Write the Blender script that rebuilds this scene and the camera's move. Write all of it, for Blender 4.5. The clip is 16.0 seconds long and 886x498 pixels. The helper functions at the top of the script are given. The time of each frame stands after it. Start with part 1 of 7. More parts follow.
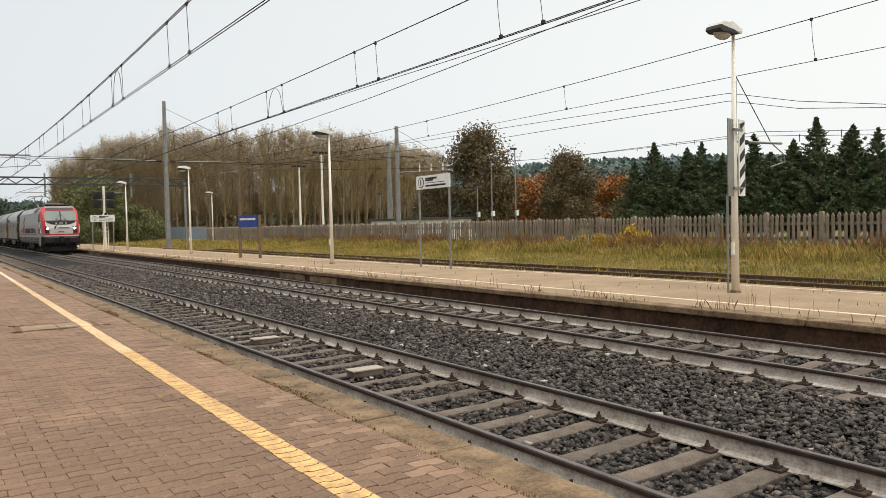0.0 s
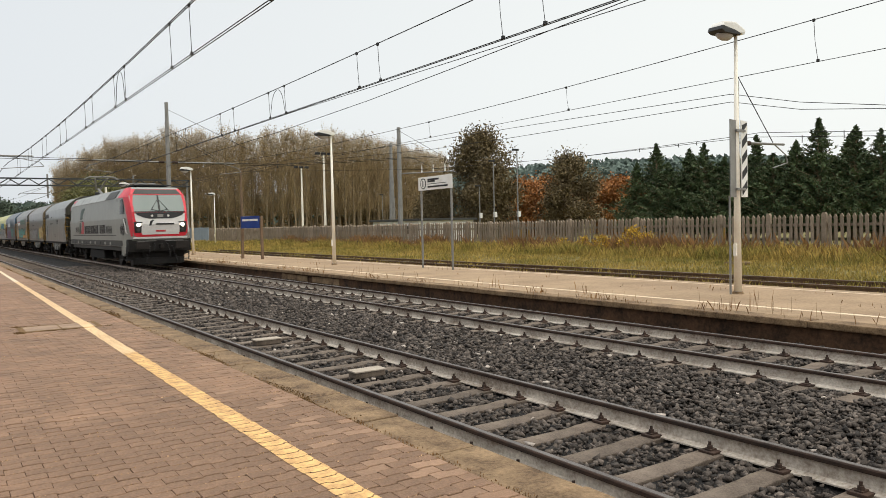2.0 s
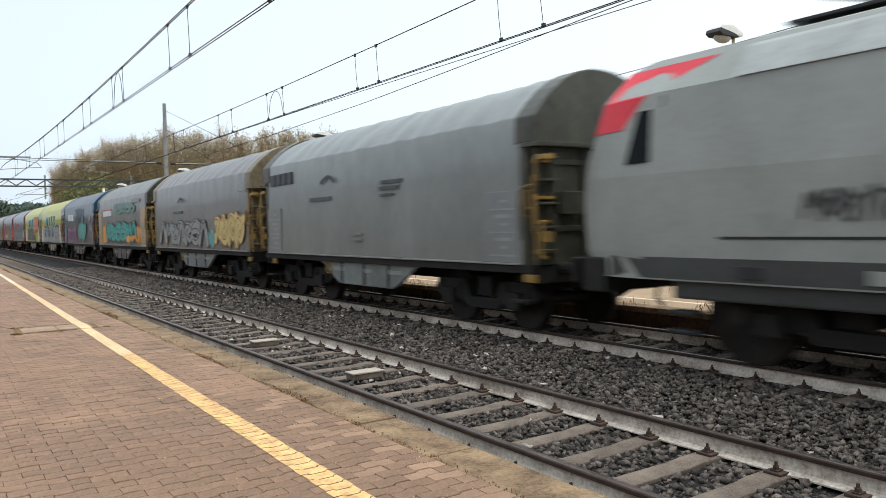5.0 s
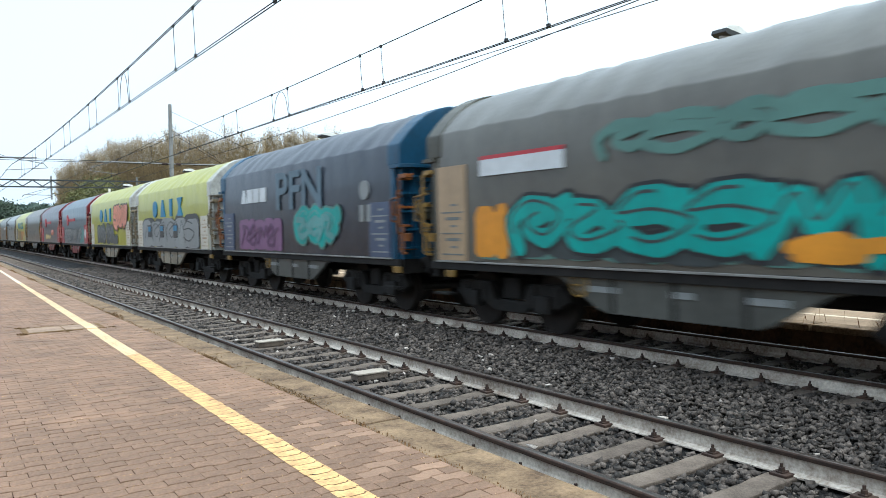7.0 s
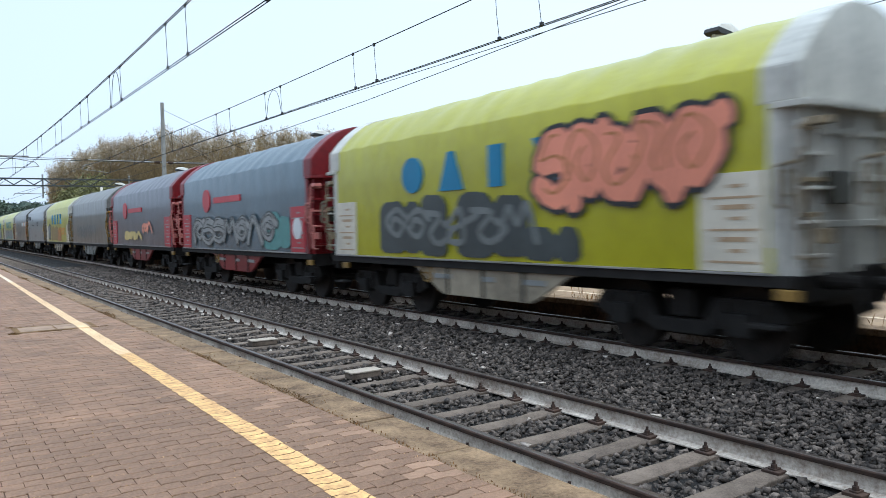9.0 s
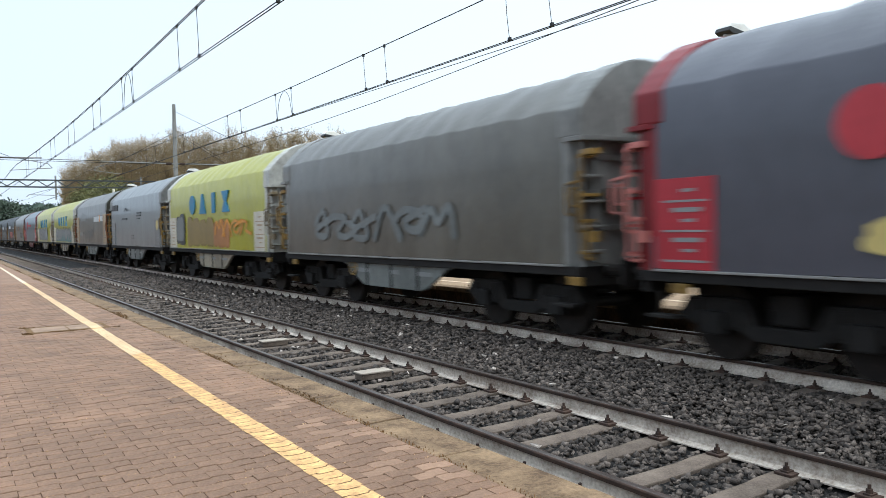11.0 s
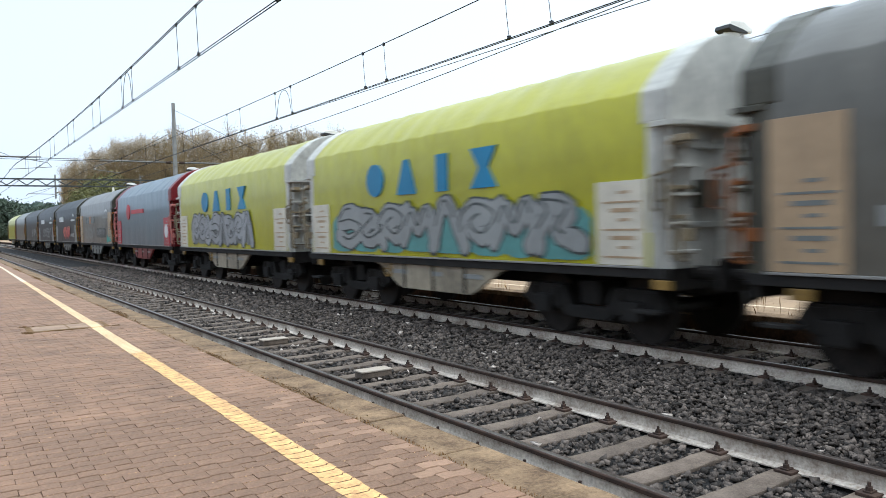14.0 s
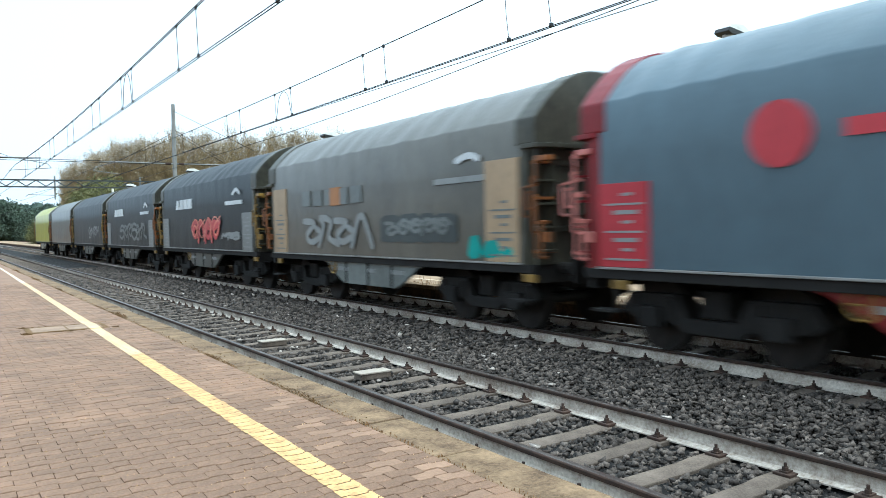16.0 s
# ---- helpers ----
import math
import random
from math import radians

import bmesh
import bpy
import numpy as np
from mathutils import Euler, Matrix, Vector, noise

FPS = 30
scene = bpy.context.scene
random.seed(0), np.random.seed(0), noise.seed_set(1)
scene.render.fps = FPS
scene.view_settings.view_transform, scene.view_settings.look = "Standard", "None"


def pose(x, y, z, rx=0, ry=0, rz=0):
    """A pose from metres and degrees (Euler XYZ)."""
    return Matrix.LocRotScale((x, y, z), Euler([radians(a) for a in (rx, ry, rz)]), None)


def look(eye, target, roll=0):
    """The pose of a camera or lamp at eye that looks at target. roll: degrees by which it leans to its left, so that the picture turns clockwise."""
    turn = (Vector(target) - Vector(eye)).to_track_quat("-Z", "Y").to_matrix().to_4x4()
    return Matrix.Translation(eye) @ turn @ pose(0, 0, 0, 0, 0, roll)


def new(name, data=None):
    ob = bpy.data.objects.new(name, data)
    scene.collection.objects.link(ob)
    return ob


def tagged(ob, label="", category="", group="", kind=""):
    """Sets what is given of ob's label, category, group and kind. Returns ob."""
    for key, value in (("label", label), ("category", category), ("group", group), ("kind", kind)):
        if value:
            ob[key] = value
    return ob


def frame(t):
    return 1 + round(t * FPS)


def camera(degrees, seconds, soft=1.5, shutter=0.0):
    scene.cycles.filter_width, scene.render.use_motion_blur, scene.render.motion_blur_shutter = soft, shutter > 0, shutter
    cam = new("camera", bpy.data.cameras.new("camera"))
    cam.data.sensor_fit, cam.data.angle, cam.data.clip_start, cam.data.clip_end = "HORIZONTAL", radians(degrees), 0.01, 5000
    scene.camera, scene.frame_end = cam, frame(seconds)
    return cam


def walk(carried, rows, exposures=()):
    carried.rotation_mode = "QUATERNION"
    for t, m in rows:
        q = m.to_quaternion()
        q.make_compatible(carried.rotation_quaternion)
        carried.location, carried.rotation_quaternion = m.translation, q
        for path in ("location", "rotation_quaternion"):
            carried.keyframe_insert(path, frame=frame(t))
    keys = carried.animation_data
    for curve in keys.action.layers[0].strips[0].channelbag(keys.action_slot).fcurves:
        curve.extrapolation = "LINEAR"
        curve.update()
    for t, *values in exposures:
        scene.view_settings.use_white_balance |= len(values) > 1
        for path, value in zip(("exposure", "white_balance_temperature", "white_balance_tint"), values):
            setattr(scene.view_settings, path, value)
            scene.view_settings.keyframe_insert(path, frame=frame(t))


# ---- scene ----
# ---- camera ----
EYE = (0.0, 0.0, 1.718)
cam = camera(61.02, 16.0, soft=0.6, shutter=0.35)
# seconds, yaw, pitch, roll of a phone held nearly still
TURNS = (
    (0, -34.46, -1.98, 1.28), (0.5, -34.41, -1.98, 1.26), (1, -34.31, -1.89, 1.21),
    (1.5, -34.44, -1.92, 1.26), (2, -34.30, -1.90, 1.27), (2.5, -34.27, -1.79, 1.13),
    (3, -34.16, -1.75, 1.10), (5.5, -34.49, -1.78, 1.19), (6, -34.40, -1.76, 1.14),
    (6.5, -34.37, -1.77, 1.19), (7, -34.09, -1.72, 1.15), (7.5, -34.61, -1.87, 1.21),
    (8, -34.95, -1.95, 1.25), (8.5, -34.81, -1.85, 1.18), (9, -34.59, -1.85, 1.21),
    (9.5, -34.75, -1.60, 1.29), (12, -33.31, -1.88, 1.22), (12.5, -33.39, -1.90, 1.29),
    (13, -33.56, -1.88, 1.32), (13.5, -33.63, -1.88, 1.31), (14, -33.83, -1.89, 1.33),
    (14.5, -33.80, -1.90, 1.32), (15, -33.62, -1.82, 1.27), (15.5, -33.70, -1.80, 1.23),
    (16, -33.87, -1.75, 1.21),
)
walk(cam, [(t, pose(*EYE, 90 + p, r, w)) for t, w, p, r in TURNS],
     exposures=((0.0, 0.3, 6950, 8), (3.2, 0.3, 6950, 8), (5.3, 0.6, 6100, 4), (6.8, 0.82, 5700, 0), (8.5, 0.46, 5450, 4), (9.5, 0.6, 5650, 4), (12.3, 0.6, 5850, 5), (13.3, 0.72, 5850, 6), (14.6, 0.64, 5680, 2), (16.0, 0.95, 5480, -4)))

# ---- light: overcast day ----
world = bpy.data.worlds.new("overcast_sky")
scene.world = world
world.use_nodes = True
wn, wl = world.node_tree.nodes, world.node_tree.links
sky = wn.new("ShaderNodeTexSky")
sky.sky_type = "NISHITA"
sky.sun_disc = False
sky.sun_elevation, sky.sun_rotation = radians(73), radians(156)
sky.air_density, sky.dust_density = 1.0, 3.0
pale = wn.new("ShaderNodeHueSaturation")
pale.inputs["Saturation"].default_value = 0.22
pale.inputs["Value"].default_value = 0.10
wl.new(sky.outputs[0], pale.inputs["Color"])
cloud = wn.new("ShaderNodeMixRGB")
cloud.inputs[0].default_value = 0.72
# the cloud is thinner, and brighter, towards the sun
aim = wn.new("ShaderNodeTexCoord")
side = wn.new("ShaderNodeVectorMath")
side.operation = "DOT_PRODUCT"
side.inputs[1].default_value = (0.88, -0.42, 0.2)
wl.new(aim.outputs["Generated"], side.inputs[0])
thin = wn.new("ShaderNodeMapRange")
thin.inputs["From Min"].default_value, thin.inputs["From Max"].default_value = -0.5, 0.9
wl.new(side.outputs["Value"], thin.inputs["Value"])
grey = wn.new("ShaderNodeMixRGB")
grey.inputs[1].default_value, grey.inputs[2].default_value = (0.68, 0.745, 0.85, 1), (0.93, 0.98, 1.01, 1)
wl.new(thin.outputs[0], grey.inputs[0])
wl.new(grey.outputs[0], cloud.inputs[2])
wl.new(pale.outputs[0], cloud.inputs[1])
# an overcast dome is brightest overhead
height = wn.new("ShaderNodeSeparateXYZ")
wl.new(aim.outputs["Generated"], height.inputs[0])
lift = wn.new("ShaderNodeMapRange")
lift.inputs["From Min"].default_value, lift.inputs["From Max"].default_value = 0.36, 1.0
lift.inputs["To Min"].default_value, lift.inputs["To Max"].default_value = 1.0, 1.8
wl.new(height.outputs["Z"], lift.inputs["Value"])
dome = wn.new("ShaderNodeVectorMath")
dome.operation = "SCALE"
wl.new(cloud.outputs[0], dome.inputs[0])
wl.new(lift.outputs[0], dome.inputs["Scale"])
wl.new(dome.outputs[0], wn["Background"].inputs["Color"])
wn["Background"].inputs["Strength"].default_value = 1.0
sun = new("sun", bpy.data.lights.new("sun", "SUN"))
sun.data.energy, sun.data.angle, sun.data.color = 1.3, radians(55), (1.0, 0.97, 0.93)
sun.matrix_world = look((4, -9, 33), (0, 0, 0))


# ---- materials ----
def srgb(r, g, b):
    return tuple(((c / 255 + 0.055) / 1.055) ** 2.4 if c > 10 else c / 255 / 12.92 for c in (r, g, b)) + (1,)


def mat(name, colour, second=None, scale=3.0, fine=60.0, rough=0.7, metal=0.0, bump=0.2, vary=0.0, stretch=(1, 1, 1), island=False, depth=0.02, shine=0.35):
    """Two scales of noise between two base colours, a little relief, and a shift from piece to piece."""
    m = bpy.data.materials.new(name)
    m.use_nodes = True
    n, l = m.node_tree.nodes, m.node_tree.links
    b = n["Principled BSDF"]
    second = second or tuple(c * 0.7 for c in colour[:3]) + (1,)
    co = n.new("ShaderNodeTexCoord")
    mp = n.new("ShaderNodeMapping")
    mp.inputs["Scale"].default_value = stretch
    l.new(co.outputs["Object"], mp.inputs["Vector"])
    big, small = n.new("ShaderNodeTexNoise"), n.new("ShaderNodeTexNoise")
    for t, s in ((big, scale), (small, fine)):
        t.inputs["Scale"].default_value = s
        t.inputs["Detail"].default_value = 5
        t.inputs["Roughness"].default_value = 0.65
        l.new(mp.outputs[0], t.inputs["Vector"])
    both = n.new("ShaderNodeMath")
    both.operation = "MULTIPLY_ADD"
    both.inputs[1].default_value = 0.4
    l.new(small.outputs[0], both.inputs[0])
    half = n.new("ShaderNodeMath")
    half.operation = "MULTIPLY"
    half.inputs[1].default_value = 0.6
    l.new(big.outputs[0], half.inputs[0])
    l.new(half.outputs[0], both.inputs[2])
    ramp = n.new("ShaderNodeValToRGB")
    ramp.color_ramp.elements[0].position, ramp.color_ramp.elements[1].position = 0.36, 0.64
    ramp.color_ramp.elements[0].color, ramp.color_ramp.elements[1].color = second, colour
    l.new(both.outputs[0], ramp.inputs[0])
    out = ramp.outputs[0]
    if vary:
        rnd = n.new("ShaderNodeNewGeometry") if island else n.new("ShaderNodeObjectInfo")
        mr = n.new("ShaderNodeMapRange")
        mr.inputs["To Min"].default_value, mr.inputs["To Max"].default_value = 1 - vary, 1 + vary
        l.new(rnd.outputs["Random Per Island" if island else "Random"], mr.inputs["Value"])
        hsv = n.new("ShaderNodeHueSaturation")
        l.new(mr.outputs[0], hsv.inputs["Value"])
        l.new(out, hsv.inputs["Color"])
        out = hsv.outputs[0]
    l.new(out, b.inputs["Base Color"])
    b.inputs["Roughness"].default_value = rough
    b.inputs["Metallic"].default_value = metal
    b.inputs["Specular IOR Level"].default_value = shine
    if bump:
        bp = n.new("ShaderNodeBump")
        bp.inputs["Strength"].default_value = bump
        bp.inputs["Distance"].default_value = depth
        l.new(both.outputs[0], bp.inputs["Height"])
        l.new(bp.outputs[0], b.inputs["Normal"])
    return m


def glow(name, colour, strength):
    m = bpy.data.materials.new(name)
    m.use_nodes = True
    b = m.node_tree.nodes["Principled BSDF"]
    b.inputs["Base Color"].default_value = colour
    b.inputs["Emission Color"].default_value = colour
    b.inputs["Emission Strength"].default_value = strength
    return m


def glass(name, colour, rough=0.05, shine=0.6):
    m = bpy.data.materials.new(name)
    m.use_nodes = True
    b = m.node_tree.nodes["Principled BSDF"]
    b.inputs["Base Color"].default_value = colour
    b.inputs["Roughness"].default_value = rough
    b.inputs["Specular IOR Level"].default_value = shine
    return m


M_PAVER = mat("red_concrete_paver", srgb(144, 112, 88), srgb(102, 79, 62), 2.2, 70, 0.75, bump=0.5, vary=0.1)
M_PAVER_FAR = mat("red_concrete_paver_far", srgb(144, 112, 88), srgb(102, 79, 62), 2.2, 70, 0.75, bump=0.5, vary=0.1, island=True)
M_JOINT = mat("paver_joint_sand", srgb(52, 39, 28), srgb(28, 21, 15), 6, 80, 0.95)
M_KERB = mat("platform_edge_concrete", srgb(146, 121, 92), srgb(76, 58, 42), 3.5, 34, 0.95, bump=1.0)
M_SLAB = mat("platform_concrete", srgb(164, 139, 110), srgb(124, 102, 79), 0.6, 18, 0.9, bump=0.3)
M_WALL = mat("stained_platform_wall", srgb(94, 67, 46), srgb(28, 20, 14), 2.2, 14, 0.95, bump=1.0)
M_YELLOW = mat("worn_yellow_paint", srgb(232, 188, 122), srgb(164, 124, 84), 9, 60, 0.7)
M_PALE_COVER = mat("pale_grey_cover", srgb(176, 164, 150), srgb(146, 134, 120), 3, 40, 0.8)
M_CREAM_LINE = mat("faded_cream_paint", srgb(224, 190, 146), srgb(190, 156, 116), 1.2, 40, 0.7)
M_WHITE_LINE = mat("worn_white_paint", srgb(225, 205, 178), srgb(190, 168, 140), 3, 40, 0.8)
# nearly black: shade between the stones is put into the bed's colour
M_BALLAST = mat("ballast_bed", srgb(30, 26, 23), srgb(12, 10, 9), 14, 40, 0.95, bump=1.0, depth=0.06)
M_STONE = mat("ballast_stone", srgb(100, 90, 82), srgb(44, 38, 34), 8, 70, 0.85, vary=0.75, island=True, bump=0.4)
M_SLEEPER = mat("sleeper_concrete", srgb(116, 103, 91), srgb(66, 56, 48), 4, 50, 0.95, vary=0.2, bump=0.5)
M_RAIL = mat("rail_steel_running_top", srgb(120, 112, 106), srgb(80, 70, 64), 2, 40, 0.35, 0.7)
M_RAILSIDE = mat("rail_side_whitewash", srgb(214, 204, 190), srgb(122, 106, 92), 2.2, 30, 0.9, bump=0.5)
M_RUST = mat("rusty_fastener", srgb(70, 52, 42), srgb(40, 32, 28), 8, 60, 0.9, vary=0.2)
M_SOIL = mat("weedy_soil", srgb(128, 116, 70), srgb(88, 84, 48), 0.6, 12, 1.0, bump=0.8, depth=0.08)
M_BLACK = mat("dark_underframe", srgb(40, 37, 34), srgb(20, 18, 17), 3, 30, 0.8, shine=0.3)
M_WHEEL = mat("wheel_steel", srgb(52, 46, 42), srgb(28, 25, 23), 4, 40, 0.6, 0.4)
M_POLE = mat("painted_lamp_post", srgb(246, 240, 226), srgb(228, 218, 200), 1.2, 30, 0.5, bump=0.05)
M_GALV = mat("galvanised_steel", srgb(150, 148, 144), srgb(120, 118, 114), 2, 40, 0.5, 0.4)
M_WIRE = mat("overhead_wire", srgb(48, 46, 45), srgb(32, 31, 30), 4, 40, 0.6, 0.3, bump=0)
M_STONE_PALE = mat("pale_ballast_stone", srgb(196, 184, 172), srgb(160, 148, 138), 6, 60, 0.85, bump=0.3)
M_SIDING = mat("rusty_siding_rail", srgb(112, 86, 64), srgb(72, 54, 42), 2, 30, 0.9)
M_BROWN_POST = mat("brown_painted_post", srgb(128, 104, 82), srgb(96, 78, 62), 3, 30, 0.8)
M_HATCH = mat("worn_hatch_concrete", srgb(160, 135, 113), srgb(118, 97, 80), 3, 40, 0.9)
M_DARK = mat("dark_housing", srgb(45, 44, 44), srgb(30, 30, 30), 4, 40, 0.5)
M_WHITE = mat("white_enamel", srgb(232, 230, 224), srgb(214, 210, 202), 2, 30, 0.4, bump=0.03)
M_INK = mat("black_lettering", srgb(36, 34, 34), srgb(28, 27, 27), 4, 40, 0.6, bump=0)
M_BLUE = mat("blue_sign_enamel", srgb(38, 68, 140), srgb(30, 54, 118), 2, 30, 0.4, bump=0.03)
M_FENCE = mat("weathered_fence_concrete", srgb(152, 136, 118), srgb(110, 98, 84), 2, 30, 0.95, vary=0.16, bump=0.4)
M_BARK = mat("poplar_bark", srgb(150, 133, 107), srgb(104, 89, 70), 2, 20, 0.95)
M_TWIG = mat("bare_twigs", srgb(176, 153, 115), srgb(128, 109, 80), 1, 8, 0.95, vary=0.2, island=True, bump=0)
M_LEAF_PALE = mat("last_poplar_leaves", srgb(206, 196, 182), srgb(150, 138, 120), 1, 8, 0.9, vary=0.35, island=True, bump=0)
M_LEAF_OLIVE = mat("olive_brown_leaves", srgb(122, 107, 74), srgb(78, 65, 46), 0.8, 8, 0.8, vary=0.4, island=True, bump=0)
M_LEAF_ORANGE = mat("orange_leaves", srgb(170, 112, 58), srgb(122, 82, 46), 0.8, 8, 0.8, vary=0.35, island=True, bump=0)
M_LEAF_GREEN = mat("dark_conifer_needles", srgb(84, 100, 62), srgb(44, 56, 38), 0.8, 8, 0.8, vary=0.4, island=True, bump=0)
M_LEAF_BUSH = mat("green_bush_leaves", srgb(124, 122, 76), srgb(82, 82, 50), 0.8, 8, 0.8, vary=0.35, island=True, bump=0)
M_LEAF_YELLOW = mat("yellow_leaves", srgb(206, 164, 58), srgb(150, 124, 44), 0.8, 8, 0.8, vary=0.3, island=True, bump=0)
# distance haze is mixed into the base colours of these two
M_LEAF_DEEP = mat("hazy_dark_leaves", srgb(84, 96, 80), srgb(58, 68, 56), 0.2, 3, 0.9, vary=0.3, island=True, bump=0)
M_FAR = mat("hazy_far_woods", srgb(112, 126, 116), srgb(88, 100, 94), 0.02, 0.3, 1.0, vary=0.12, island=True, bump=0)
M_PAVER_PALE = mat("pale_concrete_paver", srgb(152, 121, 97), srgb(118, 92, 73), 1.2, 45, 0.75, bump=0.25, vary=0.1, island=True)
M_PAVER_SHEET = mat("red_paver_distance", srgb(142, 111, 87), srgb(116, 90, 71), 1.2, 45, 0.75, bump=0.25)
M_MOSS = mat("dark_joint_moss", srgb(128, 98, 64), srgb(84, 66, 40), 6, 60, 1.0, bump=0.8)
M_CRUMB = mat("dry_sand_crumbs", srgb(206, 170, 128), srgb(120, 92, 66), 5, 60, 0.95, vary=0.5, island=True)
M_GRASS = mat("dry_and_green_grass", srgb(188, 156, 86), srgb(104, 103, 42), 0.35, 3, 0.9, vary=0.45, island=True, bump=0)
M_WEED = mat("brown_dead_weeds", srgb(150, 112, 70), srgb(110, 80, 52), 0.5, 3, 0.95, vary=0.35, island=True, bump=0)


# ---- mesh helpers ----
def mesh_of(name, bm, material, smooth=False):
    me = bpy.data.meshes.new(name)
    bmesh.ops.recalc_face_normals(bm, faces=bm.faces[:])
    bm.to_mesh(me)
    bm.free()
    me.materials.append(material)
    if smooth:
        for p in me.polygons:
            p.use_smooth = True
    return me


def raw(name, verts, faces, material, smooth=False):
    me = bpy.data.meshes.new(name)
    me.from_pydata([tuple(v) for v in verts], [], [tuple(f) for f in faces])
    me.materials.append(material)
    if smooth:
        for p in me.polygons:
            p.use_smooth = True
    return me


def part(name, bm, material, parent, label="", at=None, smooth=False):
    me = bm if isinstance(bm, bpy.types.Mesh) else mesh_of(name, bm, material, smooth)
    ob = new(name, me)
    ob.parent = parent
    if at is not None:
        ob.matrix_basis = at
    if label:
        ob["label"] = label
    return ob


def thing(name, label, category, at=None, group="", kind=""):
    ob = new(name)
    ob.empty_display_size = 0.1
    if at is not None:
        ob.matrix_basis = at
    return tagged(ob, label, category, group, kind)


def solid(name, bm, material, label, category, at=None, group="", kind="", smooth=False):
    me = bm if isinstance(bm, bpy.types.Mesh) else mesh_of(name, bm, material, smooth)
    ob = new(name, me)
    if at is not None:
        ob.matrix_basis = at
    return tagged(ob, label, category, group, kind)


def box(x0, x1, y0, y1, z0, z1, bevel=0.0, bm=None):
    b = bmesh.new()
    bmesh.ops.create_cube(b, size=1.0)
    for v in b.verts:
        v.co = Vector(((x0 + x1) / 2 + v.co.x * (x1 - x0), (y0 + y1) / 2 + v.co.y * (y1 - y0), (z0 + z1) / 2 + v.co.z * (z1 - z0)))
    if bevel:
        bmesh.ops.bevel(b, geom=b.edges[:], offset=bevel, segments=2, affect="EDGES", profile=0.6)
    return join(bm, b)


def join(bm, b):
    if bm is None:
        return b
    tmp = bpy.data.meshes.new("tmp")
    b.to_mesh(tmp)
    b.free()
    bm.from_mesh(tmp)
    bpy.data.meshes.remove(tmp)
    return bm


def rod(p0, p1, r0, r1=None, seg=8, bm=None):
    b = bmesh.new()
    p0, p1 = Vector(p0), Vector(p1)
    d = p1 - p0
    bmesh.ops.create_cone(b, cap_ends=True, segments=seg, radius1=r0, radius2=r0 if r1 is None else r1, depth=d.length)
    m = Matrix.Translation((p0 + p1) / 2) @ d.to_track_quat("Z", "Y").to_matrix().to_4x4()
    bmesh.ops.transform(b, matrix=m, verts=b.verts[:])
    return join(bm, b)


def tube(points, r, seg=6, bm=None):
    for a, c in zip(points[:-1], points[1:]):
        bm = rod(a, c, r, r, seg, bm)
    return bm


def prism(poly, axis, lo, hi, bevel=0.0, bm=None):
    """A polygon drawn out along an axis: for 'x' it holds (y, z), for 'y' (x, z), for 'z' (x, y)."""
    b = bmesh.new()
    put = {"x": lambda u, v, w: (w, u, v), "y": lambda u, v, w: (u, w, v), "z": lambda u, v, w: (u, v, w)}[axis]
    low = [b.verts.new(put(u, v, lo)) for u, v in poly]
    high = [b.verts.new(put(u, v, hi)) for u, v in poly]
    k = len(poly)
    b.faces.new(low)
    b.faces.new(high[::-1])
    for i in range(k):
        b.faces.new((low[i], high[i], high[(i + 1) % k], low[(i + 1) % k]))
    bmesh.ops.recalc_face_normals(b, faces=b.faces[:])
    if bevel:
        bmesh.ops.bevel(b, geom=b.edges[:], offset=bevel, segments=2, affect="EDGES", profile=0.6)
    return join(bm, b)


def ball(c, r, squash=(1, 1, 1), seg=12, bm=None):
    b = bmesh.new()
    bmesh.ops.create_uvsphere(b, u_segments=seg, v_segments=max(6, seg // 2), radius=r)
    for v in b.verts:
        v.co = Vector((c[0] + v.co.x * squash[0], c[1] + v.co.y * squash[1], c[2] + v.co.z * squash[2]))
    return join(bm, b)


# ---- the plan: x across the tracks, y along them, z from the rail top ----
TRACK_X = (4.4675, 8.8305)
Y0, Y1 = -14.0, 300.0
rnd = random.Random(7)


# ---- ground ----
def ground_sheet():
    prof = [(-1500, -0.2), (-9, -0.2), (-6.8, -0.5), (2.5, -0.5), (15.2, -0.5), (15.6, -0.12), (17.2, -0.1), (20.0, -0.1), (22.0, -0.02), (27.0, 0.06), (31.0, 0.08), (60, 0.1), (160, 0.3), (1500, 1.0)]
    ys = [-1200, -60, -14, 0, 14, 40, 80, 160, 400, 2500]
    verts = [(x, y, z) for y in ys for x, z in prof]
    k = len(prof)
    faces = [(j * k + i, j * k + i + 1, (j + 1) * k + i + 1, (j + 1) * k + i) for j in range(len(ys) - 1) for i in range(k - 1)]
    solid("ground", raw("ground", verts, faces, M_SOIL), M_SOIL, "weedy brown and green ground beyond the tracks", "ground", kind="structure")


ground_sheet()

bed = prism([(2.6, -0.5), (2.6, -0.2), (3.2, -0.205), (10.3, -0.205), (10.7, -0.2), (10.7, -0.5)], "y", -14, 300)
solid("ballast_bed", bed, M_BALLAST, "crushed stone ballast bed under the tracks, gap shade in its near-black colour", "ballast", kind="structure")


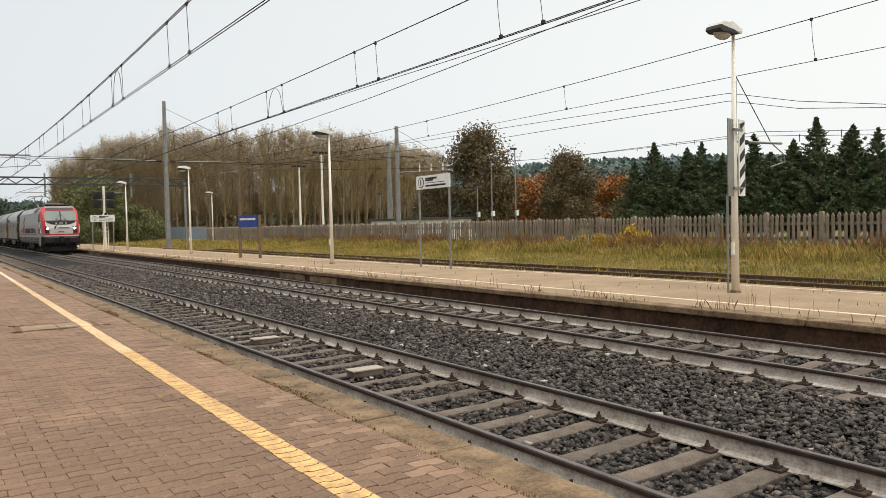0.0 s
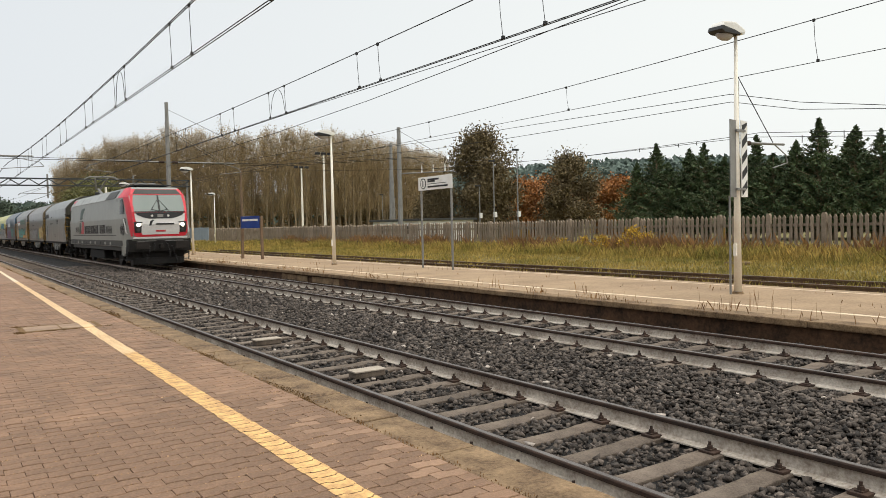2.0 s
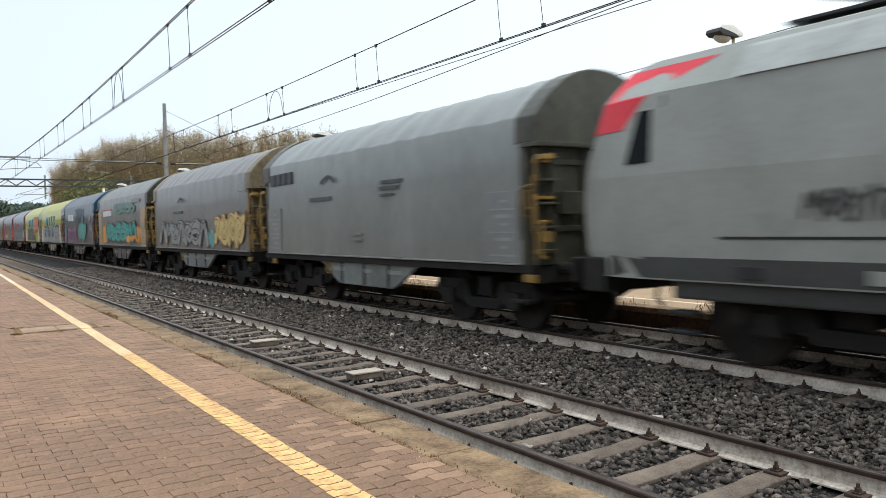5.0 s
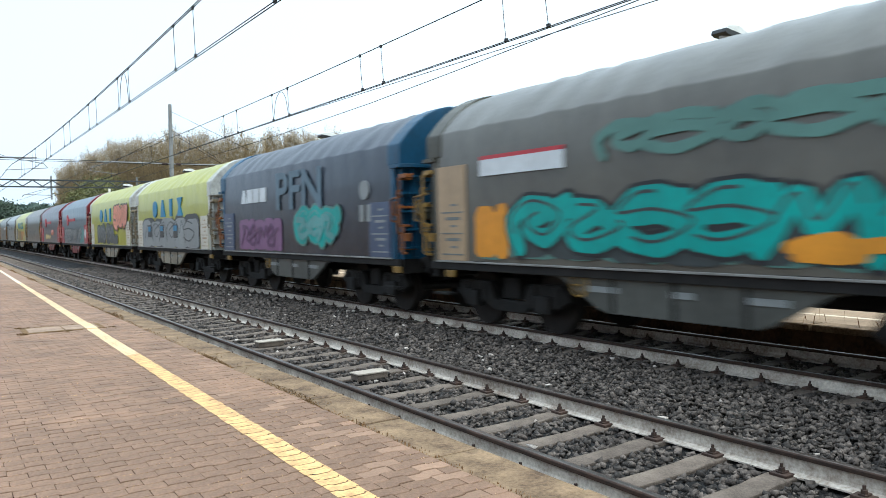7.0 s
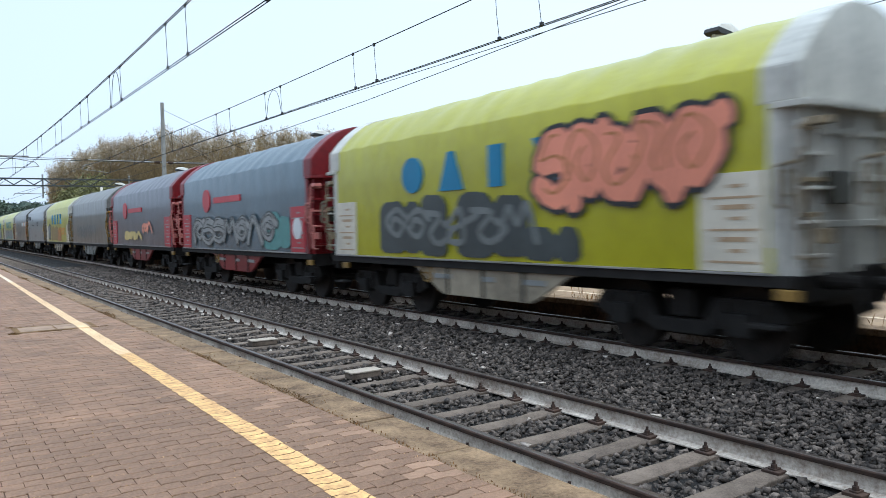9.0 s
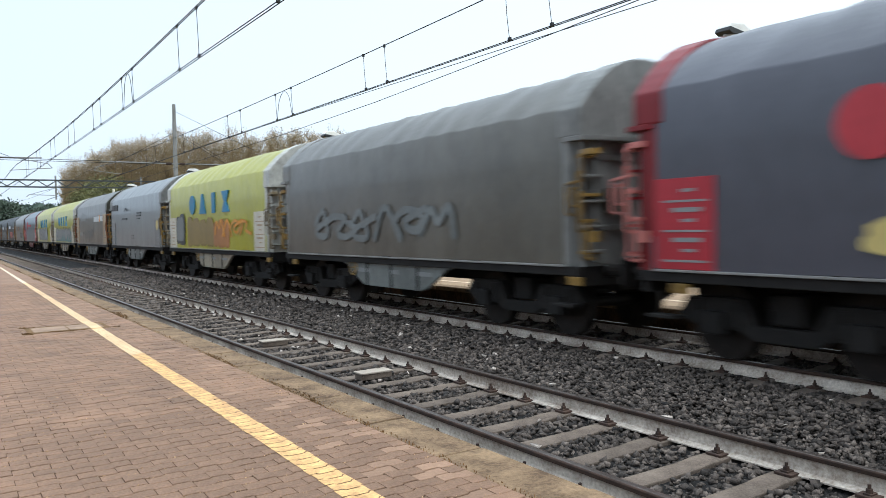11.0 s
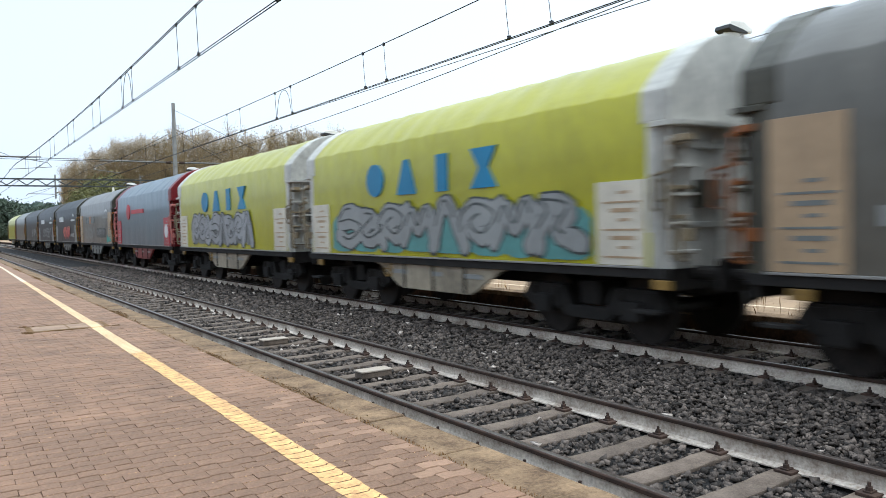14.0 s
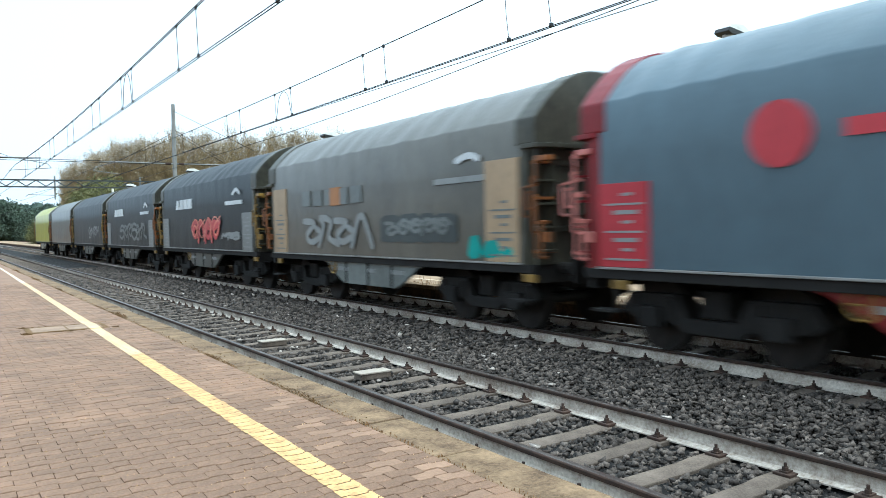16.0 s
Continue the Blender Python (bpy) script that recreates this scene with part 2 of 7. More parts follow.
def fast_mesh(name, verts, faces, material):
    """verts: n x 3, faces: m x 3 or m x 4 arrays."""
    me = bpy.data.meshes.new(name)
    m, k = faces.shape
    me.vertices.add(len(verts))
    me.vertices.foreach_set("co", verts.astype(np.float32).ravel())
    me.loops.add(m * k)
    me.loops.foreach_set("vertex_index", faces.astype(np.int32).ravel())
    me.polygons.add(m)
    me.polygons.foreach_set("loop_start", np.arange(0, m * k, k, dtype=np.int32))
    me.update(calc_edges=True)
    me.materials.append(material)
    return me


def scatter_stones(rng, n, xlo, xhi, ylo, yhi, z, size, material, name):
    """Broken stones: bent wedges in random turns."""
    octa = np.array([(1, 0, 0.6), (-0.5, 0.87, 0.6), (-0.5, -0.87, 0.6), (1, 0, -0.6), (-0.5, 0.87, -0.6), (-0.5, -0.87, -0.6)], float)
    tri = np.array([(0, 1, 2), (5, 4, 3), (0, 3, 4), (0, 4, 1), (1, 4, 5), (1, 5, 2), (2, 5, 3), (2, 3, 0)])
    c = np.stack([rng.uniform(xlo, xhi, n), rng.uniform(ylo, yhi, n), z + rng.uniform(-0.035, 0.03, n)], 1)
    # none on the sleepers; lower between the rails
    keep = np.ones(n, bool)
    for cx, ph in zip(TRACK_X, (8.56, 8.80)):
        dy = np.abs((c[:, 1] - ph + 0.3) % 0.6 - 0.3)
        inside = np.abs(c[:, 0] - cx) < 0.95
        keep &= ~((np.abs(c[:, 0] - cx) < 1.22) & (dy < 0.118))
        c[inside, 2] -= 0.03
        for s in (-0.7525, 0.7525):
            keep &= np.abs(c[:, 0] - cx - s) > 0.085
    c = c[keep]
    n = len(c)
    s = size * rng.uniform(0.5, 1.4, (n, 1, 1)) * rng.uniform(0.55, 1.25, (n, 1, 3))
    v = octa[None] * s
    v = v + rng.normal(0, size * 0.2, (n, 6, 3))
    q = rng.normal(size=(n, 4))
    q /= np.linalg.norm(q, axis=1, keepdims=True)
    w, x, y, zz = q.T
    rot = np.stack([1 - 2 * (y * y + zz * zz), 2 * (x * y - zz * w), 2 * (x * zz + y * w),
                    2 * (x * y + zz * w), 1 - 2 * (x * x + zz * zz), 2 * (y * zz - x * w),
                    2 * (x * zz - y * w), 2 * (y * zz + x * w), 1 - 2 * (x * x + y * y)], 1).reshape(n, 3, 3)
    v = np.einsum("nij,nkj->nki", rot, v)
    v[:, :, 2] *= 0.75
    v += c[:, None]
    f = (tri[None] + 6 * np.arange(n)[:, None, None]).reshape(-1, 3)
    return fast_mesh(name, v.reshape(-1, 3), f, material)


rng = np.random.default_rng(5)
for lo, hi, dens, size in ((-6, 0.8, 220, 0.05), (0.8, 9, 760, 0.033), (9, 18, 460, 0.039), (18, 45, 120, 0.058)):
    me = scatter_stones(rng, int((hi - lo) * 7.4 * dens), 3.0, 10.42, lo, hi, -0.178, size, M_STONE, "ballast_stones")
    solid("ballast_stones", me, M_STONE, "loose broken grey ballast stones between the rails", "ballast", kind="stuff")

me = scatter_stones(rng, 240, 3.0, 10.42, 1.5, 24, -0.15, 0.042, M_STONE_PALE, "pale_stones")
solid("pale_stones", me, M_STONE_PALE, "scattered pale stones among the dark ballast", "ballast", kind="stuff")

# ---- platform of the camera ----
PZ = 0.25
solid("platform_base", box(-6.9, 2.58, -14, 300, -0.5, PZ - 0.035), M_JOINT, "sand bed under the red platform paving", "platform", kind="structure")
kerb = thing("platform_edge", "tan worn concrete edge strip of the platform", "platform edge", kind="structure")


def edge_slabs():
    y = -14.0
    k = 0
    while y < 120:
        ln = 1.0 if y < 40 else 10.0
        b = box(2.59 + 0.006 * math.sin(k * 2.1), 2.96 + 0.008 * math.sin(k * 1.3), y + 0.004, y + ln - 0.004, -0.5, PZ - 0.008 + 0.004 * math.sin(k * 1.7), 0.015 if y < 40 else 0)
        part("edge_slab", b, M_KERB, kerb)
        y += ln
        k += 1
    part("edge_slab", box(2.59, 2.96, 120, 300, -0.5, PZ - 0.008), M_KERB, kerb)


edge_slabs()

# unseen added wall: closes the place behind the camera, darkens the train's side
solid("unseen_wall", box(-7.3, -6.92, -60, 230, -0.5, 3.0), M_SLAB, "unseen plain tan wall added to darken the train's near side", "wall", kind="structure")

# ---- far platform ----
FZ = 0.20
plat = thing("island_platform", "weathered concrete platform with a dark stained side wall", "platform", kind="structure")
part("surface", box(10.72, 15.2, -14, 300, -0.4, FZ), M_SLAB, plat, "tan concrete surface")
part("side_wall", box(10.5, 10.72, -14, 300, -0.5, FZ - 0.085), M_WALL, plat, "dark stained side wall")


def coping():
    y = -14.0
    k = 0
    while y < 100:
        ln = 2.0
        b = box(10.42 + 0.015 * math.sin(k * 2.3), 10.80, y + 0.006, y + ln - 0.006, FZ - 0.1, FZ + 0.004 + 0.004 * math.sin(k * 1.9), 0.02)
        part("coping_stone", b, M_KERB, plat)
        y += ln
        k += 1
    part("coping_stone", box(10.42, 10.80, 100, 300, FZ - 0.1, FZ + 0.004), M_KERB, plat)


coping()
part("white_line", box(11.5, 11.62, -14, 300, FZ - 0.01, FZ + 0.004), M_WHITE_LINE, plat, "faded white line")
part("back_line", box(14.72, 14.80, -14, 300, FZ - 0.01, FZ + 0.004), M_WHITE_LINE, plat, "faded white line")
for k, (y, ln) in enumerate(((23.6, 2.2), (21.2, 2.0), (62.5, 2.2), (60.0, 2.0))):
    part("wall_patch", box(10.47, 10.51, y, y + ln, -0.13, 0.06, 0.006), M_KERB, plat, "reddish repaired panel")


# ---- tracks ----
def rail_profile(cx, dz=0.0):
    web = [(-0.075, -0.172), (0.075, -0.172), (0.075, -0.160), (0.015, -0.142), (0.009, -0.12), (0.009, -0.045), (-0.009, -0.045), (-0.009, -0.12), (-0.015, -0.142), (-0.075, -0.160)]
    head = [(-0.034, -0.040), (0.034, -0.040), (0.036, -0.012), (0.030, -0.003), (-0.030, -0.003), (-0.036, -0.012)]
    band = [(-0.024, -0.004), (0.024, -0.004), (0.020, 0.0), (-0.020, 0.0)]
    return [[(cx + u, dz + v) for u, v in poly] for poly in (web, head, band)]


def fastener_mesh():
    b = box(-0.055, 0.055, -0.07, 0.07, -0.172, -0.145, 0.006)
    rod((0, 0, -0.145), (0, 0, -0.075), 0.013, 0.013, 6, b)
    rod((0, 0, -0.135), (0, 0, -0.105), 0.026, 0.024, 6, b)
    box(-0.05, 0.03, -0.03, 0.03, -0.15, -0.132, 0.004, b)
    return mesh_of("fastener", b, M_RUST)


def sleeper_mesh():
    b = prism([(-1.2, -0.36), (1.2, -0.36), (1.2, -0.175), (0.95, -0.165), (0.42, -0.168), (0.3, -0.18), (-0.3, -0.18), (-0.42, -0.168), (-0.95, -0.165), (-1.2, -0.175)], "y", -0.105, 0.105, 0.012)
    return mesh_of("sleeper", b, M_SLEEPER)


FAST, SLEEP = fastener_mesh(), sleeper_mesh()


def track(cx, label, phase, far, dz=0.0, sleepers=True):
    t = thing("railway_track", label, "railway track", kind="structure", at=pose(cx, 0, dz))
    for side in (-0.7525, 0.7525):
        web, head, band = rail_profile(side)
        r = part("rail", prism(web, "y", Y0, Y1), M_RAILSIDE if sleepers else M_SIDING, t, "steel rail with whitewashed side")
        part("rail_head", prism(head, "y", Y0, Y1), M_RUST if sleepers else M_SIDING, r, "dark rusty rail head")
        part("running_band", prism(band, "y", Y0, Y1), M_RAIL, r, "polished running band")
    y = phase - 0.6 * 36
    rest, rest_f = [], []
    k = 0
    while y < far:
        j = 0.02 * math.sin(k * 12.9)
        if y < 60 and sleepers:
            part("sleeper", SLEEP, M_SLEEPER, t, at=pose(0, y + j, 0.003 * math.sin(k * 7.7), 0, 0, 0.4 * math.sin(k * 3.1)))
        else:
            rest.append(y)
        for x in (-0.7525 - 0.105, -0.7525 + 0.105, 0.7525 - 0.105, 0.7525 + 0.105):
            if 0 < y < 36 and sleepers:
                part("fastener", FAST, M_RUST, t, at=pose(x, y + j, 0, 0, 0, 0 if x * abs(x) < 0 else 180))
            elif sleepers and y >= 36:
                rest_f.append((x, y))
        y += 0.6
        k += 1
    for name, me, spots, mt in (("sleepers", SLEEP, [(0, y) for y in rest], M_SLEEPER), ("fasteners", FAST, rest_f, M_RUST)):
        if not spots:
            continue
        v = np.array([p.co for p in me.vertices])
        me.calc_loop_triangles()
        f = np.array([tuple(q.vertices) for q in me.loop_triangles])
        o = np.array([(x, y, 0.0) for x, y in spots])
        vv = (v[None] + o[:, None]).reshape(-1, 3)
        ff = (f[None] + len(v) * np.arange(len(spots))[:, None, None]).reshape(-1, 3)
        ob = part(name, fast_mesh(name, vv, ff, mt), mt, t)
        ob["kind"] = "stuff"
    return t


track(TRACK_X[0], "railway track on concrete sleepers beside the platform", 8.56, 130)
track(TRACK_X[1], "railway track on concrete sleepers that the train runs on", 8.80, 130)
track(18.5, "rusty siding track half sunk in weeds", 8.3, 60, 0.06, sleepers=False)

# ---- plank-like boxes between the rails of the near track ----
def track_box(y, w, label):
    t = thing("track_magnet_box", label, "track equipment", at=pose(4.47, y, -0.17))
    part("case", box(-0.22, 0.2, -w, w, 0.0, 0.075, 0.012), M_SLEEPER, t)
    part("cover", box(-0.23, 0.21, -w - 0.01, w + 0.01, 0.075, 0.095, 0.006), M_PALE_COVER, t, "pale flat cover plate")
    return t


track_box(8.3, 0.10, "pale flat track magnet box between the rails")
track_box(11.7, 0.10, "grey flat track magnet box between the rails")


# ---- train ----
def paint(name, c, k=0.8, rough=0.42, shine=0.35):
    return mat(name, srgb(*c), srgb(*[v * k for v in c]), 0.9, 14, rough, bump=0.1, stretch=(1, 1, 0.5), shine=shine)


def tarpaulin(name, c, k=0.8, shine=0.5, rough=0.3):
    return mat(name, srgb(*c), srgb(*[v * k for v in c]), 0.9, 5, rough, bump=0.4, stretch=(1, 1, 0.6), shine=shine, depth=0.05)


HALF_W = 1.41
HOOD_Y = 5.12
PITCH, LOCO_LENGTH = 11.8, 18.5


def hood_section(w=HALF_W, base=1.12, eave=3.32, top=4.10):
    up = [base + (eave - base) * u for u in (0, 0.3, 0.65)]
    pts = [(-w, z) for z in up] + [(-w + 0.01, eave)]
    for c in (-0.975, -0.93, -0.84, -0.7, -0.54, -0.36, -0.18, 0, 0.18, 0.36, 0.54, 0.7, 0.84, 0.93, 0.975):
        pts.append((c * (w - 0.01), eave + (1 - abs(c) ** 2.3) * (top - eave)))
    pts += [(w - 0.01, eave)] + [(w, z) for z in up[::-1]]
    return pts


def hood_mesh(name, material, seed):
    """A tarpaulin over hoops: it sags a little between them."""
    sec = hood_section()
    rg = random.Random(seed)
    n = 84
    bays = 14
    ph = rg.uniform(0, 6)
    verts, faces = [], []
    for j in range(n + 1):
        y = -HOOD_Y + 2 * HOOD_Y * j / n
        sag = math.sin(math.pi * bays * j / n) ** 2
        for i, (x, z) in enumerate(sec):
            low = max(0.0, 1 - (z - 1.12) / 0.5)
            wave = 0.018 * low * math.sin(3.1 * y + ph + math.copysign(1, x)) + 0.010 * math.sin(1.3 * y + ph + z * 2) * min(1, low + 0.3)
            arch = max(0.0, min(1.0, (z - 3.15) / 0.25))
            verts.append((x * (1 - 0.004 * sag * arch) + math.copysign(wave, x), y, z - (0.006 + 0.010 * math.sin(0.9 * y + ph) ** 2) * sag * arch + arch * (0.013 * math.sin(4.3 * y + 5 * x + ph) * math.sin(0.7 * y + ph) + 0.010 * math.sin(9.1 * y - 4 * x + 2 * ph) * math.sin(1.1 * y + 2 * x)) + 0.012 * low * math.sin(2.2 * y + ph)))
    k = len(sec)
    for j in range(n):
        for i in range(k - 1):
            faces.append((j * k + i, j * k + i + 1, (j + 1) * k + i + 1, (j + 1) * k + i))
    return raw(name, verts, faces, material, True)


def end_wall_mesh(material):
    sec = hood_section(HALF_W - 0.06, 1.10, 3.31, 4.05)
    b = prism(sec, "y", -0.05, 0.26)
    # stiff cap over the end
    prism(hood_section(HALF_W + 0.012, 2.92, 3.32, 4.125), "y", -0.16, 0.30, 0.03, b)
    return mesh_of("end_wall", b, material)


def rib_meshes(material):
    across = mesh_of("cross_rib", box(-1.2, 1.2, 0.25, 0.31, 0, 0.08, 0.01), material)
    upright = mesh_of("upright_rib", box(-0.05, 0.05, 0.25, 0.33, 1.15, 2.9, 0.01), material)
    return across, upright


def bogie_frame_mesh():
    b = bmesh.new()
    for s in (-1, 1):
        prism([(-1.45, 0.55), (-1.3, 0.78), (-0.5, 0.78), (-0.35, 0.48), (0.35, 0.48), (0.5, 0.78), (1.3, 0.78), (1.45, 0.55), (1.2, 0.42), (0.55, 0.40), (0.4, 0.30), (-0.4, 0.30), (-0.55, 0.40), (-1.2, 0.42)], "x", s * 0.98 - 0.07, s * 0.98 + 0.07, 0.01, b)
        for y in (-0.9, 0.9):
            box(s * 1.06 - 0.1, s * 1.06 + 0.1, y - 0.17, y + 0.17, 0.34, 0.62, 0.03, b)
            for dy in (-0.27, 0.27):
                rod((s * 1.02, y + dy, 0.45), (s * 1.02, y + dy, 0.74), 0.085, 0.085, 8, b)
    box(-1.0, 1.0, -0.2, 0.2, 0.5, 0.85, 0.03, b)
    return mesh_of("bogie_frame", b, M_BLACK)


def wheelset_mesh(r=0.46):
    b = rod((-0.95, 0, 0), (0.95, 0, 0), 0.08, 0.08, 10)
    for s in (-0.7525, 0.7525):
        rod((s - 0.065, 0, 0), (s + 0.065, 0, 0), r, r, 24, b)
        o = s - math.copysign(0.075, s)
        rod((o - 0.015, 0, 0), (o + 0.015, 0, 0), r + 0.028, r + 0.028, 24, b)
    for s in (-1.08, 1.08):
        rod((s - 0.06, 0, 0), (s + 0.06, 0, 0), 0.13, 0.10, 8, b)
        box(s - 0.065, s + 0.065, 0.03, 0.07, -0.1, 0.1, 0, b)
    return mesh_of("wheelset", b, M_WHEEL)


UNDERFRAME = (("deck", mesh_of("deck", box(-1.36, 1.36, -5.3, 5.3, 1.0, 1.09), M_BLACK)),
              ("sole_bar", mesh_of("sole_bar", box(-1.43, -1.37, -5.35, 5.35, 0.97, 1.10, 0.01), M_BLACK)),
              ("sole_bar", mesh_of("sole_bar", box(1.37, 1.43, -5.35, 5.35, 0.97, 1.10, 0.01), M_BLACK)),
              ("headstock", mesh_of("headstock", box(-1.35, 1.35, -5.36, -5.24, 0.82, 1.10, 0.01), M_BLACK)),
              ("headstock", mesh_of("headstock", box(-1.35, 1.35, 5.24, 5.36, 0.82, 1.10, 0.01), M_BLACK)),
              ("tarpaulin_rail", mesh_of("tarpaulin_rail", box(-1.465, -1.42, -5.1, 5.1, 1.095, 1.125, 0.006), M_GALV)),
              ("centre_sill", mesh_of("centre_sill", box(-0.5, 0.5, -5.2, 5.2, 0.7, 1.0, 0.02), M_BLACK)))


def belly_mesh(material, s):
    return mesh_of("side_girder", prism([(-2.3, 0.99), (2.3, 0.99), (1.95, 0.92), (1.3, 0.56), (1.1, 0.50), (-1.1, 0.50), (-1.3, 0.56), (-1.95, 0.92)], "x", s * 1.33 - 0.04, s * 1.33 + 0.04, 0.012), material)


def buffer_mesh():
    b = rod((0, 0, 0), (0, 0.36, 0), 0.10, 0.09, 12)
    rod((0, 0.36, 0), (0, 0.60, 0), 0.07, 0.07, 12, b)
    prism([(-0.27, -0.17), (-0.22, -0.2), (0.22, -0.2), (0.27, -0.17), (0.27, 0.17), (0.22, 0.2), (-0.22, 0.2), (-0.27, 0.17)], "y", 0.60, 0.64, 0.006, b)
    return mesh_of("buffer", b, M_BLACK)


def ladder_mesh(material):
    """Staggered grab rails and treads at one corner of an end."""
    b = bmesh.new()
    for y, zlo, zhi in ((-0.16, 1.22, 1.75), (0.02, 1.6, 2.42), (0.16, 1.95, 2.2)):
        tube([(-1.40, y, zlo), (-1.485, y, zlo), (-1.485, y, zhi), (-1.40, y, zhi)], 0.022, 6, b)
    tube([(-1.43, 0.02, 2.3), (-1.485, 0.02, 2.3), (-1.485, 0.26, 2.26), (-1.485, 0.26, 1.85), (-1.43, 0.2, 1.82)], 0.02, 6, b)
    for k, z in enumerate((1.28, 1.72, 2.08, 2.62)):
        box(-1.46, -1.12 - 0.1 * (k % 2), -0.05, 0.06, z, z + 0.045, 0.006, b)
    box(-1.47, -1.3, -0.24, -0.02, 2.65, 2.73, 0.01, b)
    box(-1.46, -1.38, -0.3, -0.16, 1.45, 1.6, 0.01, b)
    return mesh_of("grab_rails", b, material)


BOGIE, WHEELS, BUFFER = bogie_frame_mesh(), wheelset_mesh(), buffer_mesh()
GIRDER_RIB = mesh_of("girder_rib", box(-0.012, 0.012, -0.03, 0.03, 0.52, 0.97), M_BLACK)
M_GRIP = paint("yellow_handrail", (160, 126, 62), 0.5)
M_PALE_PANEL = paint("pale_data_panel", (214, 206, 188))
M_RAIL_RED = paint("faded_red_handrail", (206, 128, 118), 0.7)
M_RAIL_TAN = paint("dull_tan_handrail", (150, 134, 106), 0.55)
M_RAIL_ORANGE = paint("rusty_orange_handrail", (150, 92, 48), 0.5)
LADDER = {m: ladder_mesh(m) for m in (M_GRIP, M_RAIL_RED, M_RAIL_TAN, M_RAIL_ORANGE)}


def end_frame_meshes(material):
    """Corner post, ledge under the cap and foot rungs of one end."""
    post = mesh_of("corner_post", prism([(-1.42, -0.06), (-1.33, -0.06), (-1.33, 0.02), (-1.38, 0.10), (-1.42, 0.10)], "z", 1.1, 2.92, 0.008), material)
    ledge = mesh_of("ledge", prism([(-1.47, 0.0), (1.47, 0.0), (1.47, 0.36), (1.2, 0.46), (-1.2, 0.46), (-1.47, 0.36)], "z", 2.86, 2.93, 0.01), material)
    rung = mesh_of("foot_rung", box(-1.45, -1.05, 0.30, 0.40, 0.0, 0.035, 0.006), material)
    hoop = mesh_of("grab_hoop", tube([(-1.40, 0.30, 0.0), (-1.47, 0.36, 0.04), (-1.47, 0.36, 0.36), (-1.40, 0.30, 0.40)], 0.018), material)
    locker = mesh_of("latch_box", box(-1.0, -0.55, 0.31, 0.42, 1.85, 2.2, 0.015), material)
    return post, ledge, rung, hoop, locker


END_FRAMES = {}


def brake_wheel_mesh():
    b = tube([(0, 0.16 * math.cos(a), 0.16 * math.sin(a)) for a in [k * math.pi / 6 for k in range(13)]], 0.015, 5)
    for a in (0, 2.1, 4.2):
        rod((0.02, 0, 0), (0, 0.16 * math.cos(a), 0.16 * math.sin(a)), 0.012, 0.012, 5, b)
    rod((0, 0, 0), (0.12, 0, 0), 0.02, 0.02, 6, b)
    return mesh_of("brake_wheel", b, M_GRIP)


BRAKE_WHEEL = brake_wheel_mesh()
wheels = []


def letters(mesh_name, cells, y0, z0, h, pitch, material, rg, x=-(HALF_W + 0.022), fat=0.9, slant=0.0):
    """A row of plain blocks on the near side."""
    out = []
    for k in range(cells):
        a = y0 - k * pitch
        w = pitch * fat
        zz = z0 + rg.uniform(-0.03, 0.03) * h
        lean = slant * w * (k % 2)
        poly = [(a, zz), (a - w, zz), (a - w + lean, zz + h), (a - lean, zz + h)]
        out.append(mesh_of(mesh_name, prism(poly, "x", x - 0.006, x + 0.03), material))
    return out


def spray(name, y0, y1, z0, z1, material, rg, chunks=6, x=-(HALF_W + 0.030), rag=0.12):
    """A sprayed patch with a lumpy outline, y0 towards the rear."""
    b = bmesh.new()
    top, bot = [], []
    n = chunks * 10
    cuts = [0.0] + sorted((k + rg.uniform(-0.3, 0.3)) / chunks for k in range(1, chunks)) + [1.0]
    peaks = [rg.uniform(0, rag * 1.2) for _ in range(chunks)]
    leans = [rg.uniform(-0.5, 0.5) for _ in range(chunks)]
    for i in range(n + 1):
        u = i / n
        y = y0 + (y1 - y0) * u
        k = max(j for j in range(chunks) if cuts[j] <= u)
        v = (u - cuts[k]) / (cuts[k + 1] - cuts[k])
        bump = min(1.0, 4.5 * v, 4.5 * (1 - v)) ** 0.6
        top.append((y, z1 - (1 - bump) * rag * 1.5 - peaks[k] + leans[k] * rag * (v - 0.5) - rg.uniform(0, rag * 0.12)))
        bot.append((y, z0 + (1 - bump) * rag * 0.7 + peaks[k] * 0.4 + rg.uniform(0, rag * 0.15)))
    for i in range(n):
        q = [bot[i], bot[i + 1], top[i + 1], top[i]]
        b.faces.new([b.verts.new((x, y, z)) for y, z in q])
    bmesh.ops.remove_doubles(b, verts=b.verts[:], dist=1e-5)
    bmesh.ops.solidify(b, geom=b.faces[:], thickness=0.004)
    return mesh_of(name, b, material)


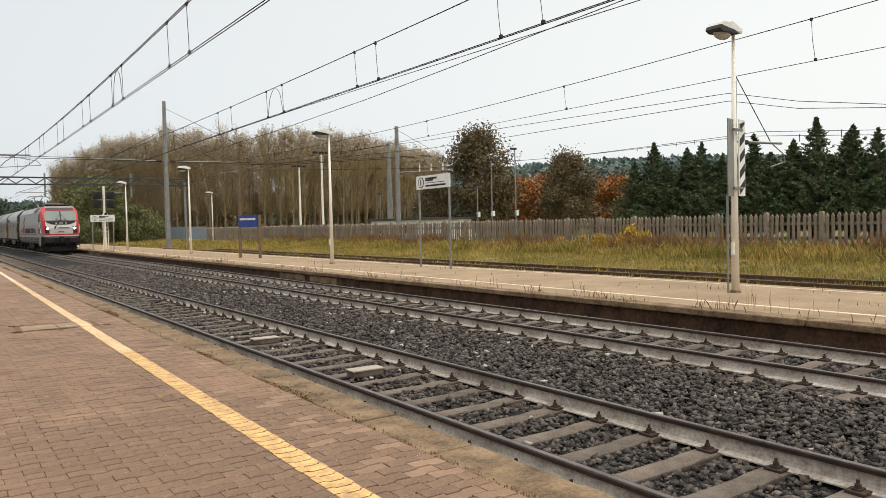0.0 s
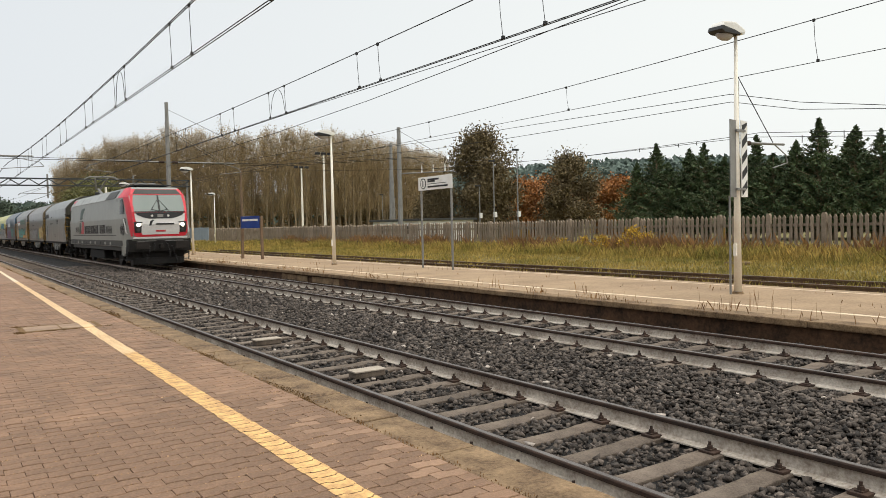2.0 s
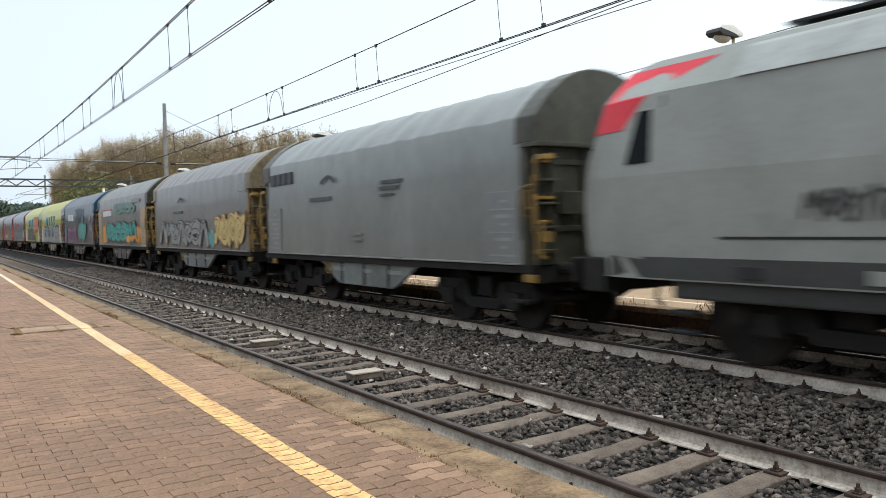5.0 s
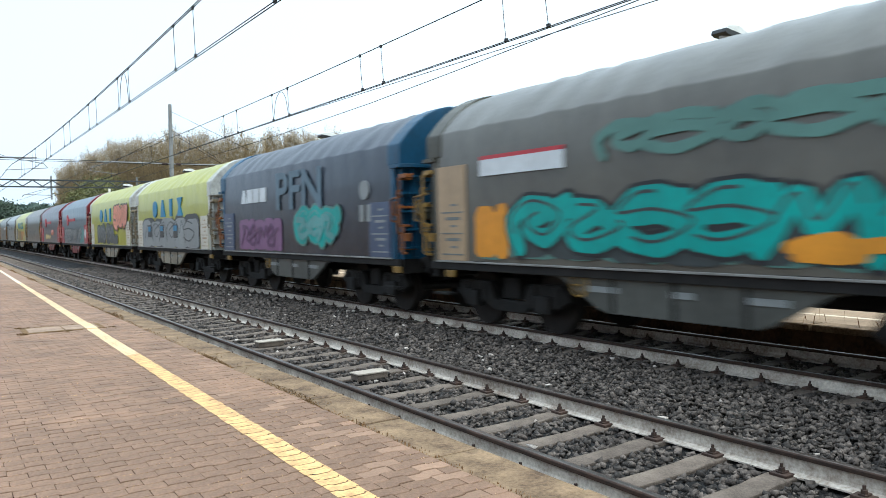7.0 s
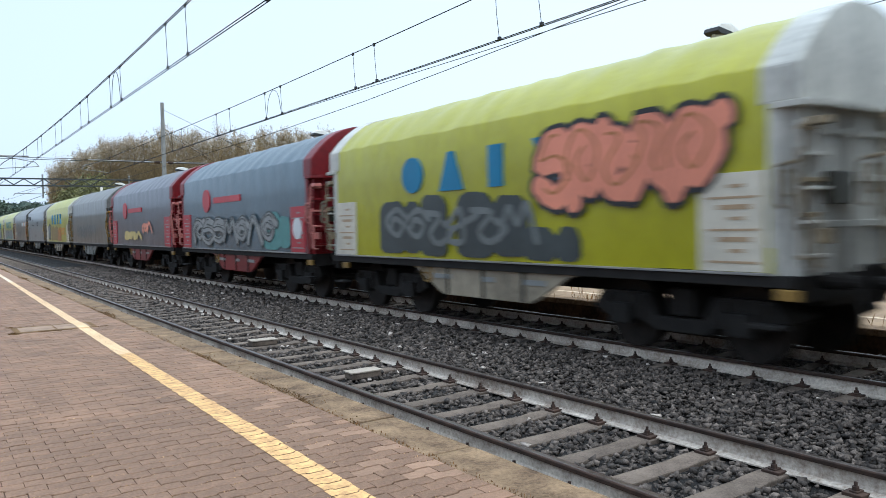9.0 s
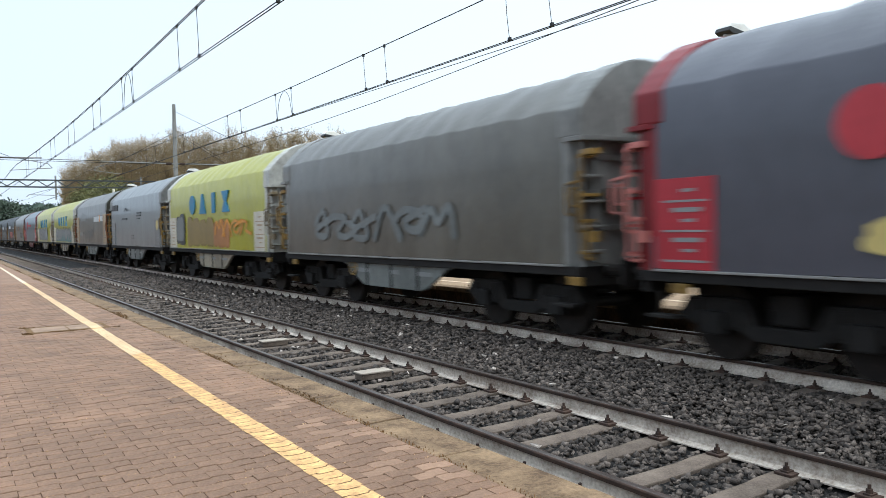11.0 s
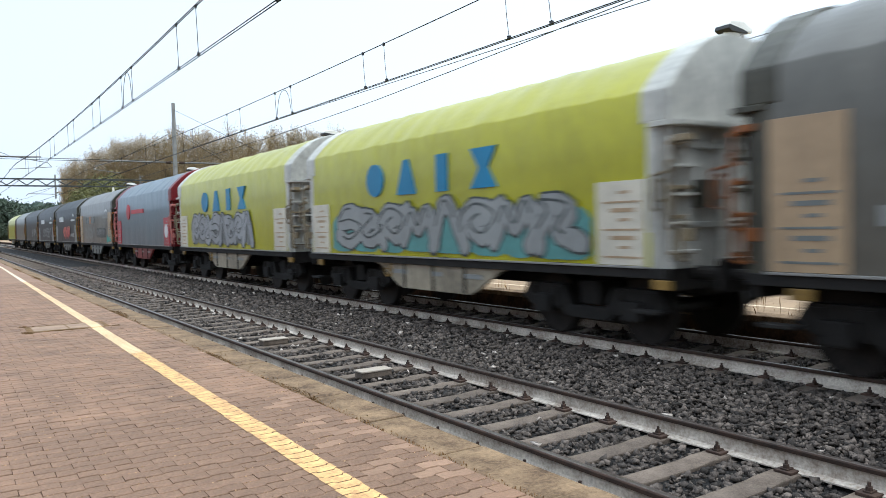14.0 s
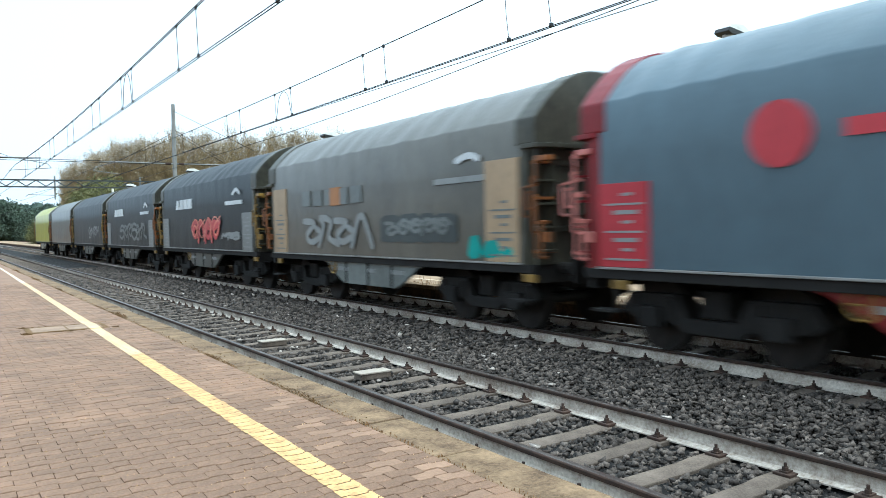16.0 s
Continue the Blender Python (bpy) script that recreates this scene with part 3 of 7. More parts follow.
# abstract hooks, humps and coils, in a unit square
GLYPHS = (((0.0, 0.1), (0.25, 0.9), (0.5, 0.45), (0.75, 1.0), (1.0, 0.0)),
          ((1.0, 0.7), (0.6, 1.0), (0.1, 0.6), (0.5, 0.15), (0.8, 0.5), (0.45, 0.7), (0.3, 0.4)),
          ((0.0, 0.5), (0.35, 1.0), (0.6, 0.1), (0.2, 0.0), (0.1, 0.3), (0.95, 0.8)),
          ((0.05, 0.0), (0.35, 0.95), (0.6, 0.95), (0.95, 0.0)),
          ((0.0, 0.9), (0.6, 0.8), (0.2, 0.3), (0.5, 0.0), (1.0, 0.35), (0.7, 0.6)),
          ((0.1, 0.0), (0.0, 0.6), (0.4, 1.0), (0.9, 0.7), (0.6, 0.2), (0.3, 0.55), (1.0, 1.0)),
          ((0.0, 0.2), (0.5, 0.0), (1.0, 0.4), (0.55, 0.65), (0.05, 0.6), (0.4, 1.0), (0.9, 0.9)),
          ((0.0, 0.0), (0.3, 0.7), (0.15, 1.0), (0.7, 0.85), (0.55, 0.3), (1.0, 0.05)))


def smooth_line(pts, steps=5):
    """A curve through points."""
    ext = [2 * Vector(pts[0]) - Vector(pts[1])] + [Vector(p) for p in pts] + [2 * Vector(pts[-1]) - Vector(pts[-2])]
    out = []
    for p0, p1, p2, p3 in zip(ext[:-3], ext[1:-2], ext[2:-1], ext[3:]):
        for k in range(steps):
            t = k / steps
            out.append(0.5 * (2 * p1 + (p2 - p0) * t + (2 * p0 - 5 * p1 + 4 * p2 - p3) * t * t + (3 * p1 - p0 - 3 * p2 + p3) * t ** 3))
    return out + [ext[-2]]


def ribbon(line, thick, x):
    """A round-ended band of paint along a line of (y, z)."""
    half = thick / 2
    line = list(line)
    d0, d1 = (line[0] - line[1]).normalized(), (line[-1] - line[-2]).normalized()
    ends = ((0.97, 0.2), (0.8, 0.6), (0.45, 0.9))
    full = [(line[0] + d0 * half * a, b) for a, b in ends] + [(p, 1.0) for p in line] + [(line[-1] + d1 * half * a, b) for a, b in ends[::-1]]
    verts, faces = [], []
    for i, (p, k) in enumerate(full):
        d = full[min(i + 1, len(full) - 1)][0] - full[max(i - 1, 0)][0]
        d = d.normalized() if d.length > 1e-6 else Vector((1, 0))
        nrm = Vector((-d.y, d.x)) * half * k * (0.92 + 0.08 * math.sin(i * 1.7))
        a, b = p + nrm, p - nrm
        verts.extend(((x - 0.00005 * i, a.x, a.y), (x - 0.00005 * i, b.x, b.y)))
        if i:
            faces.append((2 * i - 2, 2 * i - 1, 2 * i + 1, 2 * i))
    return verts, faces


def loops(y0, y1, z0, z1, rg, count, over=1.0):
    """Tangled curved lines that fill a stretch of the side."""
    step = (y1 - y0) / count
    lines = []
    for k in range(count):
        glyph = GLYPHS[rg.randrange(len(GLYPHS))] if count > 1 else GLYPHS[3]
        a, wd = y0 + step * (k + 0.5 - over / 2), step * over
        lo, hi = z0 + rg.uniform(0, 0.14) * (z1 - z0), z1 - rg.uniform(0, 0.14) * (z1 - z0)
        lean = rg.uniform(-0.12, 0.12)
        lines.append(smooth_line([(a + wd * (u + lean * (v - 0.5)), lo + (hi - lo) * v) for u, v in glyph]))
    return lines


def strokes(name, y0, y1, z0, z1, material, rg, count=6, thick=0.10, x=-(HALF_W + 0.036)):
    """Sprayed curves, a mesh each."""
    t = thick / 2 * (1 if y0 < y1 else -1)
    rows = loops(y0 + t, y1 - t, z0 + thick / 2, z1 - thick / 2, rg, count, 1.2 if count > 1 else 0.86)
    return [raw(name, *ribbon(line, thick, x - 0.0006 * (k % 3)), material) for k, line in enumerate(rows)]


def thrown(fill, edge, y0, y1, z0, z1, count=4, thick=0.3, rim=0.05, lift=0.0, shade=None):
    """Fat sprayed forms: a dark rim, the fill over it and thin inner lines."""
    def make(w, rg):
        t = thick / 2 + rim
        sgn = 1 if y0 < y1 else -1
        rows = loops(y0 + t * sgn, y1 - t * sgn, z0 + t, z1 - t, rg, count, 1.15)
        for name, mt, wide, up in (("graffiti_rim", edge, thick + 2 * rim, 0.0), ("graffiti", fill, thick, 0.004), ("spray_scrawl", shade or edge, 0.045, 0.008)):
            for k, line in enumerate(rows):
                if up == 0.008:
                    line = [p + Vector((0.10 * thick, 0.18 * thick)) for p in line[2:-3]]
                part(name, raw(name, *ribbon(line, wide, -(HALF_W + 0.034 + lift + up + 0.0008 * (k % 3))), mt), mt, w)
    return make


def mark_row(name, material, kinds, y0, z0, h, pitch, fat=0.56, lift=0.0):
    """A row of plain marks: disc, wedge, drop, post, bow or block."""
    shapes = {"wedge": [(0, 0), (1, 0), (0.62, 1), (0.38, 1)], "drop": [(0, 1), (0.38, 0), (0.62, 0), (1, 1)],
              "post": [(0.25, 0), (0.75, 0), (0.75, 1), (0.25, 1)], "disc": [(0.5 + 0.5 * math.cos(q), 0.5 + 0.5 * math.sin(q)) for q in [j * math.pi / 8 for j in range(16)]], "bow": [(0, 0), (1, 0), (0.66, 0.5), (1, 1), (0, 1), (0.34, 0.5)],
              "block": [(0, 0), (1, 0), (1, 1), (0, 1)]}

    def make(w, rg):
        x = -(HALF_W + 0.030 + lift)
        for k, kind in enumerate(kinds):
            a, wd = y0 - k * pitch, pitch * fat
            part(name, mesh_of(name, prism([(a - wd * u, z0 + h * v) for u, v in shapes[kind]], "x", x - 0.004, x + 0.03), material), material, w)
    return make


def wording(name, words, material, y0, z0, h, wide, lift=0.0):
    """Painted letters on the near side, wide metres long."""
    def make(w, rg):
        cu = bpy.data.curves.new(name, "FONT")
        cu.body, cu.size, cu.extrude, cu.offset = words, 1.0, 0.002, 0.02
        tmp = bpy.data.objects.new(name, cu)
        me = bpy.data.meshes.new_from_object(tmp)
        bpy.data.objects.remove(tmp)
        xs, ys = [v.co.x for v in me.vertices], [v.co.y for v in me.vertices]
        x0, ky, kz = min(xs), wide / (max(xs) - min(xs)), h / (max(ys) - min(ys))
        for v in me.vertices:
            v.co = (-(HALF_W + 0.036 + lift) - v.co.z, y0 - (v.co.x - x0) * ky, z0 + (v.co.y - min(ys)) * kz)
        me.materials.clear()
        me.materials.append(material)
        part(name, me, material, w)
    return make


def wagon(index, label, tarp, ends, belly, panel, extras=()):
    """A bogie coil wagon with a telescopic tarpaulin hood; its leading end is at -y."""
    w = thing("hood_wagon", label, "goods wagon", group="wagons of the train")
    part("tarpaulin_hood", hood_mesh("tarpaulin_hood", tarp, index), tarp, w)
    wall = end_wall_mesh(ends)
    across, upright = rib_meshes(ends)
    for e in (1, -1):
        ew = part("end_wall", wall, ends, w, at=pose(0, e * HOOD_Y, 0, 0, 0, 0 if e > 0 else 180))
        for z in (1.6, 2.1, 2.6):
            part("cross_rib", across, ends, ew, at=pose(0, 0, z))
        for x in (-1.1, -0.4, 0.4, 1.1):
            part("upright_rib", upright, ends, ew, at=pose(x, 0, 0))
    for pname, me in UNDERFRAME:
        part(pname, me, M_BLACK, w)
    for s in (-1, 1):
        g = part("side_girder", belly_mesh(belly, s), belly, w)
        for y in (-1.0, 0.0, 1.0):
            part("girder_rib", GIRDER_RIB, M_BLACK, g, at=pose(s * 1.375, y, 0))
    part("brake_tank", rod((-0.9, -0.6, 0.72), (-0.9, 0.7, 0.72), 0.17, 0.17, 12), M_BLACK, w)
    part("brake_wheel", BRAKE_WHEEL, M_GRIP, w, at=pose(-1.40, 1.6, 0.86))
    for s in (-1, 1):
        for e in (-1, 1):
            part("buffer", BUFFER, M_BLACK, w, at=pose(s * 0.875, e * 5.27, 1.03, 0, 0, 0 if e > 0 else 180))
    grip = {M_E_RED: M_RAIL_RED, M_E_WHITE: M_RAIL_TAN, M_E_GREY: M_GRIP, M_E_BLUE: M_RAIL_ORANGE, M_E_TAN: M_GRIP}.get(ends, (M_GRIP, M_RAIL_ORANGE)[index % 2])
    part("grab_rail", LADDER[grip], grip, w, at=pose(0, -HOOD_Y - 0.34, 0))
    part("grab_rail", LADDER[grip], grip, w, at=pose(0, HOOD_Y + 0.36, 0))
    if (ends, grip) not in END_FRAMES:
        END_FRAMES[ends, grip] = end_frame_meshes(ends)[:3] + end_frame_meshes(grip)[3:4] + end_frame_meshes(M_E_DARK)[4:]
    post, ledge, rung, hoop, locker = END_FRAMES[ends, grip]
    for e in (-1, 1):
        flip = Matrix.Translation((0, e * HOOD_Y, 0)) @ Matrix.Diagonal((1, e, 1, 1))
        part("corner_post", post, ends, w, at=flip)
        part("ledge", ledge, ends, w, at=flip)
        part("latch_box", locker, M_E_DARK, w, "dark latch box", at=flip)
        for z in (1.3, 1.65, 2.0, 2.35, 2.68):
            part("foot_rung", rung, ends, w, at=flip @ Matrix.Translation((0, 0, z)))
        for z in (1.2, 1.75, 2.3):
            part("grab_hoop", hoop, grip, w, at=flip @ Matrix.Translation((0, 0, z)))
    for y, ln in ((-1.5, 0.5), (-0.3, 0.35), (0.9, 0.6)):
        part("print_bar", box(-1.385, -1.368, y, y + ln, 0.78, 0.86), M_P_STONE, w, "pale stencilled bar")
    for y in (-5.0, 5.0):
        part("step", box(-1.46, -1.25, y - 0.2, y + 0.2, 0.52, 0.56, 0.005), M_BLACK, w)
        part("marker_plate", box(-1.46, -1.40, y - 0.42, y - 0.16, 0.84, 0.96, 0.01), M_GRIP, w, "yellow marker plate")
    if panel:
        high = 2.75 if panel is M_PANEL_TAN else 2.23
        for y in (-4.62, 4.64):
            dp = part("data_panel", box(-HALF_W - 0.032, -HALF_W + 0.03, y - 0.42, y + 0.42, 1.13, high, 0.004), panel, w, "data panel")
            for k in range(8):
                z = 1.22 + 0.12 * k
                part("print_bar", box(-HALF_W - 0.037, -HALF_W - 0.03, y - 0.34 + 0.09 * ((k * 5) % 3), y + 0.30 - 0.14 * ((k * 2) % 3), z, z + 0.026 + 0.014 * (k % 3)), M_PANEL_TAN if panel is M_PALE_PANEL else M_P_ASH if panel is M_PANEL_TAN else M_P_STONE, dp)
    for e in (-3.6, 3.6):
        g = part("bogie", BOGIE, M_BLACK, w, at=pose(0, e, 0))
        for y in (-0.9, 0.9):
            wheels.append((part("wheelset", WHEELS, M_WHEEL, g, at=pose(0, y, 0.46)), 0.0, y, 0.46, 0.46))
    rg = random.Random(100 + index)
    for make in extras:
        make(w, rg)
    return w


def sprayed(name, material, *span, chunks=6, rag=0.12, lift=0.0):
    return lambda w, rg: part(name, spray(name, *span, material, rg, chunks, -(HALF_W + 0.026 + lift), rag), material, w)


def stroked(name, material, *span, count=6, thick=0.1, lift=0.0):
    return lambda w, rg: [part(name, me, material, w) for me in strokes(name, *span, material, rg, count, thick, -(HALF_W + 0.036 + lift))]


def blocks(name, material, cells, y0, z0, h, pitch, fat=0.72, slant=0.0, lift=0.0):
    return lambda w, rg: [part(name, me, material, w) for me in letters(name, cells, y0, z0, h, pitch, material, rg, -(HALF_W + 0.028 + lift), fat, slant)]


def disc(name, material, y, z, r, lift=0.0):
    return lambda w, rg: part(name, rod((-HALF_W - 0.034 - lift, y, z), (-HALF_W + 0.02, y, z), r, r, 20), material, w)


M_T_LIGHT = tarpaulin("pale_grey_tarpaulin", (116, 118, 114), 0.86)
M_T_BLUEGREY = tarpaulin("blue_grey_tarpaulin", (116, 119, 119), 0.88)
M_T_BROWN = tarpaulin("brown_grey_tarpaulin", (98, 93, 87), 0.82)
M_T_DARK = tarpaulin("dark_grey_tarpaulin", (92, 88, 79), 0.78)
M_T_NAVY = tarpaulin("navy_tarpaulin", (18, 27, 44), 0.7)
M_T_BLACK = tarpaulin("blackish_tarpaulin", (11, 18, 22), 0.8, 0.25, 0.42)
M_T_SLATE = tarpaulin("slate_blue_tarpaulin", (74, 92, 102), 0.86)
M_T_MAUVE = tarpaulin("mauve_grey_tarpaulin", (74, 74, 82), 0.85)
M_T_LIME = tarpaulin("lime_yellow_tarpaulin", (162, 158, 0), 0.86)
M_E_DARK = paint("dirty_dark_end", (82, 79, 66), 0.5)
M_E_TAN = paint("dirty_tan_end", (140, 124, 98), 0.6)
M_E_GREY = paint("grey_end", (138, 137, 132), 0.65)
M_E_RED = paint("red_end", (128, 26, 32), 0.7)
M_E_BLUE = paint("blue_end", (28, 78, 108), 0.7)
M_E_WHITE = paint("off_white_end", (205, 202, 192), 0.7)
M_B_GREY = paint("grey_green_girder", (128, 132, 128), 0.7)
M_B_TAN = paint("dusty_girder", (176, 164, 142), 0.6)
M_B_DARK = paint("dark_girder", (92, 92, 86), 0.7)
M_B_RED = paint("red_girder", (132, 34, 36), 0.7)
M_P_TEAL = paint("teal_spray", (40, 160, 150), 0.8)
M_P_SEA = paint("sea_green_spray", (96, 150, 146), 0.8)
M_P_ORANGE = paint("orange_spray", (220, 146, 40), 0.8)
M_P_CREAM = paint("cream_spray", (214, 192, 120), 0.8)
M_P_SILVER = paint("silver_spray", (150, 152, 154), 0.8)
M_P_ASH = paint("ash_spray", (118, 122, 120), 0.75)
M_P_COAL = paint("coal_spray", (66, 72, 72), 0.75)
M_P_PINK = paint("salmon_spray", (222, 140, 112), 0.85)
M_P_MAUVE = paint("mauve_spray", (128, 88, 124), 0.8)
M_P_DUSK = paint("dark_mauve_spray", (92, 58, 92), 0.85)
M_P_BLUE = paint("blue_block_paint", (34, 120, 160), 0.85)
M_P_WHITE = paint("white_block_paint", (214, 216, 216), 0.85)
M_P_GREYTXT = paint("grey_block_paint", (88, 108, 120), 0.85)
M_P_RED = paint("red_block_paint", (184, 58, 66), 0.85)
M_P_BROWN = paint("rust_spray", (168, 112, 62), 0.8)
M_P_BLACK = paint("black_outline_spray", (44, 44, 46), 0.8)
M_P_GREENGREY = paint("green_grey_block_paint", (92, 128, 118), 0.85)
M_P_DUST = paint("dusty_brown_spray", (138, 116, 62), 0.8)
M_P_STONE = paint("stone_grey_spray", (142, 144, 142), 0.85)
M_PANEL_RED = paint("red_data_panel", (172, 48, 58), 0.85)
M_PANEL_GREY = paint("grey_data_panel", (126, 126, 124), 0.85)
M_PANEL_TAN = paint("tan_data_panel", (176, 150, 118), 0.8)
M_PANEL_NAVY = paint("navy_data_panel", (78, 88, 112), 0.8)

GREY_MARKS = (blocks("lettering_bar", M_P_BLACK, 4, 4.85, 2.82, 0.28, 0.36, 0.8), stroked("emblem", M_P_BLACK, 1.95, 1.0, 2.68, 2.9, count=1, thick=0.09),
              blocks("small_print_bar", M_P_COAL, 1, 2.46, 2.33, 0.09, 1.1, 1), blocks("small_print_bar", M_P_COAL, 1, -0.87, 2.56, 0.07, 0.8, 1),
              blocks("small_print_bar", M_P_COAL, 1, -0.8, 2.44, 0.07, 0.75, 1), blocks("small_print_bar", M_P_COAL, 1, -0.85, 2.32, 0.05, 0.5, 1),
              blocks("small_print_bar", M_PANEL_GREY, 1, 0.46, 1.55, 0.05, 0.5, 1), blocks("small_print_bar", M_PANEL_GREY, 1, 0.46, 1.44, 0.05, 0.5, 1))
VTG_MARKS = (mark_row("lettering_shape", M_P_WHITE, ("wedge", "block", "block", "block"), 3.1, 2.52, 0.34, 0.54, 0.82), stroked("emblem", M_P_WHITE, -3.3, -4.2, 2.75, 3.0, count=1, thick=0.12),
             blocks("small_print_bar", M_P_WHITE, 1, -2.7, 2.5, 0.12, 1.5, 1))
BLUE_MARKS = (mark_row("lettering_shape", M_P_BLUE, ("disc", "wedge", "post", "bow"), 2.35, 2.3, 0.66, 1.22, 0.58),)
LIME_MARKS = (mark_row("lettering_shape", M_P_BLUE, ("disc", "wedge", "post", "bow"), 2.35, 2.3, 0.66, 1.22, 0.58),)
RED_MARKS = (disc("emblem_disc", M_P_RED, 2.45, 2.62, 0.36), blocks("lettering_bar", M_P_RED, 1, 1.75, 2.52, 0.18, 2.4, 1, lift=-0.004),
             disc("panel_disc", M_P_WHITE, -4.62, 1.7, 0.26, 0.012))
WASC_MARKS = (mark_row("lettering_shape", M_P_WHITE, ("block", "block", "block", "block"), -1.35, 2.38, 0.28, 0.4, 0.84), blocks("lettering_square", M_P_ORANGE, 1, -3.02, 2.36, 0.34, 0.22, 0.9),
              mark_row("lettering_shape", M_P_WHITE, ("block", "block"), -3.35, 2.38, 0.28, 0.4, 0.84), stroked("emblem", M_P_STONE, 3.1, 1.95, 2.75, 3.0, count=1, thick=0.1),
              blocks("small_print_bar", M_P_STONE, 1, 3.3, 2.5, 0.09, 1.5, 1), blocks("small_print_bar", M_P_STONE, 1, 3.9, 1.6, 0.2, 1.2, 1), stroked("spray_scrawl", M_P_ASH, 2.0, -1.0, 1.4, 2.0, count=4, thick=0.1))

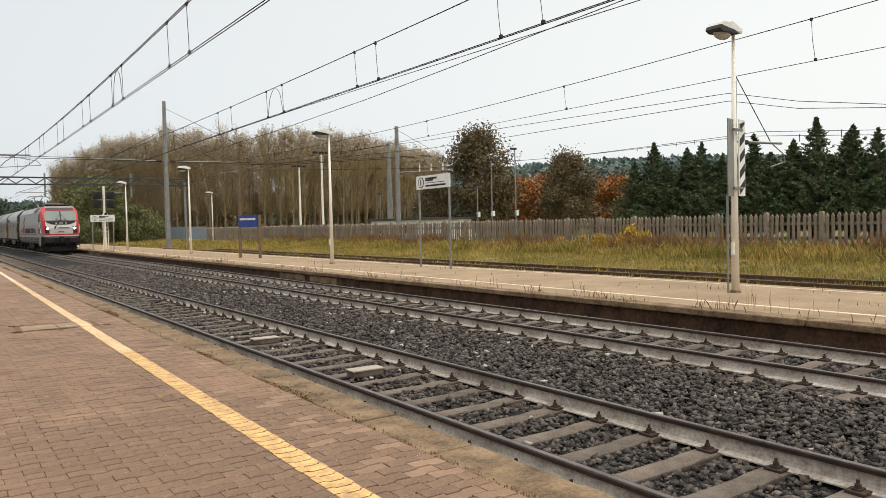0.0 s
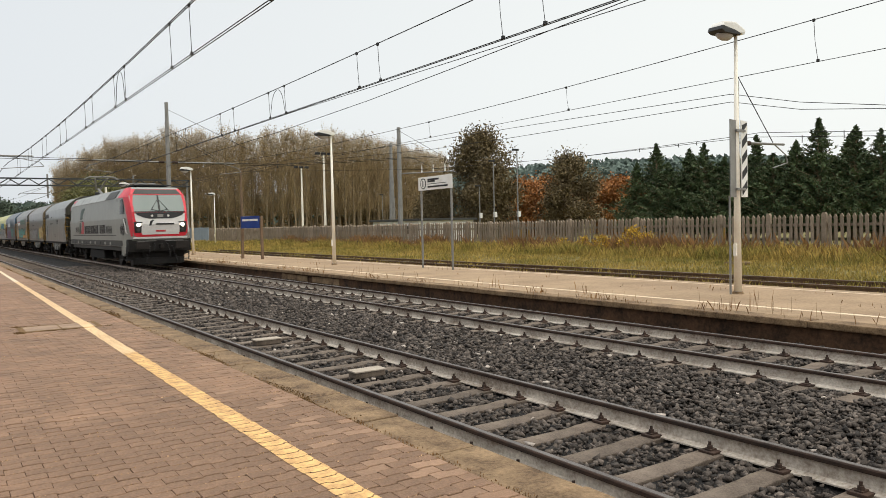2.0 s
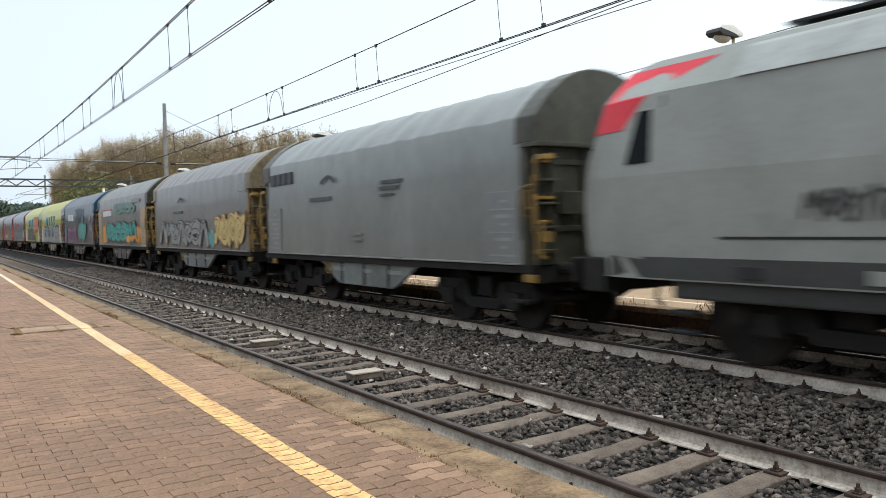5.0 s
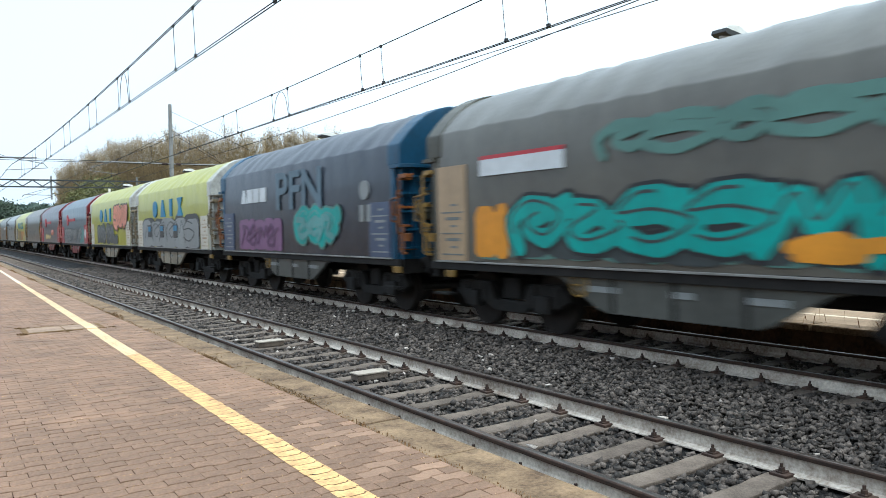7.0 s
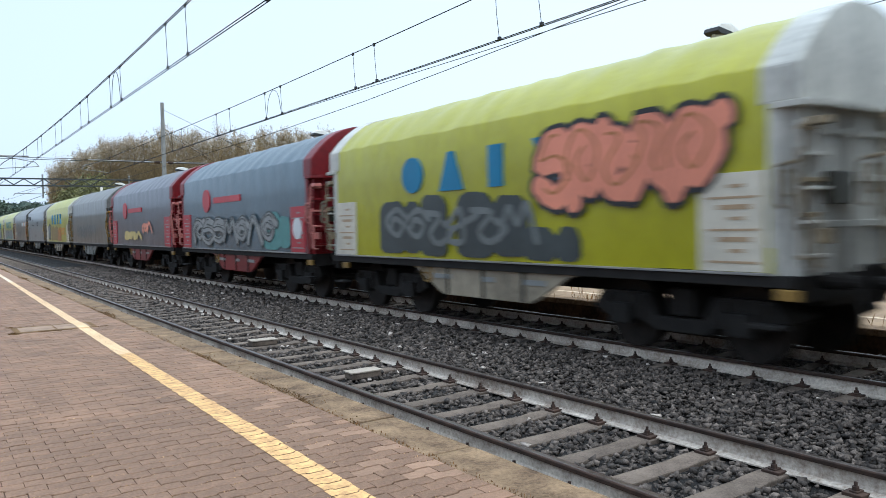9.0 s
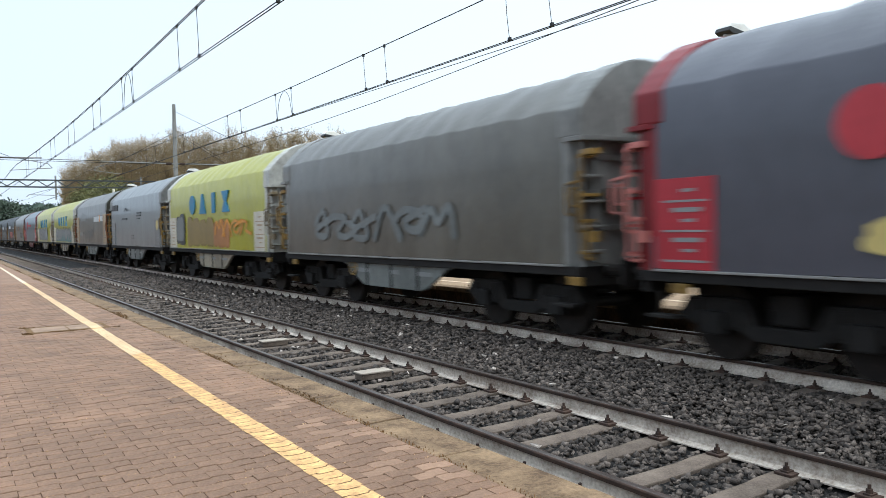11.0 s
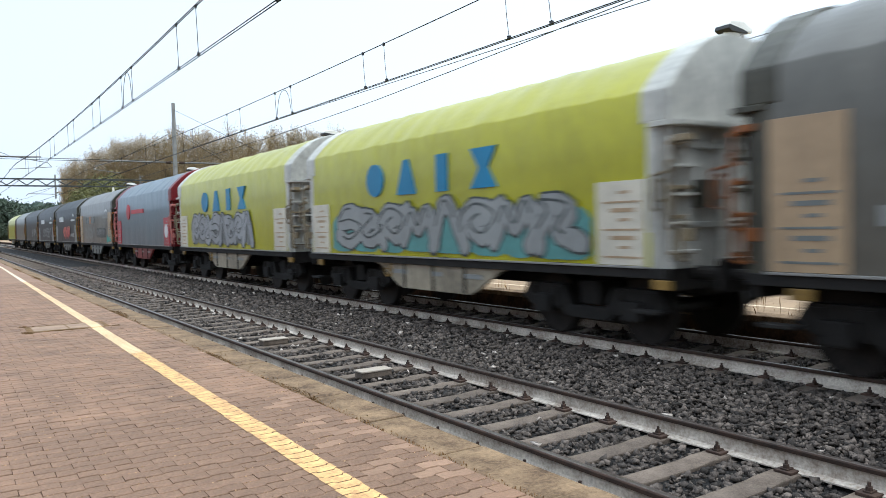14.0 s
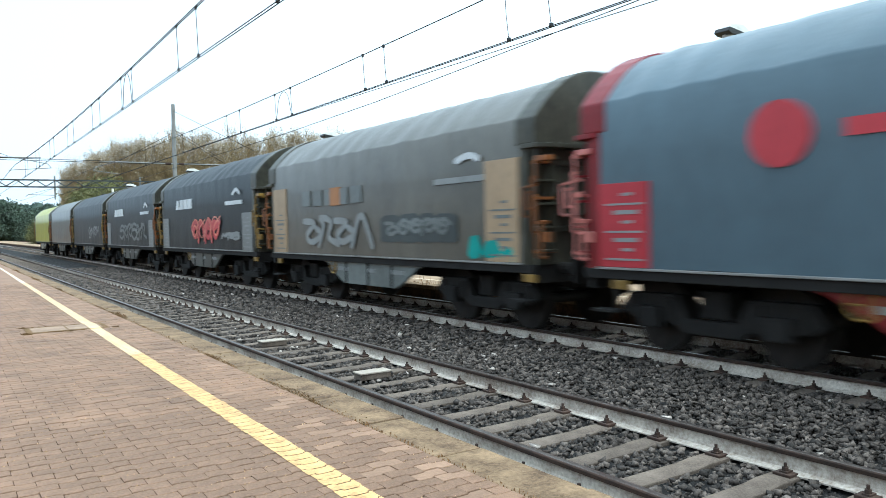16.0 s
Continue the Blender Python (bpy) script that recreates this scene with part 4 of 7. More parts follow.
WAGONS = [
    ("hood wagon with pale grey tarpaulin and dirty yellowish ends", M_T_LIGHT, M_E_DARK, M_B_GREY, M_PANEL_GREY, GREY_MARKS),
    ("hood wagon with brown-grey tarpaulin and cream spray paint", M_T_BROWN, M_E_TAN, M_B_GREY, None,
     (thrown(M_P_STONE, M_P_COAL, 4.5, -1.7, 1.14, 2.15, 7, 0.26, 0.04), sprayed("graffiti", M_P_SEA, -1.3, -2.2, 1.15, 1.8, chunks=2), thrown(M_P_CREAM, M_P_BROWN, -2.2, -5.0, 1.14, 2.3, 4, 0.26, 0.04, 0.004),
      sprayed("graffiti", M_P_STONE, -4.35, -5.05, 2.75, 3.2, chunks=3), *GREY_MARKS[1:3])),
    ("hood wagon with dark grey tarpaulin and large teal spray paint", M_T_DARK, M_E_DARK, M_B_DARK, M_PANEL_TAN,
     (sprayed("graffiti", M_P_GREENGREY, 3.95, -4.9, 1.16, 1.55, chunks=9), sprayed("graffiti", M_P_COAL, 3.0, -3.4, 1.17, 2.1, chunks=7, lift=0.004), thrown(M_P_TEAL, M_P_BLACK, 3.1, -3.7, 1.14, 2.3, 6, 0.30, 0.06, 0.006, M_P_COAL), stroked("spray_scrawl", M_P_ORANGE, -1.6, -3.9, 1.25, 1.6, count=2, thick=0.16, lift=0.02),
      sprayed("graffiti", M_P_ORANGE, 3.95, 3.1, 1.17, 2.1, chunks=2, lift=0.007), sprayed("graffiti", M_P_ORANGE, -3.4, -4.2, 1.2, 2.0, chunks=2, lift=0.008), stroked("spray_scrawl", M_P_GREENGREY, 1.15, -3.2, 2.5, 3.1, count=5, thick=0.15), blocks("sign_strip", M_P_WHITE, 1, 3.8, 2.52, 0.26, 1.95, 1, lift=0.002),
      blocks("sign_strip", M_P_RED, 1, 3.8, 2.78, 0.06, 1.95, 1, lift=0.002), blocks("small_print_bar", M_P_STONE, 1, -2.6, 3.0, 0.14, 1.5, 1))),
    ("hood wagon with navy tarpaulin and blue ends", M_T_NAVY, M_E_BLUE, M_B_DARK, M_PANEL_NAVY,
     (mark_row("lettering_shape", M_P_WHITE, ("wedge", "block", "block", "block"), 3.5, 2.48, 0.38, 0.5, 0.86), wording("lettering", "PFN", M_P_GREYTXT, 0.8, 2.22, 0.95, 2.75), sprayed("graffiti", M_P_MAUVE, 3.7, 0.5, 1.16, 2.05, chunks=5, rag=0.06), stroked("spray_scrawl", M_P_DUSK, 3.5, 0.7, 1.25, 1.95, count=4, thick=0.1, lift=0.006), thrown(M_P_TEAL, M_P_GREENGREY, -0.2, -2.9, 1.15, 2.35, 3, 0.42, 0.05, 0.0, M_P_SEA),
      stroked("spray_scrawl", M_P_SEA, -0.5, -2.6, 1.4, 2.1, count=3, thick=0.16, lift=0.016), disc("emblem_disc", M_P_STONE, -4.0, 2.5, 0.2), blocks("small_print_bar", M_P_STONE, 2, -3.8, 1.85, 0.35, 0.3, 0.6))),
    ("hood wagon with lime yellow tarpaulin, white ends, grey spray paint", M_T_LIME, M_E_WHITE, M_B_TAN, M_PALE_PANEL, LIME_MARKS + (
        sprayed("graffiti", M_P_BLACK, 4.2, -4.1, 1.06, 2.36, chunks=5, lift=0.004), sprayed("graffiti", M_P_STONE, 4.12, -4.0, 1.09, 2.28, chunks=5, lift=0.008), stroked("spray_scrawl", M_P_COAL, 3.6, -3.4, 1.3, 2.15, count=6, thick=0.05, lift=0.006), blocks("sprayed_square", M_P_BLACK, 3, 3.2, 1.5, 0.5, 2.0, 0.28, lift=0.012), blocks("sprayed_square", M_P_BLUE, 3, 3.15, 1.75, 0.2, 2.0, 0.22, lift=0.016))),
    ("hood wagon with lime yellow tarpaulin, coal grey and salmon spray paint", M_T_LIME, M_E_WHITE, M_B_TAN, M_PALE_PANEL, BLUE_MARKS + (
        sprayed("graffiti", M_P_COAL, 3.2, 0.9, 1.14, 2.3, chunks=3, lift=0.008), sprayed("graffiti", M_P_COAL, 0.6, -1.2, 1.14, 2.3, chunks=2, lift=0.008), sprayed("graffiti", M_P_COAL, -1.1, -2.3, 1.14, 1.7, chunks=2, lift=0.008), stroked("spray_scrawl", M_P_ASH, 3.0, -1.4, 1.3, 2.1, count=6, thick=0.12, lift=0.006), thrown(M_P_PINK, M_P_BLACK, -1.3, -4.7, 1.75, 3.25, 5, 0.36, 0.08, 0.012, M_P_BROWN))),
    ("hood wagon with slate tarpaulin, red ends, silver and teal spray paint", M_T_SLATE, M_E_RED, M_B_RED, M_PANEL_RED, RED_MARKS + (
        sprayed("graffiti", M_P_SEA, -2.4, -4.15, 1.16, 2.15, chunks=2), thrown(M_P_STONE, M_P_COAL, 3.9, -3.4, 1.15, 2.2, 7, 0.2, 0.05, 0.004))),
    ("hood wagon with mauve-grey tarpaulin and red ends", M_T_MAUVE, M_E_RED, M_B_RED, M_PANEL_RED, RED_MARKS[:2] + (
        stroked("spray_scrawl", M_P_CREAM, 2.5, -0.6, 1.3, 1.75, count=4, thick=0.18), stroked("spray_scrawl", M_P_PINK, -0.8, -2.4, 1.6, 2.1, count=2, thick=0.14))),
    ("hood wagon with dark grey tarpaulin and faint ash spray paint", M_T_DARK, M_E_GREY, M_B_GREY, None, (stroked("spray_scrawl", M_P_ASH, 3.4, -2.4, 1.4, 2.2, count=6, thick=0.16),)),
    ("hood wagon with lime yellow tarpaulin and rust-brown spray paint", M_T_LIME, M_E_WHITE, M_B_TAN, M_PALE_PANEL, LIME_MARKS + (
        sprayed("graffiti", M_P_DUST, 2.7, -0.4, 1.16, 2.25, chunks=4), sprayed("graffiti", M_P_BROWN, -0.4, -2.0, 1.16, 2.1, chunks=3, lift=0.003), stroked("spray_scrawl", M_P_ORANGE, -0.6, -3.9, 1.5, 2.1, count=4, thick=0.10, lift=0.005), sprayed("graffiti", M_P_BLACK, 4.15, 3.0, 1.2, 2.4, chunks=2, lift=0.004), sprayed("graffiti", M_P_ASH, 4.08, 3.15, 1.35, 2.25, chunks=1, lift=0.008))),
    ("hood wagon with blue-grey tarpaulin and grey ends", M_T_BLUEGREY, M_E_GREY, M_B_GREY, M_PANEL_GREY, GREY_MARKS + (disc("panel_disc", M_P_CREAM, -4.62, 2.0, 0.2, 0.006),)),
    ("hood wagon with brown-grey tarpaulin and white lettering bars", M_T_DARK, M_E_DARK, M_B_GREY, M_PANEL_TAN, WASC_MARKS),
    ("hood wagon with lime yellow tarpaulin, silver and sea-green spray paint", M_T_LIME, M_E_WHITE, M_B_TAN, M_PALE_PANEL, LIME_MARKS + (
        sprayed("graffiti", M_P_SEA, 4.0, -4.1, 1.15, 2.0, chunks=8, lift=0.002), thrown(M_P_STONE, M_P_COAL, 3.8, -4.1, 1.13, 2.25, 8, 0.32, 0.04, 0.005))),
    ("hood wagon with lime yellow tarpaulin and a silver sprayed band", M_T_LIME, M_E_WHITE, M_B_TAN, M_PALE_PANEL, LIME_MARKS + (
        sprayed("graffiti", M_P_ASH, 3.4, -2.5, 1.2, 2.1, chunks=9), thrown(M_P_SILVER, M_P_COAL, 3.6, -2.7, 1.12, 2.33, 8, 0.3, 0.04, 0.002))),
    ("hood wagon with slate blue tarpaulin, red ends and a red disc", M_T_SLATE, M_E_RED, M_B_RED, M_PANEL_RED, RED_MARKS),
    ("hood wagon with dark grey tarpaulin and silver spray paint", M_T_DARK, M_E_DARK, M_B_GREY, M_PANEL_TAN, (
        blocks("lettering_bar", M_P_ASH, 5, 3.2, 2.25, 0.36, 0.65, 0.75), blocks("lettering_square", M_P_BROWN, 1, 1.6, 2.22, 0.4, 0.5, 1, lift=0.004), stroked("spray_scrawl", M_P_STONE, 3.1, -0.4, 1.25, 2.1, count=4, thick=0.16), stroked("emblem", M_P_WHITE, -3.3, -4.2, 2.75, 2.95, count=1, thick=0.12), sprayed("graffiti", M_P_COAL, -0.7, -3.4, 1.4, 2.0, chunks=4, rag=0.05),
        blocks("small_print_bar", M_P_STONE, 1, -2.7, 2.45, 0.1, 1.5, 1), stroked("spray_scrawl", M_P_ASH, -0.9, -3.2, 1.5, 1.9, count=5, thick=0.08, lift=0.002), sprayed("graffiti", M_P_TEAL, -3.7, -4.9, 1.13, 1.6, chunks=3, lift=0.008, rag=0.2))),
    ("hood wagon with blackish tarpaulin and a red sprayed patch", M_T_BLACK, M_E_DARK, M_B_DARK, M_PANEL_GREY, VTG_MARKS + (stroked("spray_scrawl", M_P_RED, 1.1, -2.1, 1.25, 2.2, count=4, thick=0.2), stroked("spray_scrawl", M_P_PINK, 1.1, -2.1, 1.3, 2.2, count=4, thick=0.05, lift=0.005), stroked("spray_scrawl", M_P_STONE, -2.3, -4.0, 1.4, 1.7, count=3, thick=0.1))),
    ("hood wagon with blackish tarpaulin and ash spray paint", M_T_BLACK, M_E_DARK, M_B_DARK, M_PANEL_GREY, VTG_MARKS + (stroked("spray_scrawl", M_P_ASH, 1.8, -3.8, 1.3, 2.2, count=6, thick=0.14),)),
    ("hood wagon with dark grey tarpaulin and white sprayed loops", M_T_BLACK, M_E_DARK, M_B_DARK, None, (stroked("spray_scrawl", M_P_STONE, -0.8, -4.2, 1.4, 2.2, count=4, thick=0.1),)),
    ("hood wagon with dark grey tarpaulin and pale spray paint", M_T_DARK, M_E_DARK, M_B_DARK, None, (stroked("spray_scrawl", M_P_STONE, 3.4, -3.0, 1.4, 2.1, count=6, thick=0.1),)),
    ("last hood wagon with lime yellow tarpaulin", M_T_LIME, M_E_GREY, M_B_TAN, None, ()),
]
train = []
for k, (label, tarp, ends, belly, panel, extras) in enumerate(WAGONS):
    train.append((wagon(k, label, tarp, ends, belly, panel, extras), LOCO_LENGTH + PITCH * (k + 0.5)))

# ---- locomotive ----
M_L_SILVER = mat("silver_grey_loco_paint", srgb(142, 144, 137), srgb(120, 121, 114), 0.7, 14, 0.4, bump=0.05, shine=0.6)
M_L_ROOF = mat("grey_loco_roof", srgb(160, 162, 158), srgb(124, 125, 122), 0.9, 10, 0.4, bump=0.05)
M_L_DARKGREY = mat("dark_grey_loco_skirt", srgb(66, 67, 64), srgb(48, 47, 45), 0.9, 12, 0.6, bump=0.05)
M_L_RED = mat("red_loco_paint", srgb(214, 48, 62), srgb(190, 40, 54), 0.9, 12, 0.4, bump=0.03)
M_L_WHITE = mat("pale_grey_loco_front", srgb(212, 210, 206), srgb(194, 190, 186), 0.9, 12, 0.4, bump=0.03)
# the windscreen's pale grey-green base holds the sky it would reflect
M_GLASS = glass("sky_toned_windscreen", srgb(112, 122, 117), 0.12, 0.4)
M_GLASS_DARK = glass("dark_cab_glass", srgb(20, 22, 22), 0.12, 0.06)
M_BEAM = glow("lit_headlamp", srgb(255, 244, 220), 5.0)
M_GREEN = paint("dark_green_emblem", (22, 60, 44))


def front_y(z):
    """The nose: nearly upright to the windscreen, then raked."""
    pts = ((1.0, -8.55), (1.34, -8.86), (2.0, -8.94), (2.56, -8.84), (3.40, -8.40), (3.66, -8.18), (3.76, -7.8))
    for (z0, y0), (z1, y1) in zip(pts[:-1], pts[1:]):
        if z <= z1:
            return y0 + (y1 - y0) * (z - z0) / (z1 - z0)
    return pts[-1][1]


def half_x(z, y=0.0):
    """Half the body's width at a height; it leans in above the waist and towards the nose."""
    w = 1.45 if z < 2.3 else 1.45 - (z - 2.3) * 0.08
    if z > 3.3:
        w -= (z - 3.3) * 0.62
    end = max(0.0, abs(y) - 7.5)
    return w - 0.12 * end * end


def loco_shell(material):
    zs = [1.0, 1.34, 1.7, 2.0, 2.3, 2.56, 2.9, 3.3, 3.40, 3.55, 3.66, 3.76]
    us = [0, 0.02, 0.04, 0.06, 0.08, 0.11, 0.3, 0.5, 0.7, 0.89, 0.92, 0.94, 0.96, 0.98, 1]
    verts, faces = [], []
    for z in zs:
        yf = front_y(z)
        ring = []
        for u in us:
            y = yf + (-2 * yf) * u
            ring.append((-half_x(z, y), y))
        ring2 = [(-x, y) for x, y in ring[::-1]]
        for x, y in ring + ring2:
            verts.append((x, y, z))
    n = 2 * len(us)
    for j in range(len(zs) - 1):
        for i in range(n):
            a, b2 = j * n + i, j * n + (i + 1) % n
            faces.append((a, b2, b2 + n, a + n))
    faces.append(tuple(range(n))[::-1])
    top = len(zs) - 1
    faces.append(tuple(top * n + i for i in range(n)))
    return raw("body", verts, faces, material)


def front_plate(name, rows, material, parent, label="", out=0.012, steps=8):
    """A plate laid on the nose, row by row: (z, half width as a share, inner share or None)."""
    b = bmesh.new()
    grid = []
    for z, lo, hi in rows:
        w, y = half_x(z, front_y(z)), front_y(z)
        grid.append([b.verts.new((w * (lo + (hi - lo) * k / steps), y - out, z + out * 0.25)) for k in range(steps + 1)])
    for r0, r1 in zip(grid[:-1], grid[1:]):
        for k in range(steps):
            b.faces.new((r0[k], r0[k + 1], r1[k + 1], r1[k]))
    ext = bmesh.ops.extrude_face_region(b, geom=b.faces[:])
    for v in ext["geom"]:
        if isinstance(v, bmesh.types.BMVert):
            v.co.y += out + 0.01
    return part(name, b, material, parent, label)


def side_patch(name, rows, material, parent, label="", out=0.010, steps=12, side=-1):
    """A plate that follows the side, row by row: (z, front y, rear y)."""
    b = bmesh.new()
    grid = []
    for z, lo, hi in rows:
        ys = [lo + (hi - lo) * k / steps for k in range(steps + 1)]
        grid.append([b.verts.new((side * (half_x(z, y) + out), y, z)) for y in ys])
    for r0, r1 in zip(grid[:-1], grid[1:]):
        for k in range(steps):
            b.faces.new((r0[k], r0[k + 1], r1[k + 1], r1[k]))
    ext = bmesh.ops.extrude_face_region(b, geom=b.faces[:])
    for v in ext["geom"]:
        if isinstance(v, bmesh.types.BMVert):
            v.co.x -= side * (out + 0.01)
    return part(name, b, material, parent, label)


def pantograph(parent, y, raised):
    p = part("pantograph", box(-0.9, 0.9, y - 0.9, y + 0.9, 3.86, 3.90, 0.01), M_DARK, parent, "roof current collector")
    if raised:
        knee, head = (y + 1.0, 4.38), (y - 0.1, 5.02)
        b = bmesh.new()
        rod((0, y - 0.6, 3.9), (0, knee[0], knee[1]), 0.09, 0.07, 8, b)
        for s in (-0.12, 0.12):
            rod((s, knee[0], knee[1]), (s * 3, head[0], head[1]), 0.055, 0.04, 8, b)
        part("arm", b, M_GALV, p)
        h = bmesh.new()
        for dy in (-0.16, 0.16):
            tube([(-0.95, head[0] + dy, 4.93), (-0.7, head[0] + dy, 5.07), (0.7, head[0] + dy, 5.07), (0.95, head[0] + dy, 4.93)], 0.035, 6, h)
        part("contact_bow", h, M_GALV, p)
    else:
        b = bmesh.new()
        for s in (-0.2, 0.2):
            tube([(s, y - 0.8, 3.92), (s, y + 0.3, 4.0), (s * 2, y + 0.8, 4.0)], 0.028, 6, b)
        tube([(-0.95, y + 0.8, 3.92), (-0.6, y + 0.85, 4.06), (0.6, y + 0.85, 4.06), (0.95, y + 0.8, 3.92)], 0.022, 6, b)
        part("arm", b, M_GALV, p)
    for s in (-0.7, 0.7):
        for dy in (-0.7, 0.7):
            part("insulator", rod((s, y + dy, 3.72), (s, y + dy, 3.87), 0.07, 0.05, 8), M_RUST, p)


def locomotive():
    w = thing("electric_locomotive", "silver and red electric locomotive with lit headlamps", "locomotive")
    body = part("body", loco_shell(M_L_SILVER), M_L_SILVER, w)
    # nose, front end
    front_plate("red_surround", [(1.44, -0.86, 0.86), (1.50, -0.95, 0.95), (1.6, -0.985, 0.985), (2.0, -1, 1), (2.555, -1, 1)], M_L_RED, body, "red surround", 0.010)
    front_plate("red_surround", [(2.565, -1, 1), (3.0, -1, 1), (3.395, -1, 1)], M_L_RED, body, "red surround", 0.010)
    front_plate("red_brow", [(3.405, -1, 1), (3.655, -1, 1)], M_L_RED, body, "red brow", 0.010)
    front_plate("nose_panel", [(1.53, -0.66, 0.66), (1.7, -0.72, 0.72), (2.0, -0.82, 0.82), (2.2, -0.9, 0.9), (2.50, -0.93, 0.93)], M_L_WHITE, body, "pale grey nose panel", 0.022)
    front_plate("lamp_shelf", [(2.26, -0.42, 0.42), (2.32, -0.62, 0.62), (2.42, -0.82, 0.82), (2.545, -0.90, 0.90)], M_DARK, body, "black shelf with small lamps", 0.034)
    front_plate("windscreen", [(2.60, -0.92, 0.92), (3.0, -0.91, 0.91), (3.37, -0.88, 0.88)], M_GLASS, body, "windscreen with reflected sky in its colour", 0.022)
    front_plate("windscreen_frame", [(2.57, -0.94, 0.94), (2.60, -0.94, 0.94)], M_INK, body, "", 0.028)
    front_plate("visor", [(3.42, -0.90, 0.90), (3.64, -0.86, 0.86)], M_L_DARKGREY, body, "dark grey visor", 0.024)
    front_plate("pillar", [(2.60, -0.035, 0.035), (3.37, -0.03, 0.03)], M_INK, body, "", 0.032)
    front_plate("chin", [(1.345, -0.99, 0.99), (1.43, -0.99, 0.99)], M_L_WHITE, body, "pale grey chin", 0.008)
    for s in (-1, 1):
        b = bmesh.new()
        rod((s * 0.06, front_y(2.62) - 0.05, 2.62), (s * 0.36, front_y(2.72) - 0.05, 2.70), 0.015, 0.012, 6, b)
        rod((s * 0.40, front_y(2.64) - 0.04, 2.64), (s * 0.05, front_y(3.15) - 0.04, 3.12), 0.014, 0.014, 6, b)
        part("wiper", b, M_INK, body, "windscreen wiper")
        box_ = front_plate("headlamp_housing", [(1.62, s * 0.70, s * 0.94), (1.9, s * 0.70, s * 0.97), (2.12, s * 0.66, s * 0.97)], M_DARK, body, "dark headlamp housing", 0.030)
        part("headlamp", rod((s * 0.98, front_y(1.98) - 0.05, 1.98), (s * 0.98, front_y(1.98) + 0.02, 1.98), 0.085, 0.085, 16), M_BEAM, box_, "lit white headlamp")
        part("tail_lamp", rod((s * 0.98, front_y(1.76) - 0.045, 1.76), (s * 0.98, front_y(1.76) + 0.02, 1.76), 0.085, 0.085, 16), M_L_DARKGREY, box_)
        part("marker_lamp", rod((s * 0.36, front_y(2.4) - 0.06, 2.40), (s * 0.36, front_y(2.4), 2.40), 0.055, 0.055, 12), M_L_WHITE, body, "small round lamp")
        part("grab_rail", tube([(s * 1.37, -8.42, 1.6), (s * 1.41, -8.42, 1.65), (s * 1.44, -8.1, 2.25), (s * 1.40, -8.1, 2.3)], 0.02), M_L_WHITE, body)
    part("shelf_lamp", box(-0.13, 0.13, front_y(2.4) - 0.06, front_y(2.4), 2.33, 2.47, 0.01), M_GALV, body, "small square lamp")
    part("number_bar", box(-0.22, 0.22, front_y(1.68) - 0.03, front_y(1.68), 1.66, 1.74), M_P_RED, body, "red number bar")
    part("emblem_bar", prism([(-0.52, 1.95), (-0.42, 1.95), (-0.34, 2.16), (-0.28, 2.20), (-0.36, 2.22), (-0.46, 2.14)], "y", front_y(2.05) - 0.034, front_y(2.05)), M_INK, body, "dark emblem")
    part("emblem_bar", box(-0.22, 0.6, front_y(2.0) - 0.034, front_y(2.0), 1.98, 2.05), M_INK, body)
    # sides
    for s in (-1, 1):
        side_patch("red_cheek", [(1.46, -8.86, -8.74), (1.8, front_y(1.8), -8.62), (2.2, front_y(2.2), -8.46), (2.56, front_y(2.56), -8.28), (2.9, front_y(2.9), -8.08), (3.15, front_y(3.15), -7.9), (3.28, front_y(3.28), -7.72)], M_L_RED, body, "red cheek", side=s)
        side_patch("red_cheek", [(3.285, front_y(3.285), -6.55), (3.4, front_y(3.4), -6.6), (3.66, front_y(3.66), -6.75), (3.755, -7.82, -6.8)], M_L_RED, body, "red cheek", side=s)
        side_patch("cab_window", [(2.52, -8.06, -7.28), (2.9, -7.95, -7.28), (3.2, -7.72, -7.28)], M_GLASS_DARK, body, "dark cab side window", 0.014, side=s)
        side_patch("red_cheek", [(2.9, 8.1, front_y(2.9) * -1), (3.28, 7.7, front_y(3.28) * -1), (3.66, 6.8, front_y(3.66) * -1)], M_L_RED, body, "red cheek", side=s)
        side_patch("cab_window", [(2.45, 7.6, 8.0), (3.1, 7.6, 7.8)], M_GLASS_DARK, body, "dark cab side window", 0.014, side=s)
        for y in (-6.5, -7.2, 7.4):
            side_patch("door_seam", [(1.1, y, y + 0.03), (3.25, y, y + 0.03)], M_L_DARKGREY, body, "", 0.006, 1, side=s)
        side_patch("lower_band", [(1.02, -8.3, 8.3), (1.28, -8.3, 8.3)], M_L_DARKGREY, body, "dark grey lower band", 0.006, 24, side=s)
        side_patch("crease", [(1.50, -6.3, 6.6), (1.53, -6.3, 6.6)], M_INK, body, "", 0.010, 4, side=s)
    side_patch("emblem", [(1.62, 3.75, 4.35), (2.2, 3.65, 4.1), (2.25, 3.6, 4.1)], M_GREEN, body, "dark green painted emblem", 0.012, 3)
    side_patch("emblem", [(2.32, 3.0, 4.0), (2.36, 2.95, 4.0)], M_GREEN, body, "dark green painted emblem", 0.012, 3)
    side_patch("emblem", [(2.42, 3.3, 4.1), (2.6, 3.25, 3.95), (2.85, 2.9, 3.85), (3.0, 2.6, 3.6), (3.08, 2.6, 3.2)], M_GREEN, body, "dark green painted emblem", 0.012, 4)
    side_patch("emblem", [(1.60, 2.9, 3.75), (1.75, 2.75, 3.6), (2.0, 2.7, 3.35), (2.3, 2.65, 3.2)], M_P_RED, body, "red painted emblem", 0.014, 4)
    y = 2.45
